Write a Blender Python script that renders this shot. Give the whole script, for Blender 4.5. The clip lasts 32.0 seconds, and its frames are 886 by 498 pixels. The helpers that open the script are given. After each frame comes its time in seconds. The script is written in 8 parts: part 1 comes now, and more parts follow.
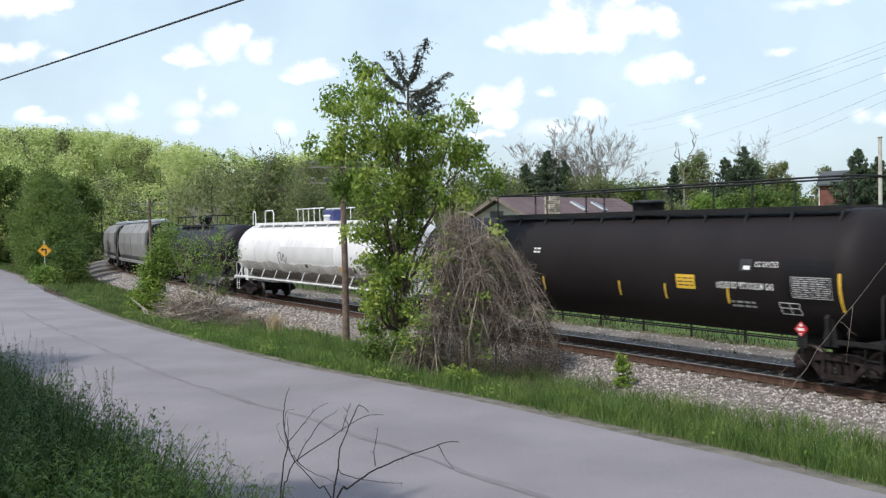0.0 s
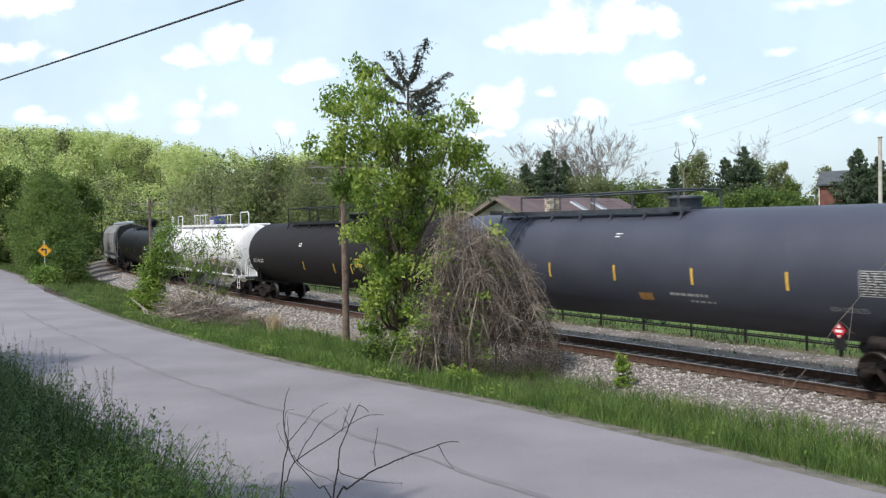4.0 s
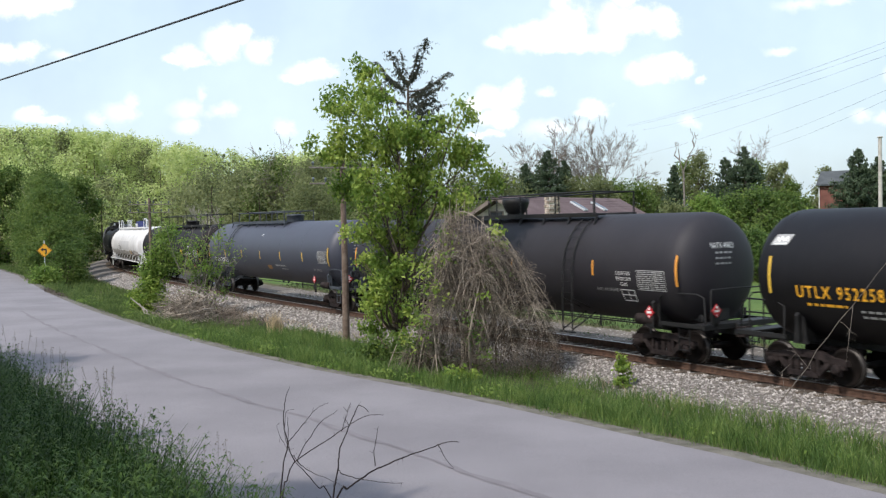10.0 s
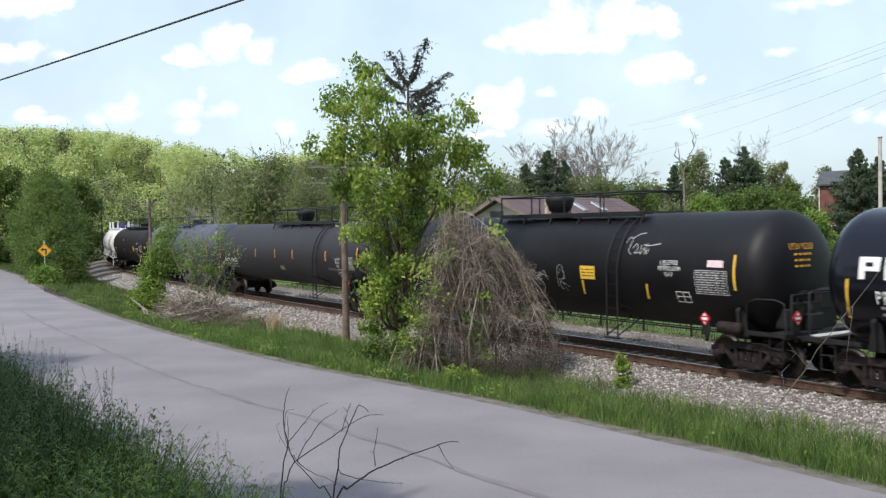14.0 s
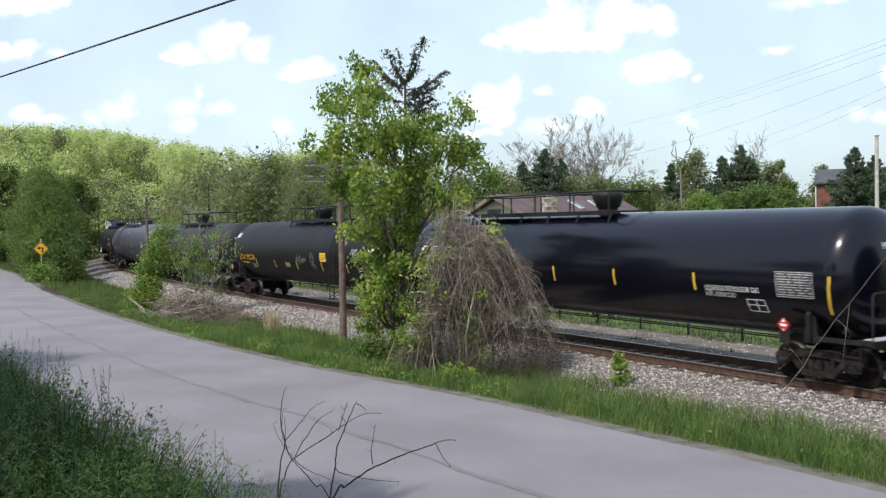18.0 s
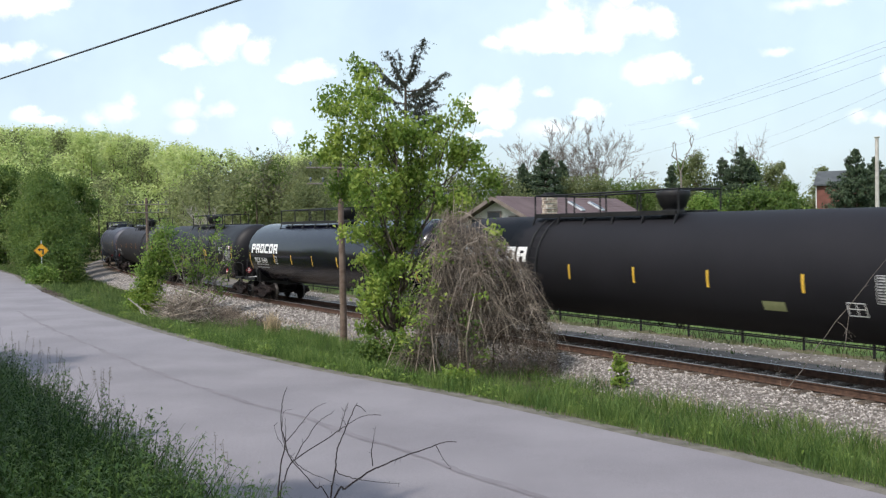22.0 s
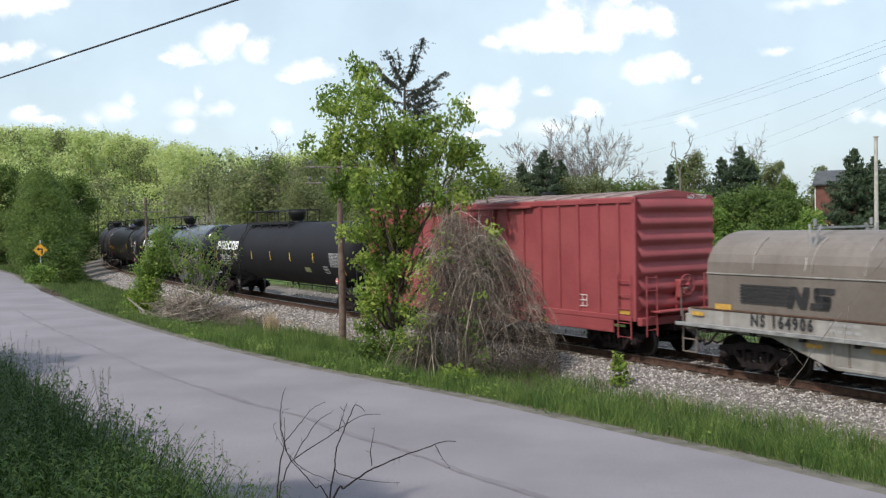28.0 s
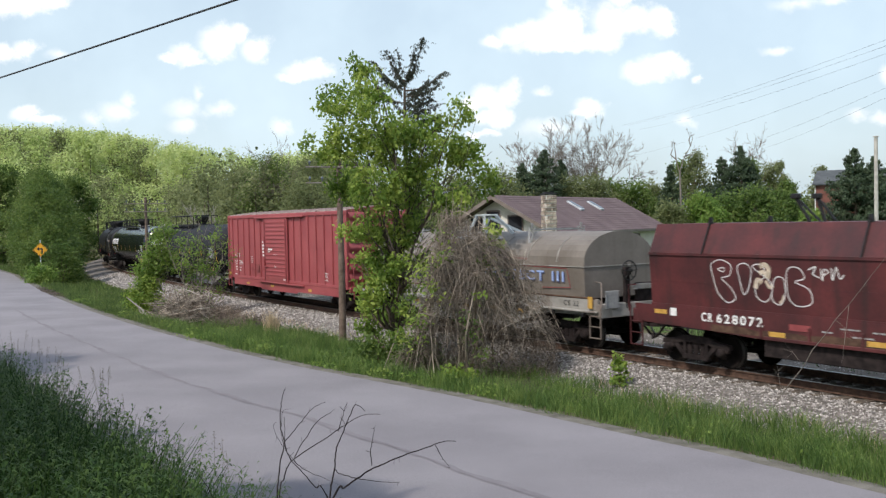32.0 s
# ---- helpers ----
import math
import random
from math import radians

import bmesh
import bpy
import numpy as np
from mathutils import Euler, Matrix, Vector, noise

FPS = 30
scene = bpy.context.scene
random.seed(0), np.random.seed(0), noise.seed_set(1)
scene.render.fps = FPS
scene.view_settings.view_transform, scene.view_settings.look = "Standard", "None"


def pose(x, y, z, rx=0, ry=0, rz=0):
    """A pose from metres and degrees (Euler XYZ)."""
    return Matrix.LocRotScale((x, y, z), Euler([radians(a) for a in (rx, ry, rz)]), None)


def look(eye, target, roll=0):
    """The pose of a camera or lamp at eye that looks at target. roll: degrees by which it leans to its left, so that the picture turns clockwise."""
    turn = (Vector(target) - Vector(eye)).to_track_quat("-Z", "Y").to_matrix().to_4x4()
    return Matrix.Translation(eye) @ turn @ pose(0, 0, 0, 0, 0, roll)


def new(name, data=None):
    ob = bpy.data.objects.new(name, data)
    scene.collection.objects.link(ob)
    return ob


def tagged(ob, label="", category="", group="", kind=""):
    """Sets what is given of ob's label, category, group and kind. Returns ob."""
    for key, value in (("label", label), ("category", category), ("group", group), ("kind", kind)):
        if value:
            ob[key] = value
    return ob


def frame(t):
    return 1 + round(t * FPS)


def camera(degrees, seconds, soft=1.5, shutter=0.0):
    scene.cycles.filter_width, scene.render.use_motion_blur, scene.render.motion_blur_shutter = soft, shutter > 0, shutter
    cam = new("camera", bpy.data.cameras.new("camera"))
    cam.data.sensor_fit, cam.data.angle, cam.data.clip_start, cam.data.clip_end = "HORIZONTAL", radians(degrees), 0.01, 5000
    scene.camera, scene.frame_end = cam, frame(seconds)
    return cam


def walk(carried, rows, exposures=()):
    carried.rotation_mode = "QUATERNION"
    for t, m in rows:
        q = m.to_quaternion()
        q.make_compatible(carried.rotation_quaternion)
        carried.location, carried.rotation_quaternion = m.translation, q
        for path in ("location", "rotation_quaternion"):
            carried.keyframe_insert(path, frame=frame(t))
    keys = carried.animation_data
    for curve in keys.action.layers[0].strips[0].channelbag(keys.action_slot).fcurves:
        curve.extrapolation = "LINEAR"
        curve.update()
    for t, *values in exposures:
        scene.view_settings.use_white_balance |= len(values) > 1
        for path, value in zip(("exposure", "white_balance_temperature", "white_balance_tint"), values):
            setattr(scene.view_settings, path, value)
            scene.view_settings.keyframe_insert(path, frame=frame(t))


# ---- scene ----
# ---------------------------------------------------------------- camera
EYE = Vector((0.0, 0.0, 3.79))
FOCAL = 1649.3
cam = camera(50.85, 32.0, soft=1.3, shutter=0.5)


def sight(right, up):
    """The tripod's pose, turned by small angles (radians) to the right and up."""
    return look(EYE, EYE + Vector((right, 1.0, up - 0.02795)), -1.19)


NUDGES = [(0, 0, 0), (16.5, 0, 0), (17, 1.3, 0), (17.5, 3.3, 2.3), (18, 5, 3), (18.5, 10, 4), (19, 6, 3.5), (19.5, 5, 2.5),
          (20, 8, 0), (20.5, 9.5, -0.5), (21, 7.5, -2), (21.5, 5.5, -1.5), (22, 4.5, 0), (22.5, 4, 1), (23, 4, 2), (25, 4.3, 2),
          (25.5, 5, 2), (27.5, 6, 1), (32, 6, 1.3)]
PATH = [(t, sight(a / FOCAL, -b / FOCAL)) for t, a, b in NUDGES]
# the clip's camera stops down a little as the pale coil cars fill its view
walk(cam, PATH, [(t, stops, kelvin, 11) for t, stops, kelvin in ((0, .12, 6500), (3, .18, 6520), (6, .23, 6580), (9, .2, 6600), (25.5, .2, 6600), (28, .09, 6650), (32, .09, 6650))])

# ---------------------------------------------------------------- light
SUN_DIR = Vector((-0.50, -0.52, 0.88)).normalized()
world = bpy.data.worlds.new("world")
scene.world = world
world.use_nodes = True
wn, wl = world.node_tree.nodes, world.node_tree.links
wn.clear()


def wmath(op, a, b=None, c=None):
    n = wn.new("ShaderNodeMath")
    n.operation = op
    for i, v in enumerate((a, b, c)):
        if v is None:
            continue
        if isinstance(v, (int, float)):
            n.inputs[i].default_value = v
        else:
            wl.new(v, n.inputs[i])
    return n.outputs[0]


sky = wn.new("ShaderNodeTexSky")
sky.sky_type, sky.sun_disc = "NISHITA", False
sky.sun_elevation = math.asin(SUN_DIR.z)
sky.sun_rotation = math.atan2(SUN_DIR.x, SUN_DIR.y)
sky.air_density, sky.dust_density, sky.ozone_density = 1.0, 3.0, 1.0
coord = wn.new("ShaderNodeTexCoord")
sep = wn.new("ShaderNodeSeparateXYZ")
wl.new(coord.outputs["Generated"], sep.inputs[0])
depth = wmath("MAXIMUM", wmath("ABSOLUTE", sep.outputs[1]), 0.2)
cu, cv = wmath("DIVIDE", sep.outputs[0], depth), wmath("DIVIDE", sep.outputs[2], depth)
comb = wn.new("ShaderNodeCombineXYZ")
wl.new(cu, comb.inputs[0])
wl.new(cv, comb.inputs[1])
billow = wn.new("ShaderNodeTexNoise")
billow.inputs["Scale"].default_value, billow.inputs["Detail"].default_value = 34.0, 7.0
billow.inputs["Roughness"].default_value = 0.60
wl.new(comb.outputs[0], billow.inputs["Vector"])


def wvec(op, a, b, c=None):
    n = wn.new("ShaderNodeVectorMath")
    n.operation = op
    for i, v in enumerate((a, b, c)):
        if v is None:
            continue
        if isinstance(v, tuple):
            n.inputs[i].default_value = v
        else:
            wl.new(v, n.inputs[i])
    return n.outputs["Value" if op == "LENGTH" else "Vector"]


# cumulus clouds: height of the flat base, then lumps: tangent of bearing and of height, half width, half height
CUMULUS = [
    (0.1736, [(-0.26, 0.185, 0.03, 0.0134), (-0.23, 0.196, 0.03, 0.0232), (-0.208, 0.204, 0.018, 0.0159), (-0.191, 0.189, 0.021, 0.0171), (-0.284, 0.181, 0.015, 0.0049), (-0.254, 0.177, 0.024, 0.0091)]),
    (0.1489, [(-0.14, 0.164, 0.029, 0.0134), (-0.131, 0.171, 0.015, 0.0098), (-0.155, 0.157, 0.02, 0.0073)]),
    (0.1747, [(0.138, 0.207, 0.037, 0.0317), (0.111, 0.203, 0.03, 0.0183), (0.087, 0.198, 0.027, 0.0171), (0.189, 0.209, 0.03, 0.0274), (0.214, 0.211, 0.03, 0.0244), (0.238, 0.211, 0.021, 0.0195), (0.174, 0.19, 0.043, 0.0146), (0.065, 0.192, 0.021, 0.0091), (0.13, 0.234, 0.013, 0.0183), (0.199, 0.238, 0.021, 0.0244), (0.132, 0.185, 0.073, 0.0098)]),
    (0.1433, [(0.237, 0.161, 0.032, 0.0159), (0.263, 0.162, 0.02, 0.0146), (0.216, 0.156, 0.023, 0.0122), (0.253, 0.171, 0.015, 0.0085), (0.281, 0.147, 0.008, 0.0067)]),
    (0.0859, [(0.057, 0.132, 0.027, 0.0183), (0.08, 0.136, 0.02, 0.0171), (0.037, 0.127, 0.018, 0.0122), (0.058, 0.112, 0.027, 0.0134), (0.045, 0.094, 0.022, 0.0061)]),
    (0.1054, [(0.164, 0.12, 0.02, 0.0122), (0.155, 0.113, 0.015, 0.0079)]),
    (0.2223, [(-0.442, 0.24, 0.052, 0.0171), (-0.408, 0.245, 0.027, 0.0122)]),
    (0.1772, [(-0.458, 0.189, 0.034, 0.0134), (-0.435, 0.194, 0.021, 0.0122)]),
    (0.1097, [(-0.44, 0.124, 0.02, 0.011), (-0.422, 0.117, 0.023, 0.0067)]),
    (0.1306, [(0.489, 0.147, 0.018, 0.0171)]),
]
SCRAPS = [
    (0.1091, [(-0.343, 0.125, 0.026, 0.0159), (-0.33, 0.136, 0.011, 0.0122), (-0.366, 0.12, 0.018, 0.0104)]),
    (0.094, [(-0.252, 0.143, 0.009, 0.0171), (-0.262, 0.125, 0.034, 0.0146), (-0.233, 0.127, 0.018, 0.011), (-0.268, 0.109, 0.026, 0.011)]),
    (0.0922, [(-0.168, 0.107, 0.015, 0.0122)]),
    (0.1311, [(0.113, 0.138, 0.013, 0.0061)]),
    (0.1674, [(0.364, 0.175, 0.023, 0.0067)]),
    (0.0942, [(0.266, 0.103, 0.015, 0.0079)]),
    (0.1768, [(-0.398, 0.186, 0.024, 0.0085)]),
    (0.084, [(0.118, 0.098, 0.043, 0.0134)]),
    (0.0914, [(0.454, 0.105, 0.021, 0.0098), (0.475, 0.101, 0.018, 0.0079)]),
    (0.214, [(0.389, 0.226, 0.038, 0.011), (0.425, 0.228, 0.024, 0.0073)]),
]

shifted = wvec("ADD", comb.outputs[0], wvec("MULTIPLY", wvec("SUBTRACT", billow.outputs["Color"], (.5, .5, .5)), (.030, .022, 0)))
shifted_up = wn.new("ShaderNodeSeparateXYZ")
wl.new(shifted, shifted_up.inputs[0])


def cloud_field(groups, crisp):
    """How deep inside the clouds a direction lies: 1 well inside, 0 outside."""
    field = None
    for base, lumps in groups:
        near = None
        for bx, bz, rx, rz in lumps:
            d = wvec("LENGTH", wvec("MULTIPLY_ADD", shifted, (1 / rx, 1 / rz, 0), (-bx / rx, -bz / rz, 0)), None)
            near = d if near is None else wmath("MINIMUM", near, d)
        under = wmath("MULTIPLY_ADD", shifted_up.outputs[1], -110.0, base * 110.0 + 0.85)
        near = wmath("MAXIMUM", near, under)
        field = near if field is None else wmath("MINIMUM", field, near)
    field = wmath("ADD", field, wmath("MULTIPLY", wmath("SUBTRACT", billow.outputs["Fac"], 0.45), 1.5))
    out = wn.new("ShaderNodeMapRange")
    out.interpolation_type = "SMOOTHSTEP"
    out.inputs["From Min"].default_value, out.inputs["From Max"].default_value = 1.12, crisp
    wl.new(field, out.inputs["Value"])
    return out.outputs[0]


puff = wmath("MAXIMUM", cloud_field(CUMULUS, 0.30), wmath("MULTIPLY", cloud_field(SCRAPS, 0.0), 0.7))
veil = wn.new("ShaderNodeTexNoise")
veil.inputs["Scale"].default_value, veil.inputs["Detail"].default_value = 5.0, 5.0
wl.new(comb.outputs[0], veil.inputs["Vector"])
haze = wn.new("ShaderNodeMapRange")
haze.inputs["From Min"].default_value, haze.inputs["From Max"].default_value = 0.42, 0.80
haze.inputs["To Min"].default_value, haze.inputs["To Max"].default_value = 0.55, 0.9
wl.new(veil.outputs["Fac"], haze.inputs["Value"])
high = wn.new("ShaderNodeMapRange")
high.inputs["From Min"].default_value, high.inputs["From Max"].default_value = 0.24, 0.6
high.inputs["To Min"].default_value, high.inputs["To Max"].default_value = 1.0, 0.0
wl.new(sep.outputs[2], high.inputs["Value"])
thin = wn.new("ShaderNodeMix")
thin.data_type = "RGBA"
wl.new(haze.outputs[0], thin.inputs["Factor"])
wl.new(sky.outputs[0], thin.inputs["A"])
pale = wn.new("ShaderNodeMix")
pale.data_type = "RGBA"
wl.new(high.outputs[0], pale.inputs["Factor"])
pale.inputs["A"].default_value, pale.inputs["B"].default_value = (4.5, 5.7, 7.5, 1), (5.35, 6.6, 7.4, 1)
wl.new(pale.outputs["Result"], thin.inputs["B"])
mix = wn.new("ShaderNodeMix")
mix.data_type = "RGBA"
wl.new(wmath("MULTIPLY", puff, 0.96), mix.inputs["Factor"])
wl.new(thin.outputs["Result"], mix.inputs["A"])
mix.inputs["B"].default_value = (7.6, 7.8, 8.0, 1)
back = wn.new("ShaderNodeBackground")
back.inputs["Strength"].default_value = 0.15
wl.new(mix.outputs["Result"], back.inputs["Color"])
wout = wn.new("ShaderNodeOutputWorld")
wl.new(back.outputs[0], wout.inputs[0])

sun = new("sun", bpy.data.lights.new("sun", "SUN"))
sun.data.energy, sun.data.angle, sun.data.color = 3.0, radians(1.2), (1.0, 0.955, 0.90)
sun.matrix_world = look(SUN_DIR * 60, (0, 0, 0))


# ---------------------------------------------------------------- materials
def surf(name, a, b, scale=3.0, rough=0.6, metal=0.0, bump=0.0, bump_scale=40.0, fine=0.25, rough_var=0.1, randomize=0.0,
         island=0.0, streak=None, spec=0.5):
    """A worn surface: two tones mixed by a broad noise, darkened and lit by a fine one, with relief.
    streak: a third colour that runs down the surface in stains."""
    m = bpy.data.materials.new(name)
    m.use_nodes = True
    n, l = m.node_tree.nodes, m.node_tree.links
    p = n["Principled BSDF"]
    tc = n.new("ShaderNodeTexCoord")
    broad = n.new("ShaderNodeTexNoise")
    broad.inputs["Scale"].default_value, broad.inputs["Detail"].default_value = scale, 6.0
    l.new(tc.outputs["Object"], broad.inputs["Vector"])
    ramp = n.new("ShaderNodeMapRange")
    ramp.inputs["From Min"].default_value, ramp.inputs["From Max"].default_value = 0.35, 0.65
    l.new(broad.outputs["Fac"], ramp.inputs["Value"])
    mx = n.new("ShaderNodeMix")
    mx.data_type = "RGBA"
    l.new(ramp.outputs[0], mx.inputs["Factor"])
    mx.inputs["A"].default_value, mx.inputs["B"].default_value = (*a, 1), (*b, 1)
    col = mx.outputs["Result"]
    grain = n.new("ShaderNodeTexNoise")
    grain.inputs["Scale"].default_value, grain.inputs["Detail"].default_value = bump_scale, 4.0
    l.new(tc.outputs["Object"], grain.inputs["Vector"])
    if streak:
        mp = n.new("ShaderNodeMapping")
        mp.inputs["Scale"].default_value = (2.2, 2.2, 0.12)
        l.new(tc.outputs["Object"], mp.inputs["Vector"])
        st = n.new("ShaderNodeTexNoise")
        st.inputs["Scale"].default_value, st.inputs["Detail"].default_value = 1.6, 7.0
        l.new(mp.outputs[0], st.inputs["Vector"])
        sr = n.new("ShaderNodeMapRange")
        sr.inputs["From Min"].default_value, sr.inputs["From Max"].default_value = 0.52, 0.78
        sr.inputs["To Max"].default_value = streak[1]
        l.new(st.outputs["Fac"], sr.inputs["Value"])
        sm = n.new("ShaderNodeMix")
        sm.data_type = "RGBA"
        l.new(sr.outputs[0], sm.inputs["Factor"])
        l.new(col, sm.inputs["A"])
        sm.inputs["B"].default_value = (*streak[0], 1)
        col = sm.outputs["Result"]
    hsv = n.new("ShaderNodeHueSaturation")
    val = n.new("ShaderNodeMapRange")
    val.inputs["To Min"].default_value, val.inputs["To Max"].default_value = 1 - fine, 1 + fine
    l.new(grain.outputs["Fac"], val.inputs["Value"])
    v = val.outputs[0]
    if randomize or island:
        src = n.new("ShaderNodeObjectInfo").outputs["Random"] if randomize else n.new("ShaderNodeNewGeometry").outputs["Random Per Island"]
        k = randomize or island
        rr = n.new("ShaderNodeMapRange")
        rr.inputs["To Min"].default_value, rr.inputs["To Max"].default_value = 1 - k, 1 + k
        l.new(src, rr.inputs["Value"])
        mu = n.new("ShaderNodeMath")
        mu.operation = "MULTIPLY"
        l.new(v, mu.inputs[0])
        l.new(rr.outputs[0], mu.inputs[1])
        v = mu.outputs[0]
    l.new(v, hsv.inputs["Value"])
    l.new(col, hsv.inputs["Color"])
    l.new(hsv.outputs[0], p.inputs["Base Color"])
    rg = n.new("ShaderNodeMapRange")
    rg.inputs["To Min"].default_value, rg.inputs["To Max"].default_value = max(rough - rough_var, 0.03), min(rough + rough_var, 1)
    l.new(broad.outputs["Fac"], rg.inputs["Value"])
    l.new(rg.outputs[0], p.inputs["Roughness"])
    p.inputs["Metallic"].default_value = metal
    p.inputs["Specular IOR Level"].default_value = spec
    if bump:
        bp = n.new("ShaderNodeBump")
        bp.inputs["Strength"].default_value, bp.inputs["Distance"].default_value = 0.6, bump
        l.new(grain.outputs["Fac"], bp.inputs["Height"])
        l.new(bp.outputs[0], p.inputs["Normal"])
    return m


def leafy(name, a, b, c, glow=0.35, patch_scale=0.5):
    """Leaves: three greens by leaf, partly letting light through."""
    m = bpy.data.materials.new(name)
    m.use_nodes = True
    n, l = m.node_tree.nodes, m.node_tree.links
    p, out = n["Principled BSDF"], n["Material Output"]
    geo = n.new("ShaderNodeNewGeometry")
    tc = n.new("ShaderNodeTexCoord")
    patch = n.new("ShaderNodeTexNoise")
    patch.inputs["Scale"].default_value, patch.inputs["Detail"].default_value = patch_scale, 4.0
    l.new(tc.outputs["Object"], patch.inputs["Vector"])
    add = n.new("ShaderNodeMath")
    add.operation = "MULTIPLY_ADD"
    l.new(geo.outputs["Random Per Island"], add.inputs[0])
    add.inputs[1].default_value = 0.5
    spread = n.new("ShaderNodeMapRange")
    spread.inputs["From Min"].default_value, spread.inputs["From Max"].default_value = 0.32, 0.68
    spread.inputs["To Min"].default_value, spread.inputs["To Max"].default_value = 0.25, 0.75
    l.new(patch.outputs["Fac"], spread.inputs["Value"])
    l.new(spread.outputs[0], add.inputs[2])
    ramp = n.new("ShaderNodeValToRGB")
    ramp.color_ramp.elements[0].position, ramp.color_ramp.elements[0].color = 0.4, (*a, 1)
    ramp.color_ramp.elements[1].position, ramp.color_ramp.elements[1].color = 1.0, (*c, 1)
    mid = ramp.color_ramp.elements.new(0.7)
    mid.color = (*b, 1)
    l.new(add.outputs[0], ramp.inputs[0])
    l.new(ramp.outputs[0], p.inputs["Base Color"])
    p.inputs["Roughness"].default_value = 0.55
    p.inputs["Specular IOR Level"].default_value = 0.25
    tr = n.new("ShaderNodeBsdfTranslucent")
    l.new(ramp.outputs[0], tr.inputs["Color"])
    ms = n.new("ShaderNodeMixShader")
    ms.inputs[0].default_value = glow
    l.new(p.outputs[0], ms.inputs[1])
    l.new(tr.outputs[0], ms.inputs[2])
    l.new(ms.outputs[0], out.inputs[0])
    return m


M = {}
M["tank_black"] = surf("tank_black", (.0042, .0036, .0050), (.0066, .0057, .0074), .7, .52, bump=.0015, bump_scale=5, fine=.12, streak=((.020, .018, .017), .22), spec=.30)
M["tank_worn"] = surf("tank_worn", (.0128, .0104, .0106), (.0175, .0144, .0148), .6, .64, bump=.0015, bump_scale=5, fine=.12, streak=((.024, .020, .019), .2), spec=.18)
M["tank_satin"] = surf("tank_satin", (.0096, .0090, .0112), (.0130, .0122, .0150), .7, .66, bump=.0012, bump_scale=4, fine=.1, streak=((.018, .017, .018), .15), spec=.24)
M["tank_gloss"] = surf("tank_gloss", (.0030, .0029, .0076), (.0042, .0040, .0098), 1.0, .19, bump=.0004, bump_scale=3, fine=.08, rough_var=.03, streak=((.006, .0055, .008), .10), spec=.42)
M["tank_dull"] = surf("tank_dull", (.0195, .0175, .0215), (.0255, .0232, .0280), 0.7, .60, bump=.0015, bump_scale=5, fine=.12, streak=((.030, .027, .026), .2), spec=.34)
M["tank_grey"] = surf("tank_grey", (.042, .045, .064), (.054, .057, .078), 0.6, .50, bump=.0015, bump_scale=5, fine=.1, streak=((.03, .03, .035), .2), spec=.5)
M["tank_white"] = surf("tank_white", (.60, .59, .585), (.72, .71, .70), 0.9, .5, bump=.001, bump_scale=8, fine=.06, streak=((.40, .36, .32), .5), spec=.3)
M["pale_panel"] = surf("pale_panel", (.50, .495, .49), (.585, .575, .57), 1.2, .55, fine=.08, spec=.3)
# dirt tones that also carry the white tank's lower-side shade
M["dirt_shade_pale"] = surf("dirt_shade_pale", (.36, .335, .31), (.50, .475, .45), 1.3, .8, fine=.2, streak=((.27, .235, .20), .8), spec=.15)
M["dirt_shade_deep"] = surf("dirt_shade_deep", (.165, .14, .12), (.29, .26, .23), 1.3, .85, fine=.25, streak=((.11, .088, .07), .8), spec=.1)
M["bearing_blue"] = surf("bearing_blue", (.10, .12, .16), (.17, .19, .24), 8, .5, fine=.2)
M["white_steel"] = surf("white_steel", (.66, .66, .65), (.8, .8, .79), 3, .5, fine=.1)
M["steel_black"] = surf("steel_black", (.010, .010, .011), (.020, .019, .0185), 5, .55, bump=.002, bump_scale=30, fine=.2, spec=.3)
M["running_gear"] = surf("running_gear", (.016, .0125, .0125), (.038, .029, .0275), 6, .8, bump=.003, bump_scale=40, fine=.3, spec=.12)
M["wheel"] = surf("wheel", (.006, .0048, .0045), (.013, .0098, .0085), 5, .8, bump=.002, fine=.25, spec=.12)
M["tread"] = surf("tread", (.030, .026, .024), (.055, .049, .045), 6, .5, metal=.5, fine=.1)
M["yellow"] = surf("yellow", (.68, .42, .04), (.76, .48, .06), 8, .5, fine=.15)
M["orange_yellow"] = surf("orange_yellow", (.80, .40, .02), (.72, .36, .03), 8, .5, fine=.15)
M["lime"] = surf("lime", (.20, .215, .095), (.26, .27, .13), 8, .5, fine=.12)
M["white_paint"] = surf("white_paint", (.72, .72, .70), (.82, .82, .80), 9, .5, fine=.15)
M["grey_paint"] = surf("grey_paint", (.28, .28, .28), (.38, .38, .37), 9, .55, fine=.2)
M["stencil_grey"] = surf("stencil_grey", (.42, .42, .42), (.56, .56, .55), 9, .55, fine=.2)
M["black_paint"] = surf("black_paint", (.02, .02, .022), (.035, .034, .034), 9, .5, fine=.15)
M["panel_grey"] = surf("panel_grey", (.018, .018, .020), (.036, .036, .038), 9, .55, fine=.2)
M["placard_red"] = surf("placard_red", (.40, .012, .02), (.48, .02, .03), 9, .45, fine=.1)
M["faded_yellow"] = surf("faded_yellow", (.46, .26, .05), (.60, .36, .08), 9, .6, fine=.25)
M["red_shade"] = surf("red_shade", (.22, .045, .048), (.27, .06, .06), 5, .65, fine=.2)
M["dull_steel"] = surf("dull_steel", (.20, .20, .195), (.34, .34, .335), 4, .6, metal=.15, fine=.2)
M["frame_blue"] = surf("frame_blue", (.38, .43, .46), (.52, .56, .58), 4, .55, fine=.15)
M["slate_steel"] = surf("slate_steel", (.030, .036, .046), (.060, .068, .080), 4, .6, fine=.2)
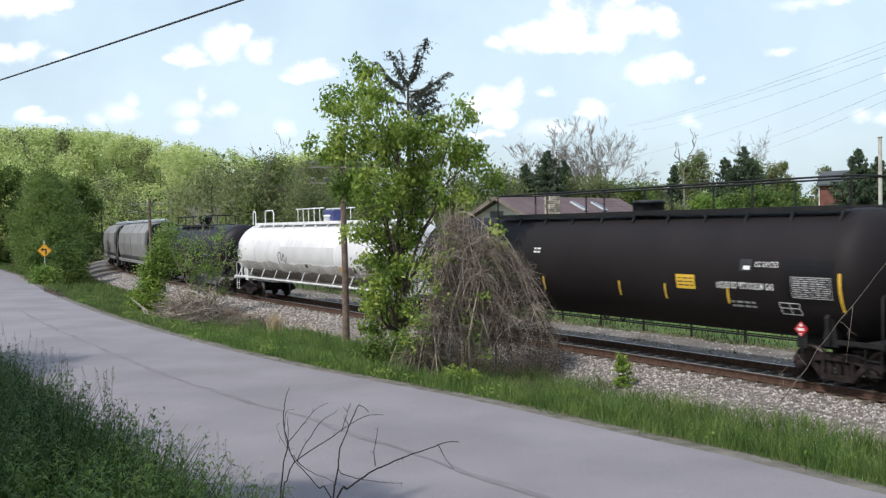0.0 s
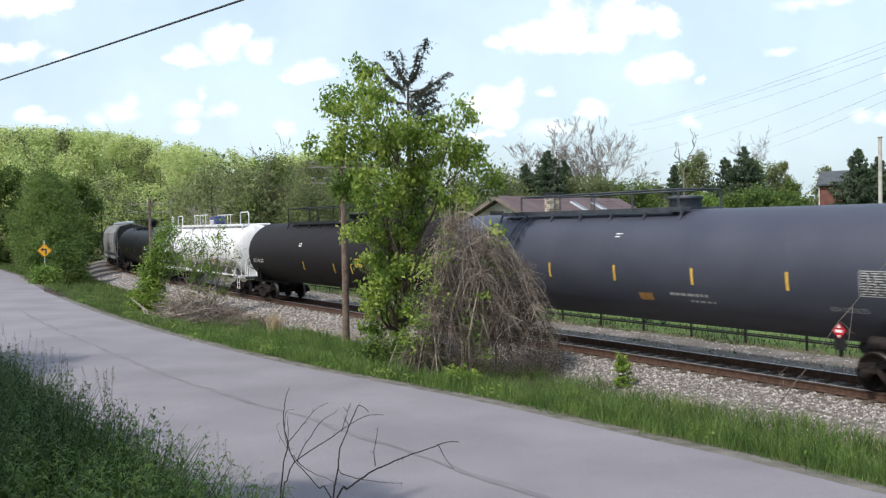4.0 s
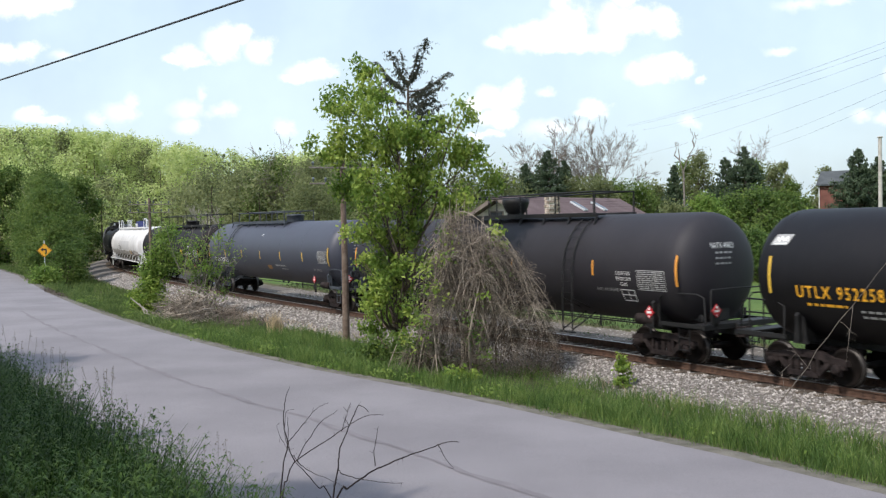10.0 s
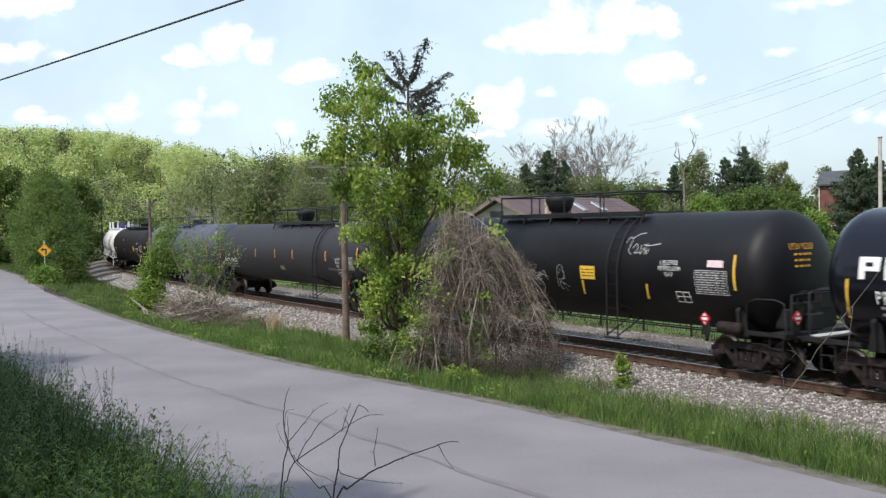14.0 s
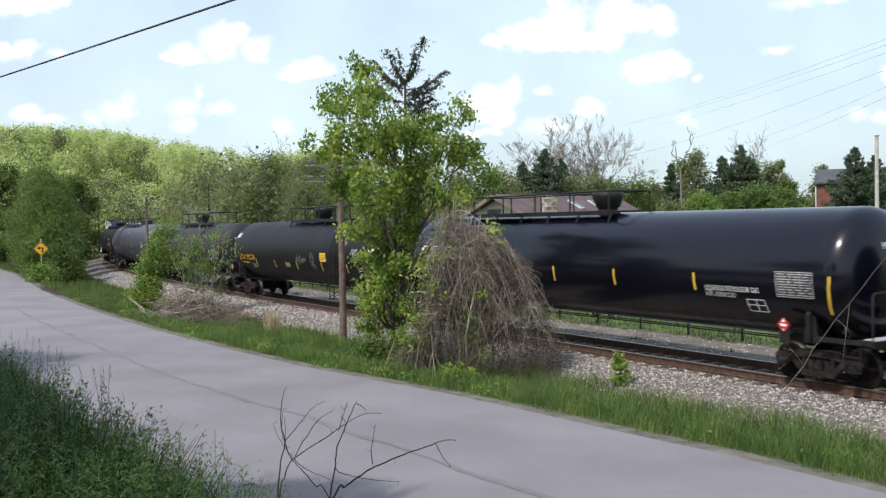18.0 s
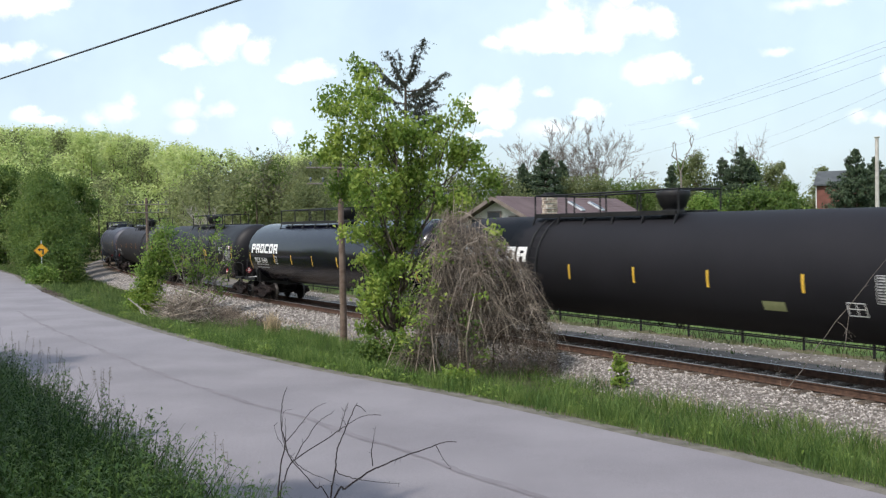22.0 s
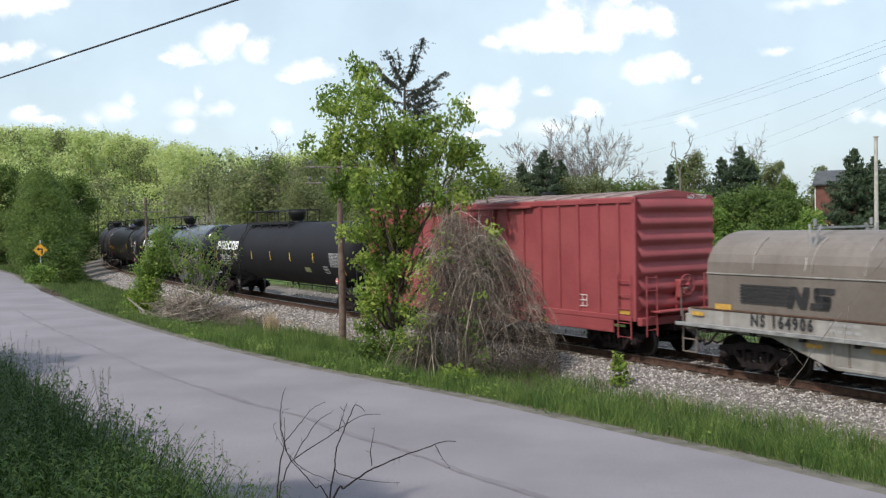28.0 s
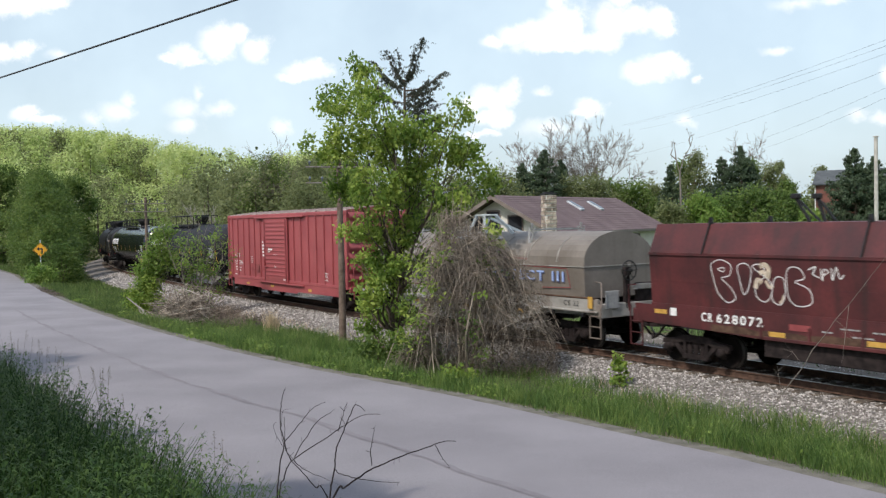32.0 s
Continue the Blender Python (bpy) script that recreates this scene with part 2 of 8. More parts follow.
M["faded_orange"] = surf("faded_orange", (.26, .13, .04), (.36, .19, .06), 9, .6, fine=.25)
M["faded_orange_bright"] = surf("faded_orange_bright", (.62, .25, .03), (.70, .31, .05), 9, .55, fine=.2)
M["pink"] = surf("pink", (.68, .52, .54), (.76, .60, .62), 9, .5, fine=.1)
M["box_red"] = surf("box_red", (.275, .052, .058), (.325, .070, .073), 1.1, .6, bump=.002, bump_scale=14, fine=.14, streak=((.25, .07, .06), .45))
M["box_roof"] = surf("box_roof", (.165, .115, .098), (.31, .24, .215), 1.6, .8, bump=.004, bump_scale=12, fine=.3, streak=((.14, .07, .055), .7), spec=.2)
M["coil_tan"] = surf("coil_tan", (.150, .127, .106), (.205, .178, .152), 1.0, .6, bump=.003, bump_scale=12, fine=.16, streak=((.10, .078, .062), .5))
M["coil_grey"] = surf("coil_grey", (.25, .237, .215), (.36, .343, .315), 1.2, .62, bump=.003, bump_scale=12, fine=.18, streak=((.10, .062, .040), .95))
M["coil_red"] = surf("coil_red", (.048, .0105, .0115), (.104, .0200, .0205), .8, .66, bump=.003, bump_scale=12, fine=.3, streak=((.022, .012, .011), .8))
M["galvanised"] = surf("galvanised", (.46, .50, .53), (.58, .61, .63), 4, .5, metal=.25, fine=.12)
M["hopper_grey"] = surf("hopper_grey", (.185, .183, .18), (.26, .256, .25), 1.0, .6, bump=.002, bump_scale=12, fine=.15, streak=((.16, .14, .12), .5))
M["blue_paint"] = surf("blue_paint", (.27, .38, .68), (.36, .47, .76), 9, .5, fine=.12)
M["cream_chip"] = surf("cream_chip", (.42, .34, .25), (.66, .56, .44), 7, .7, fine=.3)
M["faint_red"] = surf("faint_red", (.19, .105, .092), (.22, .13, .115), 5, .65, fine=.3)
M["chalk"] = surf("chalk", (.30, .275, .245), (.46, .43, .39), 6, .8, fine=.3)
M["navy"] = surf("navy", (.03, .04, .13), (.05, .06, .18), 9, .5, fine=.12)
M["asphalt"] = surf("asphalt", (.192, .178, .187), (.240, .224, .233), .34, .88, bump=.006, bump_scale=55, fine=.34, spec=.25)
M["tar"] = surf("tar", (.165, .150, .158), (.205, .188, .197), 2, .85, bump=.003, bump_scale=60, fine=.25, spec=.2)
M["earth"] = surf("earth", (.075, .085, .035), (.13, .105, .065), .6, .95, bump=.02, bump_scale=18, fine=.35, spec=.1)
M["lawn"] = surf("lawn", (.075, .125, .036), (.12, .175, .05), .5, .95, bump=.02, bump_scale=14, fine=.3, spec=.1)
M["ballast"] = surf("ballast", (.110, .096, .084), (.205, .184, .162), 9, .95, bump=.04, bump_scale=22, fine=.45, spec=.2)
M["stone"] = surf("stone", (.20, .180, .164), (.43, .400, .370), 9, .9, bump=.006, bump_scale=30, fine=.25, island=.5, spec=.2)
M["rail_top"] = surf("rail_top", (.40, .385, .37), (.56, .55, .54), 3, .38, metal=.9, fine=.1)
M["gravel"] = surf("gravel", (.105, .09, .075), (.19, .168, .142), 1.2, .95, bump=.02, bump_scale=28, fine=.4, spec=.15)
M["grit"] = surf("grit", (.105, .098, .078), (.185, .172, .146), 2.5, .95, bump=.015, bump_scale=40, fine=.4, spec=.1)
M["rail_side"] = surf("rail_side", (.058, .035, .026), (.105, .062, .044), 8, .85, bump=.003, fine=.25, spec=.2)
M["tie"] = surf("tie", (.07, .055, .045), (.14, .115, .09), 4, .9, bump=.006, bump_scale=25, fine=.3, randomize=.25, spec=.15)
M["pole_wood"] = surf("pole_wood", (.115, .082, .064), (.20, .152, .122), 5, .9, bump=.006, bump_scale=26, fine=.25, spec=.15)
M["grey_pole"] = surf("grey_pole", (.40, .37, .34), (.52, .49, .45), 5, .9, bump=.004, bump_scale=26, fine=.2, spec=.15)
M["bark"] = surf("bark", (.075, .058, .045), (.15, .12, .095), 8, .95, bump=.01, bump_scale=30, fine=.3, spec=.1)
M["pale_bark"] = surf("pale_bark", (.30, .27, .23), (.42, .39, .34), 6, .9, bump=.006, bump_scale=30, fine=.25, spec=.1)
M["dry_stem"] = surf("dry_stem", (.22, .182, .142), (.43, .365, .292), 2, .9, fine=.25, island=.4, spec=.12)
M["dead_leaf"] = leafy("dead_leaf", (.040, .030, .022), (.075, .058, .042), (.12, .095, .070), .25, 1.5)
M["dry_vine"] = surf("dry_vine", (.175, .145, .116), (.39, .335, .275), 2, .9, fine=.25, island=.6, spec=.15)
M["dry_brush"] = surf("dry_brush", (.105, .085, .068), (.24, .197, .158), 1.5, .9, fine=.25, island=.5, spec=.1)
M["arm_wood"] = surf("arm_wood", (.20, .175, .15), (.30, .27, .24), 5, .9, fine=.2, spec=.1)
M["grey_twig"] = surf("grey_twig", (.15, .13, .11), (.27, .24, .21), 9, .9, fine=.25, spec=.1)
M["dead_twig"] = surf("dead_twig", (.014, .011, .011), (.034, .027, .025), 14, .85, fine=.25, spec=.2)
M["dry_grass"] = surf("dry_grass", (.40, .31, .19), (.52, .42, .28), 3, .85, fine=.2, island=.25, spec=.1)
M["cable"] = surf("cable", (.02, .02, .022), (.03, .03, .03), 4, .6, fine=.1)
M["roof_brown"] = surf("roof_brown", (.135, .096, .096), (.18, .132, .13), .9, .85, bump=.008, bump_scale=16, fine=.22, spec=.2)
M["stucco"] = surf("stucco", (.60, .56, .50), (.68, .64, .58), 1.2, .85, bump=.004, bump_scale=40, fine=.1, spec=.2)
M["chimney_stone"] = surf("chimney_stone", (.20, .14, .105), (.50, .43, .36), 5, .9, bump=.01, bump_scale=14, fine=.3, randomize=.5, spec=.2)
M["brick"] = surf("brick", (.14, .062, .05), (.20, .088, .07), 1.4, .85, bump=.004, bump_scale=30, fine=.2, spec=.2)
M["shingle_grey"] = surf("shingle_grey", (.06, .068, .072), (.10, .108, .112), 1.0, .9, bump=.006, bump_scale=14, fine=.2, spec=.2)
M["window_glass"] = surf("window_glass", (.02, .025, .03), (.03, .035, .04), 1, .06, fine=.05, rough_var=.02)
M["sky_glass"] = surf("sky_glass", (.10, .12, .14), (.14, .16, .18), 1, .05, fine=.05, rough_var=.02)
M["trim"] = surf("trim", (.15, .12, .10), (.21, .17, .145), 3, .7, fine=.12)
M["sign_yellow"] = surf("sign_yellow", (.82, .40, .02), (.78, .37, .02), 4, .45, fine=.06)
# dark rust; also colours the painted shade at the red sill's foot
M["rust_shade_dark"] = surf("rust_shade_dark", (.062, .036, .027), (.12, .072, .050), 5, .9, bump=.004, fine=.25, spec=.15)
M["leaf_hero"] = leafy("leaf_hero", (0.105, 0.185, 0.034), (0.200, 0.300, 0.054), (0.375, 0.455, 0.098), .52, .9)
M["leaf_deep"] = leafy("leaf_deep", (0.055, 0.104, 0.024), (0.100, 0.165, 0.037), (0.172, 0.236, 0.056), .46)
M["leaf_bush"] = leafy("leaf_bush", (0.092, 0.172, 0.034), (0.158, 0.260, 0.050), (0.262, 0.352, 0.082), .48, .8)
# distance haze put into the colour: hill leaves paler and bluer, olive less yellow
M["leaf_hill_hazed"] = leafy("leaf_hill_hazed", (0.290, 0.385, 0.125), (0.440, 0.530, 0.190), (0.590, 0.655, 0.285), .52, .06)
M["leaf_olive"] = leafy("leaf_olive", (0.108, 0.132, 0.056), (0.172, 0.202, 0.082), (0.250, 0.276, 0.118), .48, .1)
M["needle"] = leafy("needle", (.034, .056, .031), (.054, .086, .046), (.085, .120, .062), .2)
M["needle_dead"] = leafy("needle_dead", (.030, .034, .026), (.046, .054, .038), (.068, .080, .054), .15)
M["grass"] = leafy("grass", (0.052, 0.104, 0.028), (0.106, 0.184, 0.045), (0.208, 0.286, 0.080), .45, 1.3)
M["grass_dull"] = leafy("grass_dull", (0.050, 0.088, 0.030), (0.098, 0.155, 0.042), (0.175, 0.235, 0.070), .42, .8)
M["grass_mixed"] = leafy("grass_mixed", (0.040, 0.056, 0.026), (0.078, 0.096, 0.040), (0.145, 0.155, 0.076), .4, 1.0)
M["weed"] = leafy("weed", (0.016, 0.042, 0.009), (0.033, 0.072, 0.014), (0.066, 0.115, 0.024), .36, 1.6)
M["weed_leaf"] = leafy("weed_leaf", (0.023, 0.056, 0.011), (0.046, 0.096, 0.018), (0.096, 0.155, 0.034), .4, 1.2)
M["seed_head"] = leafy("seed_head", (.10, .095, .06), (.15, .135, .085), (.20, .18, .12), .25)


# ---------------------------------------------------------------- mesh tools
class Shape:
    """Gathers faces for one mesh."""

    def __init__(self):
        self.v, self.f, self.s = [], [], []

    def add(self, verts, faces, smooth=False):
        k = len(self.v)
        self.v.extend(tuple(q) for q in verts)
        self.f.extend(tuple(i + k for i in q) for q in faces)
        self.s.extend([smooth] * len(faces))
        return self

    def box(self, c, d, bev=0.0, m=None):
        hx, hy, hz = d[0] / 2, d[1] / 2, d[2] / 2
        bev = min(bev, hx * .9, hy * .9, hz * .9)
        if bev <= 0:
            vs = [Vector((x, y, z)) for x in (-hx, hx) for y in (-hy, hy) for z in (-hz, hz)]
            fs = [(0, 1, 3, 2), (4, 6, 7, 5), (0, 4, 5, 1), (2, 3, 7, 6), (0, 2, 6, 4), (1, 5, 7, 3)]
        else:
            vs, idx = [], {}
            for a in (-1, 1):
                for b in (-1, 1):
                    for e in (-1, 1):
                        for ax in range(3):
                            q = [a * (hx - bev), b * (hy - bev), e * (hz - bev)]
                            q[ax] += (a, b, e)[ax] * bev
                            idx[a, b, e, ax] = len(vs)
                            vs.append(Vector(q))
            fs = []
            for ax in range(3):
                o1, o2 = (ax + 1) % 3, (ax + 2) % 3
                for sg in (-1, 1):
                    ring = []
                    for p1, p2 in ((-1, -1), (1, -1), (1, 1), (-1, 1)):
                        k = [0, 0, 0]
                        k[ax], k[o1], k[o2] = sg, p1, p2
                        ring.append(idx[(*k, ax)])
                    fs.append(tuple(ring) if sg > 0 else tuple(ring[::-1]))
            for ax in range(3):
                o1, o2 = (ax + 1) % 3, (ax + 2) % 3
                for p1 in (-1, 1):
                    for p2 in (-1, 1):
                        k0, k1 = [0, 0, 0], [0, 0, 0]
                        k0[ax], k0[o1], k0[o2] = -1, p1, p2
                        k1[ax], k1[o1], k1[o2] = 1, p1, p2
                        q = (idx[(*k0, o1)], idx[(*k1, o1)], idx[(*k1, o2)], idx[(*k0, o2)])
                        fs.append(q if p1 * p2 < 0 else q[::-1])
            for a in (-1, 1):
                for b in (-1, 1):
                    for e in (-1, 1):
                        q = tuple(idx[a, b, e, ax] for ax in range(3))
                        fs.append(q if a * b * e > 0 else q[::-1])
        off = Vector(c)
        vs = [(m @ v if m else v) + off for v in vs]
        return self.add(vs, fs)

    def tube(self, pts, r, n=6, cap=True, smooth=True):
        pts = [Vector(q) for q in pts]
        rs = r if isinstance(r, (list, tuple)) else [r] * len(pts)
        vs, fs = [], []
        ref = None
        for i, q in enumerate(pts):
            d = (pts[min(i + 1, len(pts) - 1)] - pts[max(i - 1, 0)])
            d = d.normalized() if d.length > 1e-9 else Vector((0, 0, 1))
            if ref is None:
                ref = d.orthogonal().normalized()
            ref = (ref - d * ref.dot(d))
            ref = ref.normalized() if ref.length > 1e-6 else d.orthogonal().normalized()
            side = d.cross(ref)
            for k in range(n):
                a = 2 * math.pi * k / n
                vs.append(q + (ref * math.cos(a) + side * math.sin(a)) * rs[i])
        for i in range(len(pts) - 1):
            for k in range(n):
                j = (k + 1) % n
                fs.append((i * n + k, i * n + j, (i + 1) * n + j, (i + 1) * n + k))
        self.add(vs, fs, smooth)
        if cap:
            self.add(vs[:n], [tuple(range(n))[::-1]])
            self.add(vs[-n:], [tuple(range(n))])
        return self

    def bar(self, a, b, w, h=None):
        """A square bar from a to b."""
        a, b = Vector(a), Vector(b)
        d = b - a
        m = d.to_track_quat("X", "Z").to_matrix()
        return self.box((a + b) / 2, (d.length, w, h or w), 0, m)

    def lathe(self, prof, n=32, axis=0, c=(0, 0, 0), smooth=True):
        """Turns a profile of (along, radius) round an axis."""
        vs, fs = [], []
        for u, r in prof:
            for k in range(n):
                a = 2 * math.pi * k / n
                q = [0, 0, 0]
                q[axis], q[(axis + 1) % 3], q[(axis + 2) % 3] = u, r * math.cos(a), r * math.sin(a)
                vs.append((q[0] + c[0], q[1] + c[1], q[2] + c[2]))
        for i in range(len(prof) - 1):
            for k in range(n):
                j = (k + 1) % n
                fs.append((i * n + k, i * n + j, (i + 1) * n + j, (i + 1) * n + k))
        self.add(vs, fs, smooth)
        self.add(vs[:n], [tuple(range(n))[::-1]])
        self.add(vs[-n:], [tuple(range(n))])
        return self

    def prism(self, poly, a, b, axis=1, c=(0, 0, 0)):
        """A flat outline, given in the two other axes in turn, pulled from a to b along an axis."""
        n = len(poly)
        vs = []
        for u in (a, b):
            for p1, p2 in poly:
                q = [0, 0, 0]
                o = [i for i in range(3) if i != axis]
                q[axis], q[o[0]], q[o[1]] = u, p1, p2
                vs.append((q[0] + c[0], q[1] + c[1], q[2] + c[2]))
        fs = [tuple(range(n)), tuple(range(2 * n - 1, n - 1, -1))]
        fs += [(i, i + n, (i + 1) % n + n, (i + 1) % n) for i in range(n)]
        return self.add(vs, fs)

    def mesh(self, name, fix=True):
        me = bpy.data.meshes.new(name)
        me.from_pydata(self.v, [], self.f)
        me.polygons.foreach_set("use_smooth", self.s)
        if fix:
            bm = bmesh.new()
            bm.from_mesh(me)
            bmesh.ops.recalc_face_normals(bm, faces=bm.faces)
            bm.to_mesh(me)
            bm.free()
        me.update()
        return me


def part(name, shape, material, parent, label="", at=None, fix=True):
    """One mesh object under a thing or a part; a mesh may be shared between alike parts."""
    me = shape.mesh(name, fix) if isinstance(shape, Shape) else shape
    if material and not me.materials:
        me.materials.append(material)
    ob = new(name, me)
    if parent:
        ob.parent = parent
    if at is not None:
        ob.matrix_basis = at
    return tagged(ob, label)


def thing(name, label, category, group="", kind="", at=None):
    ob = new(name)
    if at is not None:
        ob.matrix_basis = at
    return tagged(ob, label, category, group, kind)


def quads(name, v, material, parent=None, at=None):
    """Many loose four-sided pieces from an array (count, 4, 3), in one mesh."""
    v = np.asarray(v, dtype=np.float32)
    k = len(v)
    me = bpy.data.meshes.new(name)
    me.vertices.add(k * 4)
    me.vertices.foreach_set("co", v.reshape(-1))
    me.loops.add(k * 4)
    me.loops.foreach_set("vertex_index", np.arange(k * 4, dtype=np.int32))
    me.polygons.add(k)
    me.polygons.foreach_set("loop_start", np.arange(0, k * 4, 4, dtype=np.int32))
    me.polygons.foreach_set("loop_total", np.full(k, 4, dtype=np.int32))
    me.update(calc_edges=True)
    me.materials.append(material)
    ob = new(name, me)
    if parent:
        ob.parent = parent
    if at is not None:
        ob.matrix_basis = at
    return ob


FONT = {}


def letters(text, height, spacing=1.0, bold=0.0):
    """The faces of a line of lettering in the plane, its left end at 0, as (vertices, faces, width)."""
    key = (text, round(height, 3), spacing, bold)
    if key not in FONT:
        cu_ = bpy.data.curves.new("lettering", "FONT")
        cu_.body, cu_.size, cu_.space_character, cu_.offset = text, height / 0.72, spacing, bold
        cu_.resolution_u = 3
        tmp = new("lettering", cu_)
        dg = bpy.context.evaluated_depsgraph_get()
        me = bpy.data.meshes.new_from_object(tmp.evaluated_get(dg))
        vs = [tuple(q.co) for q in me.vertices]
        fs = [tuple(q.vertices) for q in me.polygons]
        bpy.data.objects.remove(tmp)
        bpy.data.meshes.remove(me)
        bpy.data.curves.remove(cu_)
        lo = min(q[0] for q in vs) if vs else 0
        FONT[key] = ([(q[0] - lo, q[1]) for q in vs], fs, (max(q[0] for q in vs) - lo) if vs else 0)
    return FONT[key]


# ---------------------------------------------------------------- the railway's line
KNOTS = [-25, 0, 20, 40, 60, 75, 90, 105, 150, 260]
BENDS = [.00474, .00217, -.00119, -.00239, -.00218, -.00305, -.00486, -.00339, -.00121, -.004]
LINE_S = np.arange(-90, 330, 0.5)
_k = np.interp(LINE_S, KNOTS, BENDS)
_k[LINE_S < -25] = 0.0
_h = np.concatenate([[0], np.cumsum((_k[1:] + _k[:-1]) * .25)])
LINE_H = _h - np.interp(0, LINE_S, _h) + 2.12505
_c, _s = np.cos(LINE_H), np.sin(LINE_H)
_x, _y = np.concatenate([[0], np.cumsum((_c[1:] + _c[:-1]) * .25)]), np.concatenate([[0], np.cumsum((_s[1:] + _s[:-1]) * .25)])
LINE_X, LINE_Y = _x - np.interp(0, LINE_S, _x) + 8.6483, _y - np.interp(0, LINE_S, _y) + 22.0738


def on_line(s, lat=0.0, z=0.0):
    """The point lat metres to the road's side of the track's middle, s metres along it."""
    h = np.interp(s, LINE_S, LINE_H)
    return Vector((float(np.interp(s, LINE_S, LINE_X) - math.sin(h) * lat), float(np.interp(s, LINE_S, LINE_Y) + math.cos(h) * lat), z))


def heading(s):
    return float(np.interp(s, LINE_S, LINE_H))


def along(x, y):
    """Arrays of places to metres along the line and to its side."""
    x, y = np.asarray(x, float).ravel(), np.asarray(y, float).ravel()
    s, lat = np.empty(len(x)), np.empty(len(x))
    for i in range(0, len(x), 4000):
        a, b = x[i:i + 4000, None], y[i:i + 4000, None]
        j = np.argmin((LINE_X - a) ** 2 + (LINE_Y - b) ** 2, axis=1)
        dx, dy = a[:, 0] - LINE_X[j], b[:, 0] - LINE_Y[j]
        s[i:i + 4000] = LINE_S[j] + dx * np.cos(LINE_H[j]) + dy * np.sin(LINE_H[j])
        lat[i:i + 4000] = -dx * np.sin(LINE_H[j]) + dy * np.cos(LINE_H[j])
    return s, lat


def road_edge(s):
    """How far to the side of the track the road's nearer-to-track edge runs."""
    return np.interp(s, [-90, -30, -7, -4, -1.8, 1.3, 3.5, 6, 9.4, 14.3, 22, 32, 44, 60, 75, 89, 110, 140, 200, 330],
                     [6.6, 6.9, 7.12, 7.25, 7.5, 7.76, 7.98, 8.38, 8.88, 9.27, 9.54, 9.65, 9.56, 9.5, 9.9, 11.65, 16, 27, 60, 150])


ROAD_W = 7.25


def ramp(x, a, b):
    q = np.clip((x - a) / (b - a), 0, 1)
    return q * q * (3 - 2 * q)


def ground_z(x, y):
    """The ground's height."""
    x, y = np.asarray(x, float).ravel(), np.asarray(y, float).ravel()
    s, lat = along(x, y)
    e = road_edge(s)
    bank = 2.15 * (1 - .72 * ramp(s, -4, 22)) * ramp(lat, e + ROAD_W + .5, e + ROAD_W + 3.55) + .5 * ramp(lat, e + ROAD_W + 3.55, e + ROAD_W + 30)
    strip = np.interp(lat, [-12, -3.6, 3.4], [-.42, -.55, -.55])
    rise = .45 * ramp(lat, e - 3.0, e - .1)
    road = -.10 * (ramp(lat, e - .1, e + .25) - ramp(lat, e + ROAD_W - .25, e + ROAD_W + .1))
    z = strip + rise + road + bank
    hill = 17 * ramp(-x + .12 * y, 0, 110) * ramp(y, 125, 300) + 4 * ramp(y, 110, 260) + 6 * ramp(-x, 55, 170) * ramp(y, 60, 200)
    swell = .12 * np.sin(x * .21 + 1.3) * np.sin(y * .17) * ramp(np.abs(lat), 16, 40)
    return z + hill * ramp(np.abs(lat), 7, 34) + swell


# ---------------------------------------------------------------- ground, road, track
def axis_steps(lo, hi, step, end, grow=1.16):
    q = list(np.arange(lo, hi + 1e-6, step))
    d = step
    while q[-1] < end:
        d *= grow
        q.append(q[-1] + d)
    d = step
    while q[0] > -end:
        d *= grow
        q.insert(0, q[0] - d)
    return np.array(q)


gx, gy = axis_steps(-42, 26, .55, 3200), axis_steps(-6, 90, .55, 3200)
GX, GY = np.meshgrid(gx, gy)
gz_ = ground_z(GX, GY)
nx, ny = len(gx), len(gy)
gi = np.arange(nx * ny).reshape(ny, nx)
gf = np.stack([gi[:-1, :-1], gi[:-1, 1:], gi[1:, 1:], gi[1:, :-1]], -1).reshape(-1, 4)
gm = bpy.data.meshes.new("ground")
gm.from_pydata(np.stack([GX.ravel(), GY.ravel(), gz_], -1).tolist(), [], gf.tolist())
gm.polygons.foreach_set("use_smooth", [True] * len(gf))
gm.materials.append(M["earth"])
gm.materials.append(M["lawn"])
cs, cl = along((GX[:-1, :-1] + .3), (GY[:-1, :-1] + .3))
gm.polygons.foreach_set("material_index", (((cl < -6.6) & (cs < 60))).astype(np.int32))
tagged(new("ground", gm), "grassy ground on both sides of road and railway", "ground", kind="structure")


def ribbon(name, ss, profile, material, label, category, wob=0.0, smooth=True):
    """A strip that follows the track: profile is a list of (side, height), or a function of s that gives one."""
    sh = Shape()
    rows = []
    rng = random.Random(5)
    for s in ss:
        prof = profile(s) if callable(profile) else profile
        rows.append([on_line(s, l + (rng.uniform(-wob, wob) if k in (0, len(prof) - 1) else 0), z) for k, (l, z) in enumerate(prof)])
    n = len(rows[0])
    vs = [q for r in rows for q in r]
    fs = [(i * n + k, (i + 1) * n + k, (i + 1) * n + k + 1, i * n + k + 1) for i in range(len(rows) - 1) for k in range(n - 1)]
    sh.add(vs, fs, smooth)
    me = sh.mesh(name, False)
    me.materials.append(material)
    ob = new(name, me)
    up = sum(q.normal.z for q in me.polygons)
    if up < 0:
        me.flip_normals()
    return tagged(ob, label, category, kind="structure")


def camber(u):
    """Height of the road's surface, u from 0 at one edge to 1 at the other."""
    return .02 - .08 * (2 * u - 1) ** 2


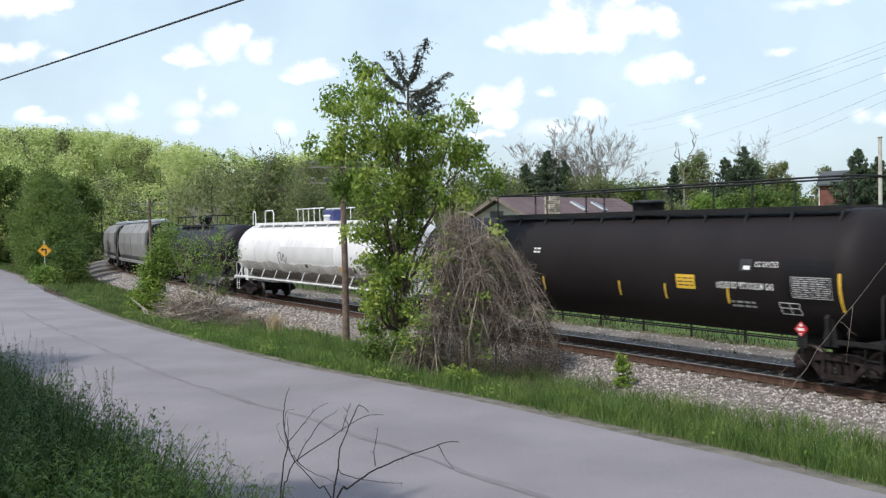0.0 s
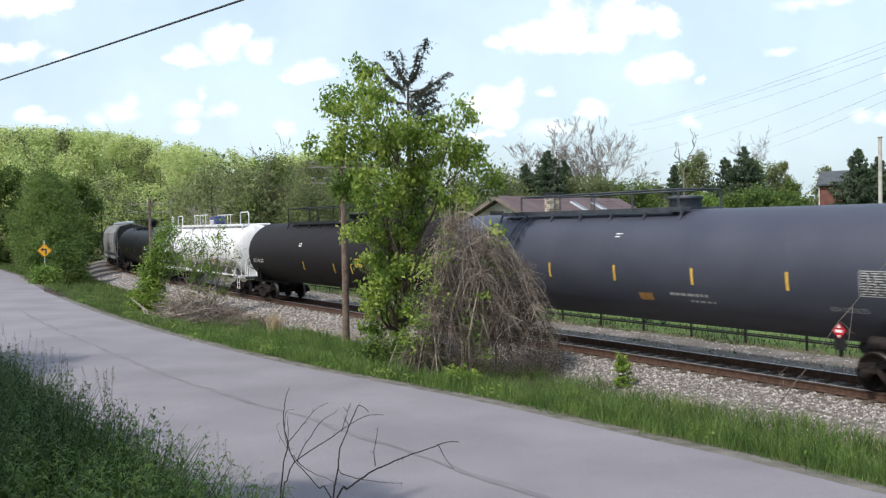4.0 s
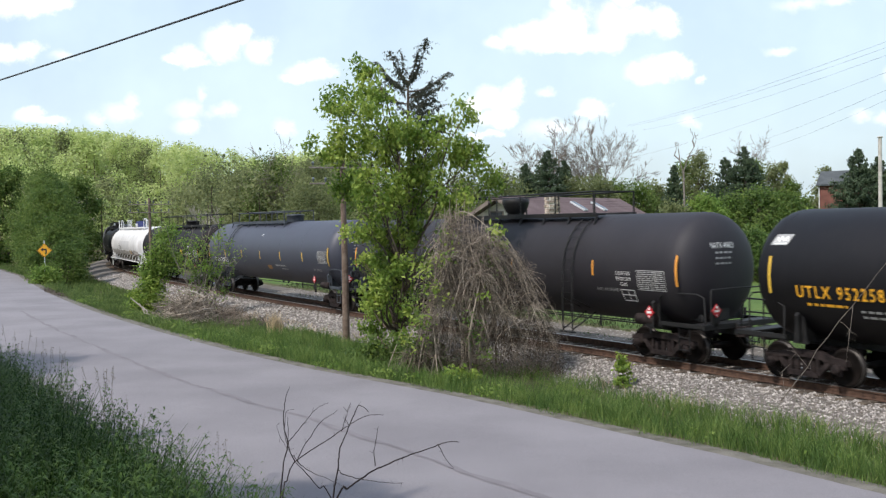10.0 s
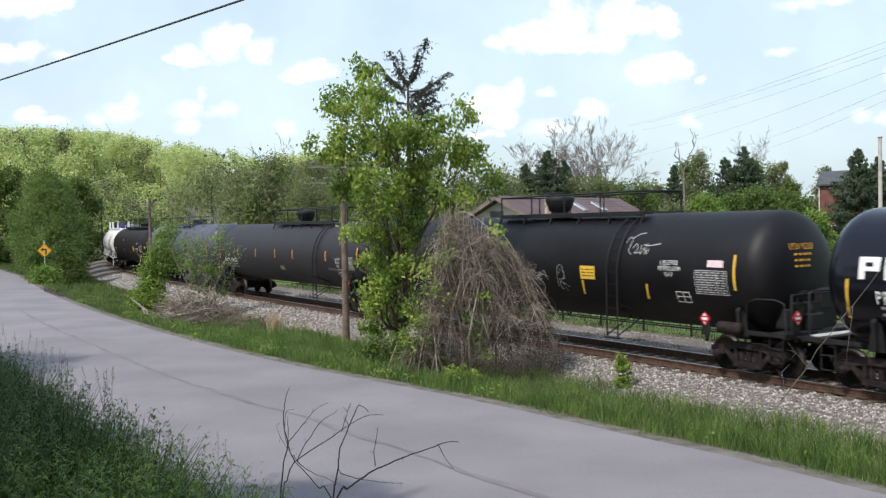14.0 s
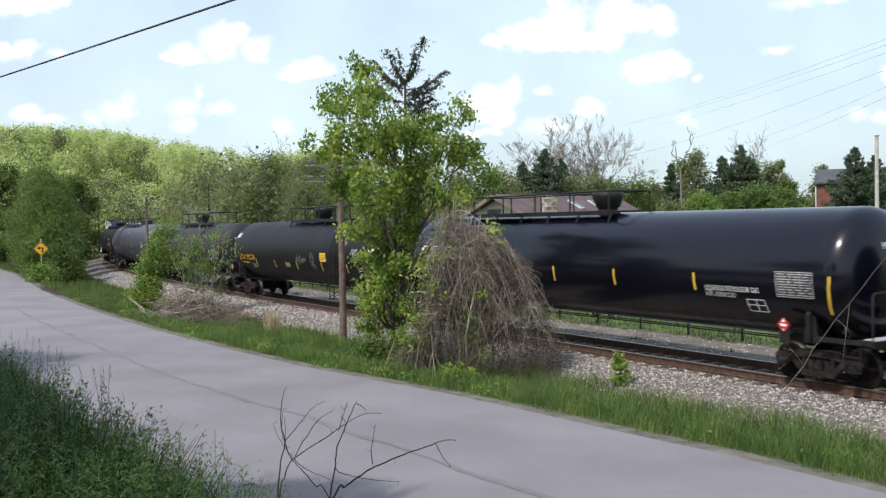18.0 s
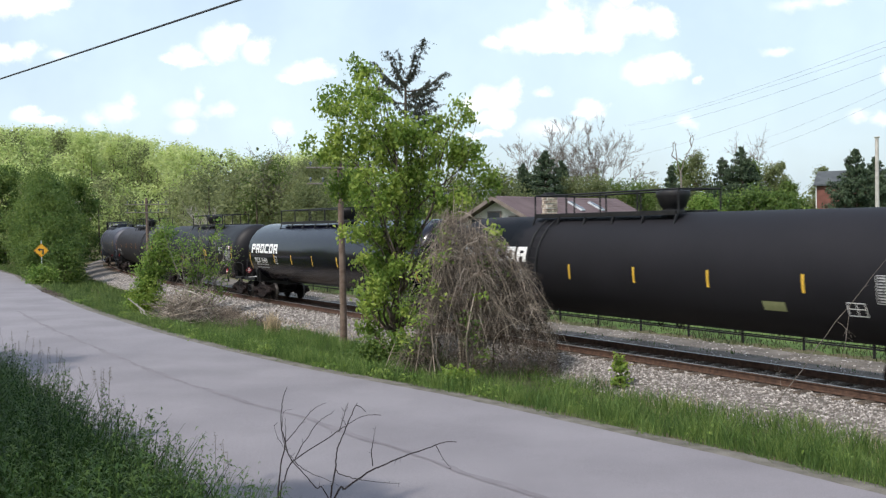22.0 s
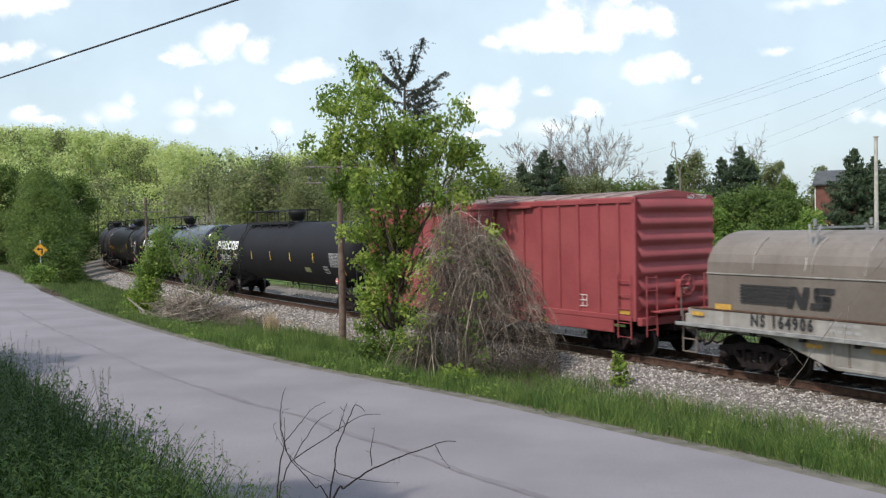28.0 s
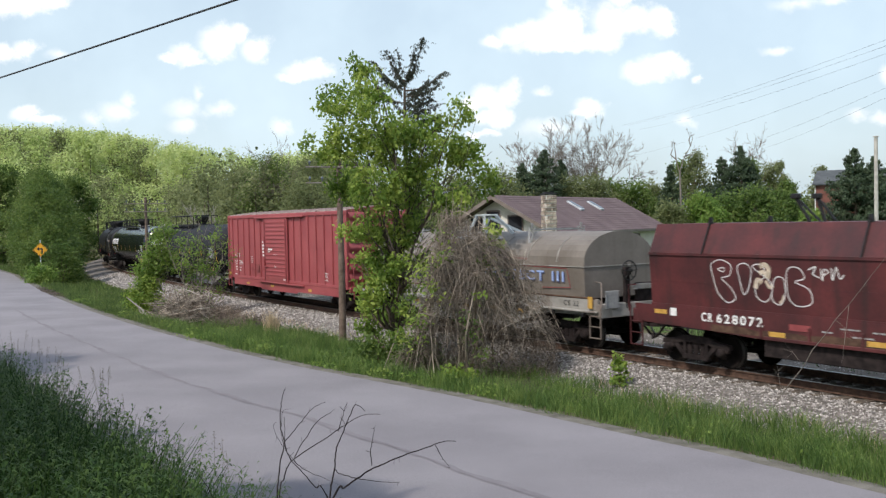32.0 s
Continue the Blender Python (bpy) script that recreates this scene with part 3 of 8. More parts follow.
def road_profile(s):
    e = float(road_edge(s))
    return [(e - .02, -.16)] + [(e + ROAD_W * k / 12, camber(k / 12)) for k in range(13)] + [(e + ROAD_W + .02, -.16)]


ribbon("road", np.arange(-85, 170, .7), road_profile, M["asphalt"], "worn pale grey asphalt country road with cracks", "road", .07, False)
# gritty edge of the road and the tarred seam along its middle
ribbon("road_shoulder", np.arange(-60, 120, .5), lambda s: [(float(road_edge(s)) - .8, -.22), (float(road_edge(s)) - .45, -.085), (float(road_edge(s)) - .15, -.052), (float(road_edge(s)) - .03, -.052), (float(road_edge(s)) + .3, -.12)],
       M["grit"], "gritty gravel shoulder along the asphalt road", "road shoulder", .12)


def seam(s):
    e0 = float(road_edge(s))
    e = float(np.interp(s, [-30, -4.2, -2.2, 2.9, 5.2, 9.9, 18.8, 24, 34], [10.6, 11.22, 11.38, 11.72, 12.04, 12.43, 12.57, 12.64, 12.6]))
    e += .03 * math.sin(s * 1.7) + .02 * math.sin(s * 4.1) + .015 * math.sin(s * 9.3)
    w = .06 + .025 * math.sin(s * 1.3) + .012 * math.sin(s * 5.1)
    z = camber((e - e0) / ROAD_W) + .006
    return [(e - w, z), (e + w, z)]


ribbon("road_seam", np.arange(-30, 34, .2), seam, M["tar"], "dark tarred crack along the middle of the road", "road seam", .004)
ribbon("ballast", np.arange(-85, 320, 1.0), [(-3.4, -.6), (-2.3, -.30), (-1.45, -.215), (0, -.225), (1.45, -.215), (2.25, -.30), (3.5, -.6)],
       M["ballast"], "grey crushed stone ballast bed under the track", "ballast", .15)
ribbon("gravel_drive", np.arange(-60, 75, 1.5), [(-6.0, -.53), (-5.6, -.485), (-4.8, -.485), (-3.9, -.505), (-3.2, -.52), (-2.9, -.56)], M["gravel"],
       "grey gravel drive beyond the railway track", "gravel drive", .3)


def rail_profile(side):
    q = [(-.065, -.185), (.065, -.185), (.065, -.17), (.012, -.15), (.012, -.05), (.036, -.038), (.036, -.005), (.028, 0), (-.028, 0), (-.036, -.005),
         (-.036, -.038), (-.012, -.05), (-.012, -.15), (-.065, -.17), (-.065, -.185)]
    return [(side + a, b) for a, b in q]


track = thing("railway_track", "single railway track of rusty steel rails on wooden ties", "railway track", kind="structure")
for side in (.753, -.753):
    sh = Shape()
    ss = np.arange(-85, 320, 1.25)
    n = 15
    for s in ss:
        sh.v.extend(tuple(on_line(s, l, z)) for l, z in rail_profile(side))
    for i in range(len(ss) - 1):
        for k in range(n - 1):
            sh.f.append((i * n + k, (i + 1) * n + k, (i + 1) * n + k + 1, i * n + k + 1))
            sh.s.append(False)
    me = sh.mesh("rail")
    me.materials.append(M["rail_side"])
    me.materials.append(M["rail_top"])
    me.polygons.foreach_set("material_index", [1 if k in (6, 7, 8) else 0 for i in range(len(ss) - 1) for k in range(n - 1)])
    r = new("rail", me)
    r.parent = track
    tagged(r, "rusty steel rail with a polished running surface")


# ---------------------------------------------------------------- the train: shared pieces
# in a car's space x points ahead, y to the road's side, z up from the rails' top
SHARED = {}


def shared(name, make):
    if name not in SHARED:
        SHARED[name] = make().mesh(name)
    return SHARED[name]


def make_wheelset():
    sh = Shape()
    sh.lathe([(-1.06, .07), (-1.06, .075), (1.06, .075), (1.06, .07)], 12, 1)
    for g in (-1, 1):
        q = [(.645, .10), (.66, .14), (.665, .40), (.672, .455), (.70, .455), (.705, .425), (.80, .415), (.805, .36), (.775, .33), (.765, .16), (.80, .11), (.82, .09)]
        sh.lathe([(g * a, b) for a, b in q][::g], 28, 1)
    return sh


def make_side_frame():
    sh = Shape()
    w = .14
    sh.prism([(-1.12, .50), (-1.10, .62), (-.72, .66), (-.42, .76), (.42, .76), (.72, .66), (1.10, .62), (1.12, .50), (.66, .52), (.36, .60), (-.36, .60), (-.66, .52)], -w / 2, w / 2, 1)
    sh.prism([(-.74, .54), (-.60, .56), (-.30, .26), (-.40, .19)], -w / 2, w / 2, 1)
    sh.prism([(.74, .54), (.60, .56), (.30, .26), (.40, .19)], -w / 2, w / 2, 1)
    sh.prism([(-.42, .17), (.42, .17), (.36, .29), (-.36, .29)], -w / 2 - .02, w / 2 + .02, 1)
    for x in (-.36, .36):
        sh.box((x, 0, .45), (.09, w * .9, .36), .01)
    for x in (-.21, 0, .21):
        sh.lathe([(.28, .075), (.30, .085), (.34, .07), (.38, .085), (.42, .07), (.46, .085), (.50, .07), (.53, .08)], 10, 2, (x, 0, 0))
    for x in (-.89, .89):
        sh.box((x, 0, .47), (.34, w * .95, .12), .02)
        sh.box((x, 0, .36), (.07, w * .8, .2), .01, None)
        sh.lathe([(-.02, .10), (.10, .115), (.16, .10), (.17, .05)], 14, 1, (x, .03, .42))
    return sh


def make_bolster():
    sh = Shape()
    sh.box((0, 0, .58), (.36, 2.0, .22), .03)
    sh.lathe([(.68, .30), (.76, .30), (.78, .2)], 16, 2)
    for x in (-.5, .5):
        sh.box((x, 0, .40), (.08, 1.7, .10), .01)
    sh.box((0, 0, .36), (1.0, .08, .08), .01)
    return sh


def make_coupler():
    sh = Shape()
    sh.box((-.35, 0, .87), (.8, .16, .2), .02)
    sh.prism([(0, -.20), (.10, -.24), (.24, -.15), (.26, -.05), (.16, -.03), (.12, .05), (.24, .10), (.22, .20), (.05, .22), (-.05, .12)], .74, 1.0, 2)
    sh.tube([(-.25, .1, .78), (-.1, .22, .5), (.1, .2, .42), (.25, .05, .52)], .035, 6)
    sh.tube([(-.45, .95, .95), (-.42, .5, .93), (-.2, .12, 1.0)], .016, 5)
    return sh


def make_placard():
    sh = Shape()
    r = .17
    sh.prism([(-r, 0), (0, -r), (r, 0), (0, r)], -.012, .012, 1)
    return sh


def make_placard_mark():
    sh = Shape()
    sh.box((0, 0, -.005), (.17, .004, .06), 0)
    sh.prism([(-.05, .07), (0, .14), (.05, .07), (.02, .06), (-.02, .06)], -.002, .002, 1)
    sh.prism([(-.03, -.09), (.03, -.09), (0, -.15)], -.002, .002, 1)
    return sh


def make_brake_wheel():
    sh = Shape()
    sh.tube([(0, .28 * math.cos(a * math.pi / 9), .28 * math.sin(a * math.pi / 9)) for a in range(19)], .02, 5, False)
    for a in range(3):
        d = Vector((0, math.cos(a * math.pi / 3), math.sin(a * math.pi / 3)))
        sh.tube([d * -.28, d * .28], .014, 5)
    sh.lathe([(-.10, .05), (.03, .05)], 10, 0)
    return sh


WHEELSETS = []


def add_truck(car, x):
    t = part("truck", shared("truck", make_bolster), M["running_gear"], car, "rusty cast steel truck", pose(x, 0, 0))
    for g in (-1, 1):
        part("side_frame", shared("side_frame", make_side_frame), M["running_gear"], t, "", pose(0, g * 1.0, 0, 0, 0, 0 if g > 0 else 180))
    for wx in (-.89, .89):
        w = part("wheelset", shared("wheelset", make_wheelset), M["wheel"], t, "steel wheelset with worn bright rims", pose(wx, 0, .42))
        me = w.data
        if len(me.materials) == 1:
            me.materials.append(M["tread"])
            for q in me.polygons:
                r = math.hypot(q.center.x, q.center.z)
                if r > .405 and .66 < abs(q.center.y) < .81 and abs(q.normal.y) < .5:
                    q.material_index = 1
        WHEELSETS.append((w, wx))
    return t


def skin(R, zc):
    """Maps lettering (along, height on the picture) to the tank's near side."""
    def f(x, z, out):
        a = math.asin(max(-1, min(1, (z - zc) / R)))
        return (x, (R + out) * math.cos(a), zc + (R + out) * math.sin(a))
    return f


def flat(y):
    return lambda x, z, out: (x, y + out, z)


def mark_text(car, name, text, x_left, x_right, z, h, material, on, label="", bold=0.0, out=.012):
    """A line of lettering on a side, stretched to run from x_left back to x_right, its middle at height z."""
    vs, fs, w = letters(text, h, 1.28, bold * .7)
    k = (x_left - x_right) / w
    sh = Shape()
    sh.add([on(x_left - a * k, z - h / 2 + b, out) for a, b in vs], fs)
    return tagged(part(name, sh, material, car, label, fix=False), kind="stuff")


def mark_patch(car, name, x, z, w, h, material, on, label="", lean=0.0, out=.004, parent=None, n=5):
    """A painted patch or plate."""
    sh = Shape()
    vs = []
    for i in range(n):
        u = i / (n - 1) - .5
        for g in (.5, -.5):
            vs.append(on(x + g * w - lean * u, z + u * h, out))
    sh.add(vs, [(2 * i, 2 * i + 1, 2 * i + 3, 2 * i + 2) for i in range(n - 1)])
    return part(name, sh, material, parent or car, label)


def grime(car, on, x0, x1, lo, hi, ragged, material, seed, out=.003, label="brown road dirt with the side's shade painted in"):
    """A band with a ragged upper edge along a side, from x0 to x1: dirt, or dirt with shade painted in."""
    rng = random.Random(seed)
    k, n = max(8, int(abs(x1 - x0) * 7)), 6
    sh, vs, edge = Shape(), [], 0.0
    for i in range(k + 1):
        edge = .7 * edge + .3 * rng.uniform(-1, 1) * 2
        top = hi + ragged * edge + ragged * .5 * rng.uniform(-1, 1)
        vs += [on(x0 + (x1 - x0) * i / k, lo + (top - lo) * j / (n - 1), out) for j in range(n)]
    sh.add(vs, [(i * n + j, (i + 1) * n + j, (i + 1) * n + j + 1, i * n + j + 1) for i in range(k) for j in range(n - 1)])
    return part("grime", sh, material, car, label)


def mark_bars(car, name, x, z, w, rows, pitch, h, material, on, label="", seed=1, parent=None, out=.006):
    """Small print that cannot be read: short bars in lines."""
    rng = random.Random(seed)
    sh = Shape()
    for r in range(rows):
        a = x + w / 2
        zz = z + (rows / 2 - r - .5) * pitch
        while a > x - w / 2 + .03:
            b = max(a - rng.uniform(.08, .22), x - w / 2)
            sh.add([on(a, zz - h / 2, out), on(b, zz - h / 2, out), on(b, zz + h / 2, out), on(a, zz + h / 2, out)], [(0, 1, 2, 3)])
            a = b - rng.uniform(.03, .07)
    return tagged(part(name, sh, material, parent or car, label), kind="stuff")


def mark_lines(sh, on, x, z, w, h, t, out):
    """A thin painted outline that follows the surface."""
    for a, b, c, d in ((w, t, 0, h / 2), (w, t, 0, -h / 2), (t, h, w / 2, 0), (t, h, -w / 2, 0)):
        n = 1 if b < .1 else 6
        for i in range(n):
            z0, z1 = z + d - b / 2 + b * i / n, z + d - b / 2 + b * (i + 1) / n
            sh.add([on(x + c + a / 2, z0, out), on(x + c - a / 2, z0, out), on(x + c - a / 2, z1, out), on(x + c + a / 2, z1, out)], [(0, 1, 2, 3)])


def mark_panel(car, x, z, w, h, on, seed=1, dark=None):
    p_ = mark_patch(car, "data_panel", x, z, w, h, dark or M["panel_grey"], on, "stencilled dark data panel")
    mark_bars(car, "small_print", x, z, w * .92, 9, h / 9.6, h / 27, M["stencil_grey"], on, "", seed, p_, .008)
    for k in (-.18, .12, .3):
        mark_patch(car, "column_line", x + k * w, z, .012, h * .8, M["stencil_grey"], on, parent=p_, out=.0085)
    sh = Shape()
    t = .014
    mark_lines(sh, on, x, z, w, h, t, .009)
    part("panel_border", sh, M["stencil_grey"], p_)
    return p_


def mark_frame(car, x, z, w, h, on, material, letter="C"):
    """A small stencilled box with a sign in it."""
    sh = Shape()
    t = .02
    mark_lines(sh, on, x, z, w, h, t, .008)
    if letter == "C":
        vs, fs, lw = letters("C", h * .5)
        sh.add([on(x + lw / 2 - a, z - h * .25 + b, .010) for a, b in vs], fs)
    else:
        sh.add([on(x, z - h / 2, .016), on(x - t, z - h / 2, .016), on(x - t, z + h / 2, .016), on(x, z + h / 2, .016)], [(0, 1, 2, 3)])
        sh.add([on(x + w / 2, z, .006), on(x - w / 2, z, .006), on(x - w / 2, z + t, .006), on(x + w / 2, z + t, .006)], [(0, 1, 2, 3)])
    return part("stencil_box", sh, material, car, "white stencilled box")


def stroke(car, name, pts, w, material, on, label="", closed=False, parent=None):
    """A hand-drawn painted line through (along, height) points, smoothed."""
    q = []
    n = len(pts)
    for i in range(n if closed else n - 1):
        p0, p1, p2, p3 = (Vector(pts[(i + k) % n] if closed else pts[max(0, min(n - 1, i + k))]) for k in (-1, 0, 1, 2))
        for a in range(5):
            t = a / 5
            q.append(.5 * ((2 * p1) + (p2 - p0) * t + (2 * p0 - 5 * p1 + 4 * p2 - p3) * t * t + (3 * p1 - p0 - 3 * p2 + p3) * t ** 3))
    q.append(q[0] if closed else Vector(pts[-1]))
    sh = Shape()
    vs = []
    for i, c in enumerate(q):
        d = (q[min(i + 1, len(q) - 1)] - q[max(i - 1, 0)])
        d = d.normalized() if d.length else Vector((1, 0))
        nrm = Vector((-d.y, d.x)) * w / 2
        vs += [on(*(c + nrm), .007), on(*(c - nrm), .007)]
    sh.add(vs, [(2 * i, 2 * i + 1, 2 * i + 3, 2 * i + 2) for i in range(len(q) - 1)])
    return part(name, sh, material, parent or car, label)


def add_placard(car, x, y, z, turn=0):
    stand = Shape().box((0, -.03, -.16), (.26, .02, .5), .004).box((0, -.06, -.42), (.05, .08, .3), .01)
    st = part("placard_holder", stand, M["steel_black"], car, "", pose(x, y, z, 0, 0, turn))
    pl = part("placard", shared("placard", make_placard), M["placard_red"], car, "red diamond flammable gas placard", pose(x, y, z, 0, 0, turn))
    part("placard_mark", shared("placard_mark", make_placard_mark), M["white_paint"], pl, "", pose(0, .016, 0))
    return st


def ladder(car, x, pts, material, width=.42, label="steel side ladder"):
    """A ladder that follows points (side, height), with rungs."""
    sh = Shape()
    for g in (-.5, .5):
        sh.tube([(x + g * width, y, z) for y, z in pts], .024, 5)
    total = [0]
    for i in range(1, len(pts)):
        total.append(total[-1] + math.hypot(pts[i][0] - pts[i - 1][0], pts[i][1] - pts[i - 1][1]))
    d = .15
    while d < total[-1]:
        y, z = np.interp(d, total, [q[0] for q in pts]), np.interp(d, total, [q[1] for q in pts])
        sh.tube([(x - width / 2, y, z), (x + width / 2, y, z)], .009, 4)
        d += .33
    return part("ladder", sh, material, car, label)


def fence_rail(car, name, x0, x1, y, z0, h, step, material, mid=False, label=""):
    """A handrail with its posts as one light frame."""
    sh = Shape()
    k = max(1, round(abs(x1 - x0) / step))
    for i in range(k + 1):
        x = x0 + (x1 - x0) * i / k
        sh.tube([(x, y, z0), (x, y, z0 + h)], .028, 5)
    sh.tube([(x0, y, z0 + h), (x1, y, z0 + h)], .026, 5)
    if mid:
        sh.tube([(x0, y, z0 + h * .5), (x1, y, z0 + h * .5)], .018, 5)
    return part(name, sh, material, car, label)


BULGE = 2.5     # how square the tanks' heads are; 2 is an ellipse


def tank_car(u, paint, label, group="tank cars", R=1.514, zc=2.425, hl=8.95, hf=9.33, gear=None, plat=None, rail=None, rail_h=.64, man=None,
             lad=None, steel=None, bowl=True, clear_end=False):
    """A tank car, u metres along the train, with running gear, sills, ends and the walk on its top."""
    gear, steel = gear or M["running_gear"], steel or M["steel_black"]
    car = thing("tank_car", label, "tank car", group)
    on = skin(R, zc)
    hd = R * .52
    dome = [(hd * math.sin(math.pi / 2 * i / 14) ** (2 / BULGE), max(R * math.cos(math.pi / 2 * i / 14) ** (2 / BULGE), .02)) for i in range(15)]
    body = [(-hl + hd - a, b) for a, b in dome[::-1]] + [(float(x), R) for x in np.linspace(-hl + hd, hf - hd, 15)[1:-1]] + [(hf - hd + a, b) for a, b in dome]
    tank = part("tank", Shape().lathe(body, 72, 0, (0, 0, zc)), paint, car)
    for x in [-hl + hd + .04] + [float(q) for q in np.linspace(-hl + hd, hf - hd, 7)[1:-1]] + [hf - hd - .04]:
        part("weld_seam", Shape().lathe([(x - .02, R - .003), (x - .008, R + .003), (x + .008, R + .003), (x + .02, R - .003)], 64, 0, (0, 0, zc)), paint, tank)
    for g in (-1, 1):
        # stub sill, bolster web, end platform, handrail hoop, coupler
        sh = Shape()
        sh.box((g * 8.15, 0, .93), (3.3, .42, .30), .02)
        sh.prism([(-1.30, .95), (1.30, .95), (1.36, 1.55), (1.15, 1.75), (.6, 1.05), (-.6, 1.05), (-1.15, 1.75), (-1.36, 1.55)], -.05, .05, 0, (g * 7.95, 0, 0))
        for yy in (-1.18, 1.18):
            sh.prism([(-.20, .92), (.20, .92), (.13, 1.35), (.09, 1.62), (-.09, 1.62), (-.13, 1.35)], -.02, .02, 1, (g * 7.95, yy * 1.02, 0))
        part("stub_sill", sh, steel, car)
        e_ = (hf if g > 0 else hl) - 8.95
        sh = Shape()
        sh.box((g * (9.05 + e_), 0, 1.08), (.42, 2.5, .05), .01)
        sh.bar((g * 8.2, 1.36, 1.06), (g * (9.28 + e_), 1.36, 1.06), .05, .10)
        sh.bar((g * 8.2, -1.36, 1.06), (g * (9.28 + e_), -1.36, 1.06), .05, .10)
        sh.box((g * (9.28 + e_), 0, 1.04), (.06, 2.76, .14), .01)
        part("end_platform", sh, steel, car)
        # pale grey strip along the top of the end platform
        if clear_end and paint is not M["tank_worn"]:
            part("platform_strip", Shape().box((g * (9.12 + e_), 0, 1.115), (.30, 2.4, .02), .004), M["stencil_grey"], car, "pale strip on the end platform")
        sh = Shape()
        if clear_end:
            x = g * (9.2 + e_)
            sh.tube([(x, 1.25, 1.08), (x, 1.25, 2.04), (x, 1.18, 2.1), (x, -1.18, 2.1), (x, -1.25, 2.04), (x, -1.25, 1.08)], .022, 5)
        for yy in () if clear_end else (-1.0, 1.0):
            sh.tube([(g * (9.2 + e_), yy, 1.08), (g * (9.2 + e_), yy, 1.86), (g * (9.17 + e_), yy * .94, 1.96), (g * (9.17 + e_), 0, 1.97)], .022, 5)
        if not clear_end:
            sh.tube([(g * 8.25, 1.38, 1.06), (g * 8.25, 1.38, 1.75), (g * 8.5, 1.37, 1.86), (g * (9.0 + e_), 1.30, 1.86), (g * (9.2 + e_), 1.25, 1.78), (g * (9.25 + e_), 1.25, 1.06)], .022, 5)
        part("handrail", sh, steel, car)
        for yy in (1.33, -1.33):
            sh = Shape()
            for zz in (.42, .74):
                sh.bar((g * 9.22, yy, zz), (g * 8.86, yy, zz), .05, .025)
            sh.bar((g * 9.22, yy, .40), (g * 9.22, yy, 1.05), .03)
            sh.bar((g * 8.86, yy, .40), (g * 8.86, yy, 1.05), .03)
            part("step", sh, steel, car)
        part("coupler", shared("coupler", make_coupler), gear, car, "", pose(g * 9.72, 0, 0, 0, 0, 0 if g > 0 else 180))
        sh = Shape()
        sh.tube([(g * 9.5, -.35, .8), (g * 9.62, -.36, .55), (g * 9.85, -.3, .42), (g * 9.98, -.2, .5)], .03, 5)
        part("air_hose", sh, M["cable"], car)
        add_truck(car, g * 8.0)
    by = -.75 if clear_end else .45
    part("brake_wheel", shared("brake_wheel", make_brake_wheel), steel, car, "", pose(-9.15, by, 1.5 if clear_end else 1.75))
    sh = Shape()
    sh.box((-8.75, by + .1, 1.35), (.35, .4, .5), .03).tube([(-9.1, by, 1.5 if clear_end else 1.72), (-8.8, by + .05, 1.4)], .03, 6)
    sh.lathe([(-.5, .06), (-.46, .17), (.46, .17), (.5, .06)], 14, 0, (-6.3, -.75, .72))
    sh.tube([(-5.9, -.75, .72), (0, .2, .86), (6.5, .2, .86)], .018, 4)
    part("brake_gear", sh, steel, car)
    if not clear_end:
        part("air_reservoir", Shape().lathe([(-.34, .05), (-.31, .15), (.31, .15), (.34, .05)], 14, 0, (-7.72, 1.33, 1.12)), gear, car)
    sh = Shape()
    if not clear_end:
        sh.box((-9.0, -.1, 1.42), (.10, 1.7, .66), .02).box((-8.95, -.5, 1.8), (.25, .5, .5), .03).box((-9.15, .1, 1.3), (.2, .5, .4), .03)
        sh.tube([(-9.12, .75, 1.1), (-8.9, .55, 1.55), (-8.85, .5, 1.95)], .025, 5).tube([(-9.1, -.8, 1.1), (-8.8, -.7, 1.9)], .025, 5)
    for yy in (-.9, -.3, .3, .9):
        sh.bar((-9.5, yy, 1.02), (-8.8, yy, .98), .05, .05)
    part("end_rigging", sh, steel, car)
    for x in (-.35, .35):
        part("skid", Shape().tube([(x - .12, .15, zc - R + .03), (x, .15, zc - R - .10), (x + .12, .15, zc - R + .03)], .03, 5), steel, car)
    top = zc + R
    if plat:
        a, b = plat
        sh = Shape()
        for yy in (-.62, .62):
            sh.box(((a + b) / 2, yy, top + .02), (abs(a - b), .34, .045), .008)
            sh.box(((a + b) / 2, yy + (.18 if yy > 0 else -.18), top + .0), (abs(a - b), .03, .13), .006)
        k = max(2, round(abs(a - b) / 1.3))
        for i in range(k + 1):
            x = a + (b - a) * i / k
            for yy in (-1, 1):
                sh.bar((x, yy * .76, top - .02), (x, yy * .88, zc + math.sqrt(R * R - .88 ** 2) - .02), .05)
                sh.bar((x, yy * .45, top + .0), (x, yy * .78, top + .0), .05)
        part("walkway", sh, steel, car, "narrow steel walkway on the tank")
    if rail:
        a, b, step = rail
        fence_rail(car, "railing", a, b, .80, top - .02, rail_h, step, steel)
        fence_rail(car, "railing", a, b, -.80, top - .02, rail_h, step, steel)
        for x in (a, b):
            part("end_rail", Shape().tube([(x, -.8, top + rail_h - .02), (x, .8, top + rail_h - .02)], .026, 5), steel, car)
    if man is not None:
        sh = Shape()
        if bowl:
            sh.lathe([(top - .06, .36), (top + .05, .30), (top + .13, .29), (top + .17, .35), (top + .46, .46), (top + .58, .47), (top + .61, .43), (top + .63, .2)], 22, 2, (man, 0, 0))
            for a in range(8):
                q = a * math.pi / 4
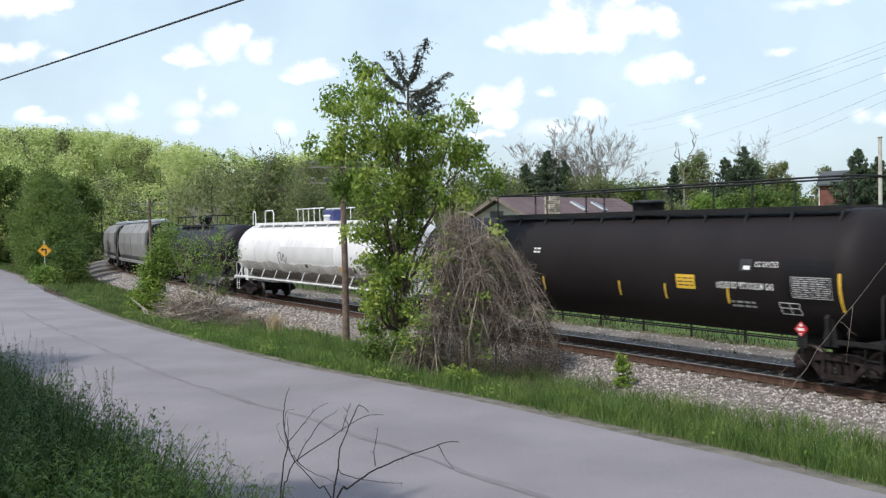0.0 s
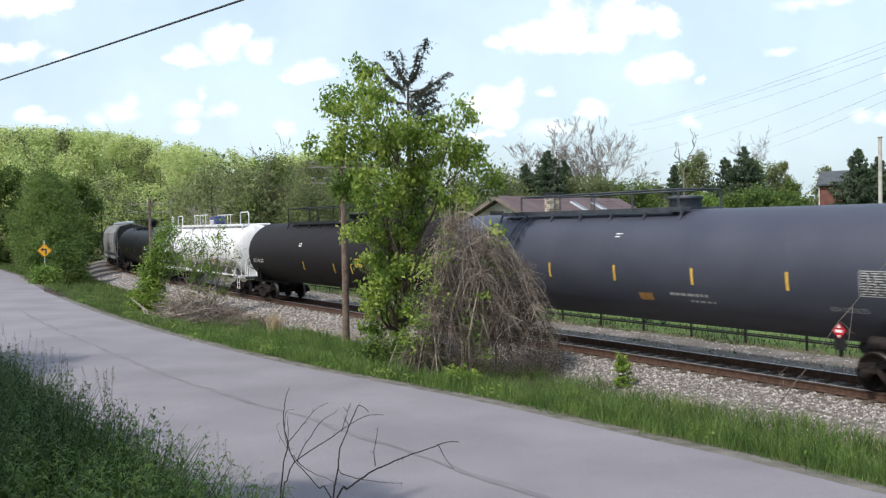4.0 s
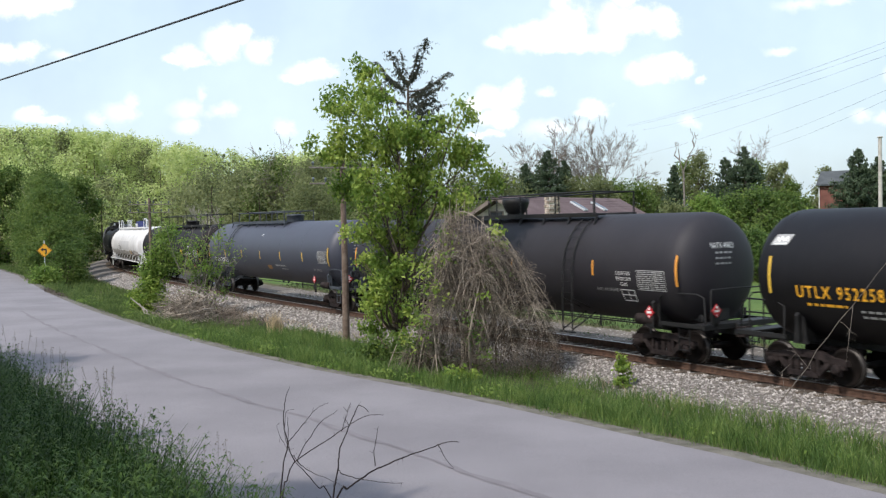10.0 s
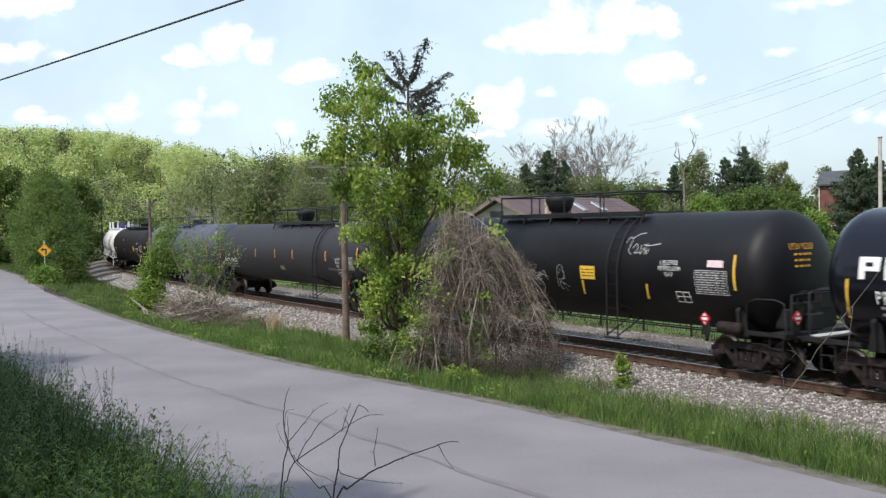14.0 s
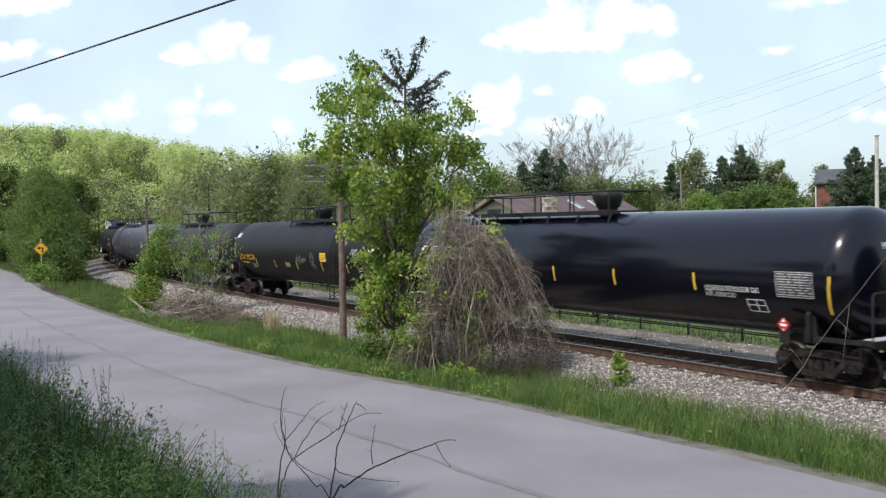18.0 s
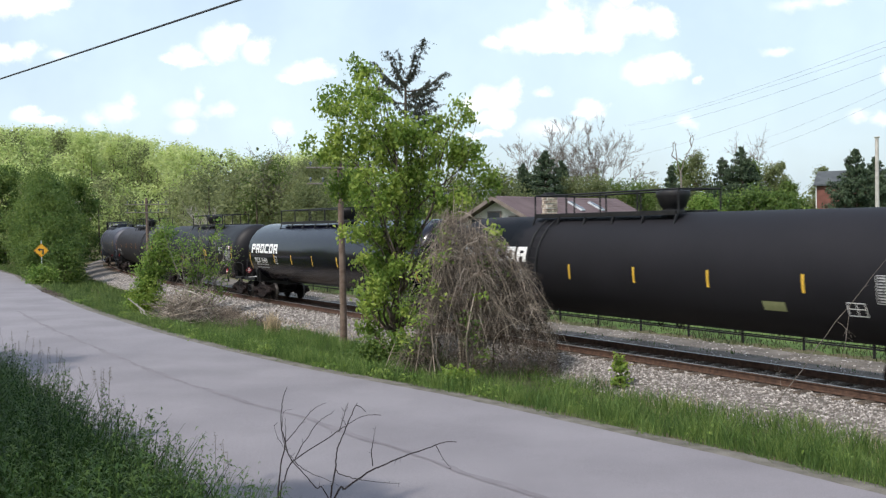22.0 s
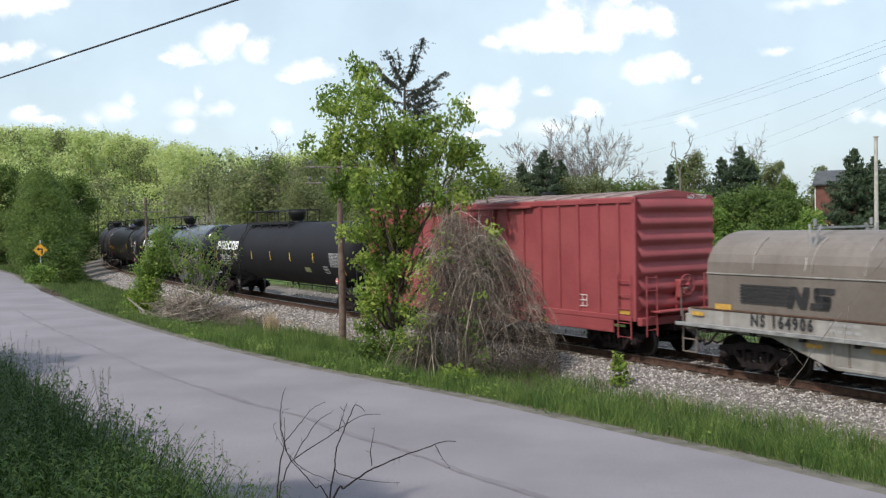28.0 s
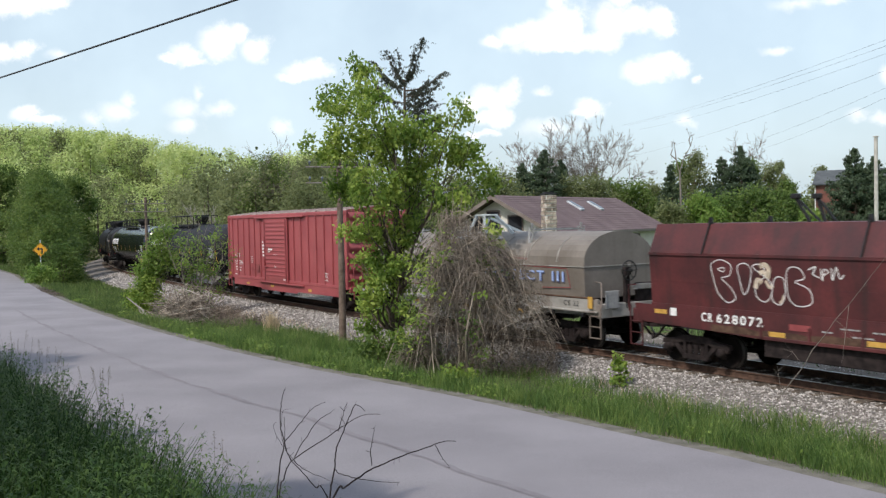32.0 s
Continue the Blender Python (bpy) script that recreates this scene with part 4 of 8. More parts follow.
                sh.box((man + .40 * math.cos(q), .40 * math.sin(q), top + .605), (.05, .05, .05), .01)
        else:
            sh.lathe([(top - .05, .44), (top + .27, .44), (top + .28, .47), (top + .34, .47), (top + .36, .42), (top + .38, .2)], 22, 2, (man, 0, 0))
        part("valve_housing", sh, steel, car, "valve housing on top of the tank")
    if lad is not None:
        pts = [(R + .10, .55), (R + .10, zc)] + [((R + .07) * math.cos(q), zc + (R + .07) * math.sin(q)) for q in (.3, .6, .85, 1.05)]
        ladder(car, lad, pts, steel)
        sh = Shape()
        for x in (lad - .21, lad + .21):
            sh.tube([(x, R + .1, zc - .9), (x + .05, R * .5, zc - R * .84)], .022, 5)
            sh.tube([(x, R + .1, .62), (x, R * .45, zc - R * .88)], .022, 5)
        sh.bar((lad - .3, R + .10, .55), (lad + .3, R + .10, .55), .12, .03)
        part("ladder_brace", sh, steel, car)
    return car, on


def stripes(car, on, xs, z, h=.42, material=None, w=.068, lean=0.0):
    for x in xs:
        mark_patch(car, "stripe", x, z, w, h, material or M["yellow"], on, "yellow reflective stripe", lean)


CARS = []     # (thing, metres along the train, half the distance between its trucks)


def build_train():
    T, W = M["white_paint"], M["grey_paint"]
    # covered hoppers at the head of what is seen
    for u in (84.6, 66.8):
        CARS.append((hopper_car(), u, 6.2))
    # matt black tank car ahead of the white one
    car, on = tank_car(47.9, M["tank_black"], "matt black steel tank car with a railed top walk", plat=(4, -4), rail=(4, -4, 2), man=0)
    stripes(car, on, (8.2, 4, 0, -4, -8.2), 2.1)
    mark_text(car, "lettering", "LIQUEFIED PETROLEUM GAS", -4.9, -6.4, 2.2, .10, T, on)
    CARS.append((car, 47.9, 8.0))
    # white tank car
    car, on = tank_car(27.75, M["tank_white"], "white steel tank car with grimy lower side and white railings", steel=M["white_steel"], hl=9.05, hf=9.2, R=1.5, zc=2.42,
                       plat=(7.6, -8.4), man=-.6, bowl=False)
    sh = Shape()
    for g in (-1, 1):
        sh.bar((-9.2, g * 1.47, 1.14), (9.2, g * 1.47, 1.14), .06, .07)
        for i in range(11):
            x = -8.6 + i * 1.72
            sh.bar((x, g * 1.46, 1.15), (x - .12, g * 1.32, 1.60), .035, .035)
    part("side_sill", sh, M["white_steel"], car, "white side rail with short struts")
    # real dirt plus the tank's lower-side shade, painted in two tones
    grime(car, on, 8.7, -8.5, 1.16, 1.98, .07, M["dirt_shade_pale"], 61, .003)
    grime(car, on, 8.6, -8.4, 1.16, 1.56, .06, M["dirt_shade_deep"], 62, .005)
    mark_patch(car, "repaint_panel", -.6, 2.42, 6.2, .74, M["pale_panel"], on, "greyer repainted panel", n=7, out=.0045)
    for x0, w in ((7.9, .4), (6.1, 1.2), (-8.0, 1.5)):
        for y in (.8,):
            part("grab_hoop", Shape().tube([(x0, y, 3.9), (x0, y, 4.5), (x0 - .12, y, 4.62), (x0 - w + .12, y, 4.62), (x0 - w, y, 4.5), (x0 - w, y, 3.9)], .03, 6), M["white_steel"], car)
    for x0, x1 in ((1.9, -1.3),):
        for y in (-.8, .8):
            sh = Shape()
            sh.tube([(x0, y, 4.60), (x1, y, 4.60)], .026, 6)
            k = 5 if abs(x1 - x0) > 3 else 3
            for i in range(k):
                x = x0 + (x1 - x0) * (i + .3) / k
                sh.tube([(x, y, 3.9), (x, y, 4.60)], .022, 6)
            part("top_railing", sh, M["white_steel"], car, "white tubular top railing")
    part("valve_cover", Shape().box((-.7, 0, 4.22), (1.2, .62, .58), .05), M["navy"], car, "faded blue valve cover")
    mark_bars(car, "lettering", 6.6, 1.92, 1.5, 1, .2, .14, M["grey_paint"], on, "unreadable grey lettering")
    stroke(car, "graffiti", [(8.9, 2.3), (8.8, 2.75), (8.6, 2.45), (8.45, 2.9), (8.4, 2.3), (8.2, 2.6)], .06, M["black_paint"], on, "black sprayed scribble")
    stroke(car, "graffiti", [(2.6, 2.0), (2.7, 2.4), (2.4, 2.5), (2.3, 2.1), (2.0, 2.45), (1.9, 2.0), (1.6, 2.3)], .06, M["black_paint"], on, "black sprayed scribble")
    mark_patch(car, "warning_plate", -4.4, 1.84, .55, .26, M["faded_yellow"], on, "faded yellow plate", out=.008)
    mark_patch(car, "dark_plate", -5.1, 1.80, .6, .34, M["trim"], on, "brown data plate", -.1, out=.008)
    mark_patch(car, "dark_plate", -5.6, 1.82, .25, .16, M["black_paint"], on, "small black plate", out=.010)
    part("defect_shelf", Shape().box((-7.6, 1.44, 1.70), (2.4, .12, .07), .01), M["dirt_shade_deep"], car)
    mark_patch(car, "small_plate", -.6, 1.92, .24, .16, M["black_paint"], on, "small black plate", out=.008)
    CARS.append((car, 27.75, 8.1))
    # black tank car with yellow plate
    car, on = tank_car(7.75, M["tank_worn"], "black steel tank car with yellow stripes and a yellow plate", plat=(4.9, -8.0), rail=(4.9, -8.2, 2.7), rail_h=.72, man=-1.3, bowl=False, clear_end=True)
    stripes(car, on, (1.7, -1.6, -3.3, -5.34), 1.92, .40, lean=.06)
    stripes(car, on, (-8.39,), 2.12, .84)
    mark_patch(car, "yellow_plate", -4.05, 2.2, .62, .36, M["yellow"], on, "yellow warning plate")
    mark_bars(car, "small_print", -4.05, 2.2, .5, 3, .09, .03, M["black_paint"], on)
    mark_text(car, "lettering", "ODORIZED", -6.2, -6.85, 2.69, .13, T, on)
    mark_patch(car, "dark_plate", -5.93, 2.66, .34, .28, M["black_paint"], on, "small black plate")
    mark_bars(car, "small_print", -5.97, 2.6, .22, 1, .1, .09, T, on, seed=6)
    mark_text(car, "lettering", "LIQUEFIED PETROLEUM GAS", -5.05, -6.7, 2.18, .15, T, on, bold=.006)
    mark_bars(car, "small_print", -5.75, 1.73, .7, 2, .1, .05, W, on)
    mark_patch(car, "repaint_patch", -7.62, 2.32, 1.25, .95, M["tank_black"], on, "darker repainted patch", n=9, out=.002)
    mark_panel(car, -7.68, 2.2, 1.0, .46, on, 3)
    mark_frame(car, -7.04, 1.7, .52, .26, on, T, "")
    mark_bars(car, "small_print", 2.0, 2.9, .3, 2, .1, .05, T, on)
    mark_text(car, "lettering", "UTLX 951087", 8.1, 6.7, 2.05, .19, T, on)
    add_placard(car, -7.39, 1.45, 1.28)
    end_lettering(car, "UTLX 951087", T, W, aside=.3)
    CARS.append((car, 7.75, 8.0))
    # grey tank car
    car, on = tank_car(-11.85, M["tank_grey"], "slate grey steel tank car with white lettering and a side ladder", plat=(6.3, -1.7), man=-1.1, lad=4.86, rail=(5.2, -1.6, 1.7), rail_h=.55, bowl=False, steel=M["slate_steel"], R=1.54, zc=2.48)
    stripes(car, on, (8.66, -8.4), 2.4, .80)
    stripes(car, on, (5.7, 2.9, .1, -2.7, -5.5), 2.33, .42)
    mark_text(car, "lettering", "GATX 209543", 7.68, 5.36, 1.98, .235, T, on, bold=.006)
    mark_bars(car, "small_print", 6.45, 1.66, 2.1, 2, .15, .06, W, on, seed=4)
    mark_frame(car, 4.2, 1.96, .34, .34, on, T, "C")
    mark_patch(car, "label_plate", -.95, 1.74, .5, .2, M["faded_orange"], on, "dull orange label plate")
    mark_bars(car, "small_print", .15, 3.35, .24, 2, .08, .03, T, on, seed=41)
    mark_bars(car, "small_print", -2.5, 1.86, 1.3, 1, .1, .07, W, on, seed=42)
    mark_bars(car, "small_print", -2.9, 1.70, .8, 1, .1, .05, W, on, seed=43)
    mark_text(car, "lettering", "NON ODORIZED", -6.5, -7.4, 1.78, .11, W, on)
    mark_panel(car, -7.75, 2.36, .95, .52, on, 5)
    part("bracket", Shape().bar((7.95, 1.42, 1.0), (7.95, 1.44, 1.62), .07, .05).box((7.95, 1.46, 1.68), (.40, .03, .16), .008), M["slate_steel"], car, "grey steel bracket")
    for wx in (7.11, 8.89):
        part("bearing_cap", Shape().lathe([(1.16, .10), (1.23, .095), (1.25, .08), (1.25, .03), (1.24, .02)], 12, 1, (wx, 0, .42)), M["bearing_blue"], car, "pale blue bearing cap")
    add_placard(car, -6.75, 1.47, 1.33)
    end_lettering(car, "GATX 209543", T, W, R=1.54, zc=2.48)
    CARS.append((car, -11.85, 8.0))
    # dark grey tank car
    car, on = tank_car(-31.7, M["tank_dull"], "dull black steel tank car with yellow stripes and side ladder", plat=(2.0, -5.2), rail=(1.95, -5.1, 1.75), rail_h=.70, man=-.26, lad=-4.81, hl=9.38)
    stripes(car, on, (8.82, -8.95), 2.44, .80, M["faded_orange_bright"], .08)
    stripes(car, on, (5.72, 3.0, .27, -2.0, -5.8), 2.44, .42, M["faded_orange_bright"], .075)
    mark_text(car, "lettering", "NATX 400621", 8.0, 5.96, 2.0, .215, T, on, bold=.005)
    mark_bars(car, "small_print", 6.95, 1.70, 1.7, 2, .14, .06, W, on, seed=8)
    mark_patch(car, "label_plate", -.4, 1.76, .5, .2, M["lime"], on, "olive green label plate")
    mark_text(car, "lettering", "LIQUEFIED", -6.75, -7.3, 2.33, .10, T, on)
    mark_text(car, "lettering", "PETROLEUM", -6.75, -7.3, 2.18, .10, T, on)
    mark_text(car, "lettering", "GAS", -6.9, -7.15, 2.03, .10, T, on)
    mark_text(car, "lettering", "NON-ODORIZED", -5.9, -6.8, 1.86, .09, W, on)
    mark_panel(car, -8.05, 2.16, 1.0, .52, on, 9)
    mark_frame(car, -7.1, 1.72, .48, .30, on, T, "")
    add_placard(car, -7.95, 1.46, 1.33)
    end_lettering(car, "NATX 400621", T, W, 9.38)
    CARS.append((car, -31.7, 8.0))
    # black tank car with graffiti
    car, on = tank_car(-52.12, M["tank_black"], "black steel tank car with orange number and faint graffiti", plat=(2.3, -4.3), rail=(2.25, -4.2, 1.6), man=.2, lad=-3.9)
    mark_patch(car, "white_patch", 8.37, 3.25, .46, .24, M["grey_paint"], on, "white scribbled patch", .1)
    for pts in ([(8.56, 3.18), (8.5, 3.3), (8.42, 3.2), (8.4, 3.32), (8.33, 3.2)], [(8.34, 3.3), (8.28, 3.22), (8.24, 3.32), (8.18, 3.2)], [(8.55, 3.16), (8.2, 3.17)]):
        stroke(car, "scribble", pts, .03, M["white_paint"], on)
    stripes(car, on, (8.55,), 2.46, .84)
    stripes(car, on, (-8.0,), 2.46, .84)
    stripes(car, on, (5.55, 3.05, .32, -2.5, -5.05), 1.87, .40, lean=.08)
    mark_text(car, "lettering", "UTLX 952258", 7.83, 5.7, 2.13, .27, M["orange_yellow"], on, bold=.008)
    mark_bars(car, "small_print", 7.1, 1.84, 1.0, 1, .14, .06, M["orange_yellow"], on, seed=8)
    mark_bars(car, "small_print", 6.0, 1.70, .6, 2, .12, .05, W, on, seed=18)
    mark_patch(car, "yellow_plate", -2.78, 2.3, .62, .38, M["yellow"], on, "yellow warning plate")
    mark_bars(car, "small_print", -2.78, 2.3, .5, 3, .09, .03, M["black_paint"], on)
    mark_patch(car, "label_plate", 1.42, 1.86, .55, .2, M["lime"], on, "olive green label plate")
    mark_text(car, "lettering", "LIQUEFIED", -5.62, -6.22, 2.66, .12, T, on)
    mark_text(car, "lettering", "PETROLEUM", -5.55, -6.30, 2.51, .12, T, on)
    mark_text(car, "lettering", "GAS", -5.78, -6.05, 2.36, .11, T, on)
    mark_frame(car, -6.3, 1.79, .44, .26, on, T, "")
    mark_patch(car, "pale_patch", -7.42, 2.66, .5, .17, M["pink"], on, "pale pink patch")
    mark_panel(car, -7.28, 2.2, 1.0, .58, on, 11)
    stroke(car, "graffiti", [(.3, 1.95), (.1, 2.35), (.0, 1.9), (-.2, 2.3), (-.35, 2.0), (-.6, 2.25), (-.5, 2.0), (-.8, 2.3), (-.95, 2.0)], .016, W, on, "faint sprayed scribble")
    stroke(car, "graffiti", [(-1.4, 1.85), (-1.45, 2.4), (-1.65, 2.45), (-1.75, 2.1), (-1.5, 2.05), (-1.9, 1.85)], .016, W, on, "faint sprayed scribble")
    for pts in ([(.2, 2.1), (-.1, 2.2), (-.4, 2.1), (-.7, 2.18), (-1.0, 2.1)], [(.15, 2.3), (.0, 2.05), (-.3, 2.32), (-.55, 1.98), (-.75, 2.22)], [(-1.45, 2.2), (-1.6, 2.35), (-1.75, 2.2), (-1.6, 2.05)], [(-1.5, 2.0), (-1.55, 1.75), (-1.65, 1.95), (-1.75, 1.72)]):
        stroke(car, "graffiti", pts, .014, W, on, "faint sprayed scribble")
    for pts in ([(-4.22, 3.15), (-4.3, 3.3), (-4.42, 3.2), (-4.38, 2.95), (-4.5, 2.84)], [(-4.4, 3.26), (-4.62, 3.38), (-4.8, 3.4)], [(-4.52, 3.0), (-4.62, 3.12), (-4.7, 2.98), (-4.6, 2.88), (-4.8, 2.9)],
                [(-4.82, 3.1), (-4.84, 2.85), (-4.95, 3.02), (-5.0, 2.84)], [(-5.02, 3.14), (-5.06, 2.86), (-5.14, 3.0)], [(-4.9, 3.1), (-5.15, 3.08), (-5.5, 3.13)]):
        stroke(car, "graffiti", pts, .026, W, on, "faint sprayed scribble")
    add_placard(car, -7.05, 1.46, 1.31)
    end_lettering(car, "UTLX 952258", M["orange_yellow"], M["orange_yellow"])
    CARS.append((car, -52.12, 8.0))
    # glossy black tank car
    car, on = tank_car(-71.6, M["tank_gloss"], "glossy black steel tank car with a large white logo", plat=(5.8, -1.1), rail=(5.74, -1.05, 1.7), man=-.15, hl=9.2, clear_end=True)
    logo(car, on, 8.18, 4.63, 2.68, .46)
    stripes(car, on, (8.47, -8.57), 2.02, .84, lean=.1)
    stripes(car, on, (5.14, 3.03, .62, -1.96, -4.83), 2.18, .44)
    mark_text(car, "lettering", "PROX 36484", 7.77, 6.1, 2.09, .27, T, on, bold=.006)
    mark_bars(car, "small_print", 6.9, 1.80, 1.6, 2, .15, .06, W, on, seed=21)
    mark_frame(car, 4.9, 2.13, .22, .34, on, T, "C")
    mark_text(car, "lettering", "LIQUEFIED PETROLEUM GAS", -5.15, -6.75, 2.05, .125, T, on, bold=.004)
    mark_text(car, "lettering", "NOT-ODORIZED", -5.15, -6.05, 1.9, .11, T, on)
    mark_frame(car, -6.6, 1.68, .5, .28, on, T, "")
    mark_panel(car, -7.72, 2.22, .95, .56, on, 23)
    add_placard(car, -7.42, 1.46, 1.31)
    end_lettering(car, "PROX 36484", T, W, 9.2, aside=.2)
    CARS.append((car, -71.6, 8.0))
    # black tank car with ladder
    car, on = tank_car(-91.6, M["tank_satin"], "satin black steel tank car with white logo and ladder", plat=(5.1, -.9), rail=(5.05, -1.0, 1.5), man=-.05, lad=4.3, clear_end=True)
    logo(car, on, 8.15, 4.60, 2.76, .46)
    stripes(car, on, (8.44, -8.34), 2.02, .82, lean=.1)
    stripes(car, on, (5.37, 2.62, -.02, -2.57, -5.27), 2.3, .42)
    mark_text(car, "lettering", "PROX 33382", 7.66, 6.03, 2.12, .25, T, on, bold=.003)
    mark_bars(car, "small_print", 6.85, 1.82, 1.6, 2, .15, .06, W, on, seed=31)
    mark_frame(car, 5.04, 2.12, .26, .32, on, T, "C")
    mark_patch(car, "label_plate", -4.4, 1.74, .62, .22, M["lime"], on, "olive green label plate")
    mark_panel(car, -7.5, 2.25, .98, .58, on, 33)
    mark_frame(car, -6.5, 1.8, .42, .28, on, T, "")
    add_placard(car, -7.70, 1.46, 1.36)
    end_lettering(car, "PROX 33382", T, W, aside=.2)
    CARS.append((car, -91.6, 8.0))
    CARS.append((box_car(), -109.85, 6.1))
    CARS.append((coil_car_tan(), -125.8, 4.95))
    CARS.append((coil_car_red(), -140.8, 4.95))


def logo(car, on, x0, x1, z, h):
    """A row of six heavy white blocks, each with its opening, as the maker's sign."""
    n = 6
    w = (x0 - x1) / n
    sh = Shape()

    def rect(a, b, c, d):
        k = 4
        for i in range(k):
            c0, c1 = c + (d - c) * i / k, c + (d - c) * (i + 1) / k
            sh.add([on(a, c0, .007), on(b, c0, .007), on(b, c1, .007), on(a, c1, .007)], [(0, 1, 2, 3)])
    t = w * .25
    for i in range(n):
        a = x0 - i * w - .02
        b = a - w + .11
        lo, hi = z - h / 2, z + h / 2
        rect(a, a - t, lo, hi)
        rect(a - t, b, hi - h * .24, hi)
        if i in (0, 1, 5):
            rect(a - t, b, z - h * .13, z + h * .07)
            rect(b + t, b, z + h * .07, hi - h * .24)
            if i:
                rect(b + t * 1.1, b, lo, z - h * .13)
        else:
            rect(a - t, b, lo, lo + h * .24)
            if i != 3:
                rect(b + t, b, lo + h * .24, hi - h * .24)
    part("logo", sh, M["white_paint"], car, "large white block logo")


def end_lettering(car, text, T, W, hl=8.95, R=1.514, zc=2.425, aside=0.0):
    """The number on the rear half of the tank's rounded end."""
    hd = R * .52
    vs, fs, w = letters(text, .15)

    def dome(y, z, out):
        q = 1 - (math.hypot(y, z - zc) / R) ** BULGE
        return (-(hl - hd) - hd * max(q, 0) ** (1 / BULGE) - out, y, z)
    sh = Shape()
    sh.add([dome(.62 - aside - a * .8 / w, 3.0 + b, .012) for a, b in vs], fs)
    part("lettering", sh, T, car, fix=False)
    sh = Shape()
    rng = random.Random(len(text))
    for r in range(3):
        y = .5 - aside
        while y > -.05 - aside:
            d = rng.uniform(.06, .14)
            sh.add([dome(y, 2.86 - r * .14, .014), dome(y - d, 2.86 - r * .14, .014), dome(y - d, 2.91 - r * .14, .014), dome(y, 2.91 - r * .14, .014)], [(0, 1, 2, 3)])
            y -= d + .05
    tagged(part("small_print", sh, W, car), kind="stuff")
    add_placard(car, -hl - .38, .95 - 4 * aside, 1.45, 90)


def car_ends(car, half, gear, steel, z=.93):
    for g in (-1, 1):
        part("coupler", shared("coupler", make_coupler), gear, car, "", pose(g * (half + .28), 0, 0, 0, 0, 0 if g > 0 else 180))
        sh = Shape()
        sh.tube([(g * (half + .05), -.35, .8), (g * (half + .17), -.36, .55), (g * (half + .4), -.3, .42), (g * (half + .53), -.2, .5)], .03, 5)
        part("air_hose", sh, M["cable"], car)


def hopper_car():
    car = thing("hopper_car", "grey covered hopper car with curved sides and dark gates", "hopper car", "hopper cars")
    prof = [(-1.2, 1.2), (-1.5, 1.6), (-1.6, 2.6), (-1.5, 3.5), (-1.05, 4.15), (0, 4.35), (1.05, 4.15), (1.5, 3.5), (1.6, 2.6), (1.5, 1.6), (1.2, 1.2)]
    for x in (-5.35, -1.8, 1.8, 5.35):
        part("bay", Shape().prism(prof, x - 1.68, x + 1.68, 0), M["hopper_grey"], car)
    for x in (-7.1, -3.58, 0, 3.58, 7.1):
        part("rib", Shape().prism([(q[0] * .9, q[1] * .985 + .01) for q in prof], x - .14, x + .14, 0), M["steel_black"], car)
    rw = Shape().box((0, 0, 4.44), (14.2, .62, .06), .01)
    for i in range(15):
        rw.box((-7 + i, 0, 4.39), (.08, .8, .08))
    for x in (-5.3, -1.8, 1.8, 5.3):
        rw.box((x, 0, 4.52), (2.2, .7, .10), .02)
    part("roof_walk", rw, M["galvanised"], car)
    sh = Shape().box((0, 0, .95), (15.6, .4, .3), .02)
    for y in (-1.45, 1.45):
        sh.box((0, y, 1.15), (15.4, .12, .25), .02)
    part("sill", sh, M["hopper_grey"], car)
    for x in (-3.6, 0, 3.6):
        part("hopper_gate", Shape().prism([(-1.3, 1.25), (1.3, 1.25), (.45, .4), (-.45, .4)], -1.1, 1.1, 1, (x, 0, 0)), M["steel_black"], car)
    for g in (-1, 1):
        for y in (-1.3, 1.3):
            sh = Shape()
            sh.tube([(g * 7.6, y, .6), (g * 7.6, y, 4.0)], .025, 5)
            sh.tube([(g * 7.2, y, .6), (g * 7.2, y, 4.1)], .025, 5)
            for k in range(10):
                sh.tube([(g * 7.6, y, .7 + k * .35), (g * 7.2, y, .7 + k * .35)], .014, 4)
            part("ladder", sh, M["hopper_grey"], car)
        add_truck(car, g * 6.2)
    car_ends(car, 7.9, M["running_gear"], M["steel_black"])
    return car


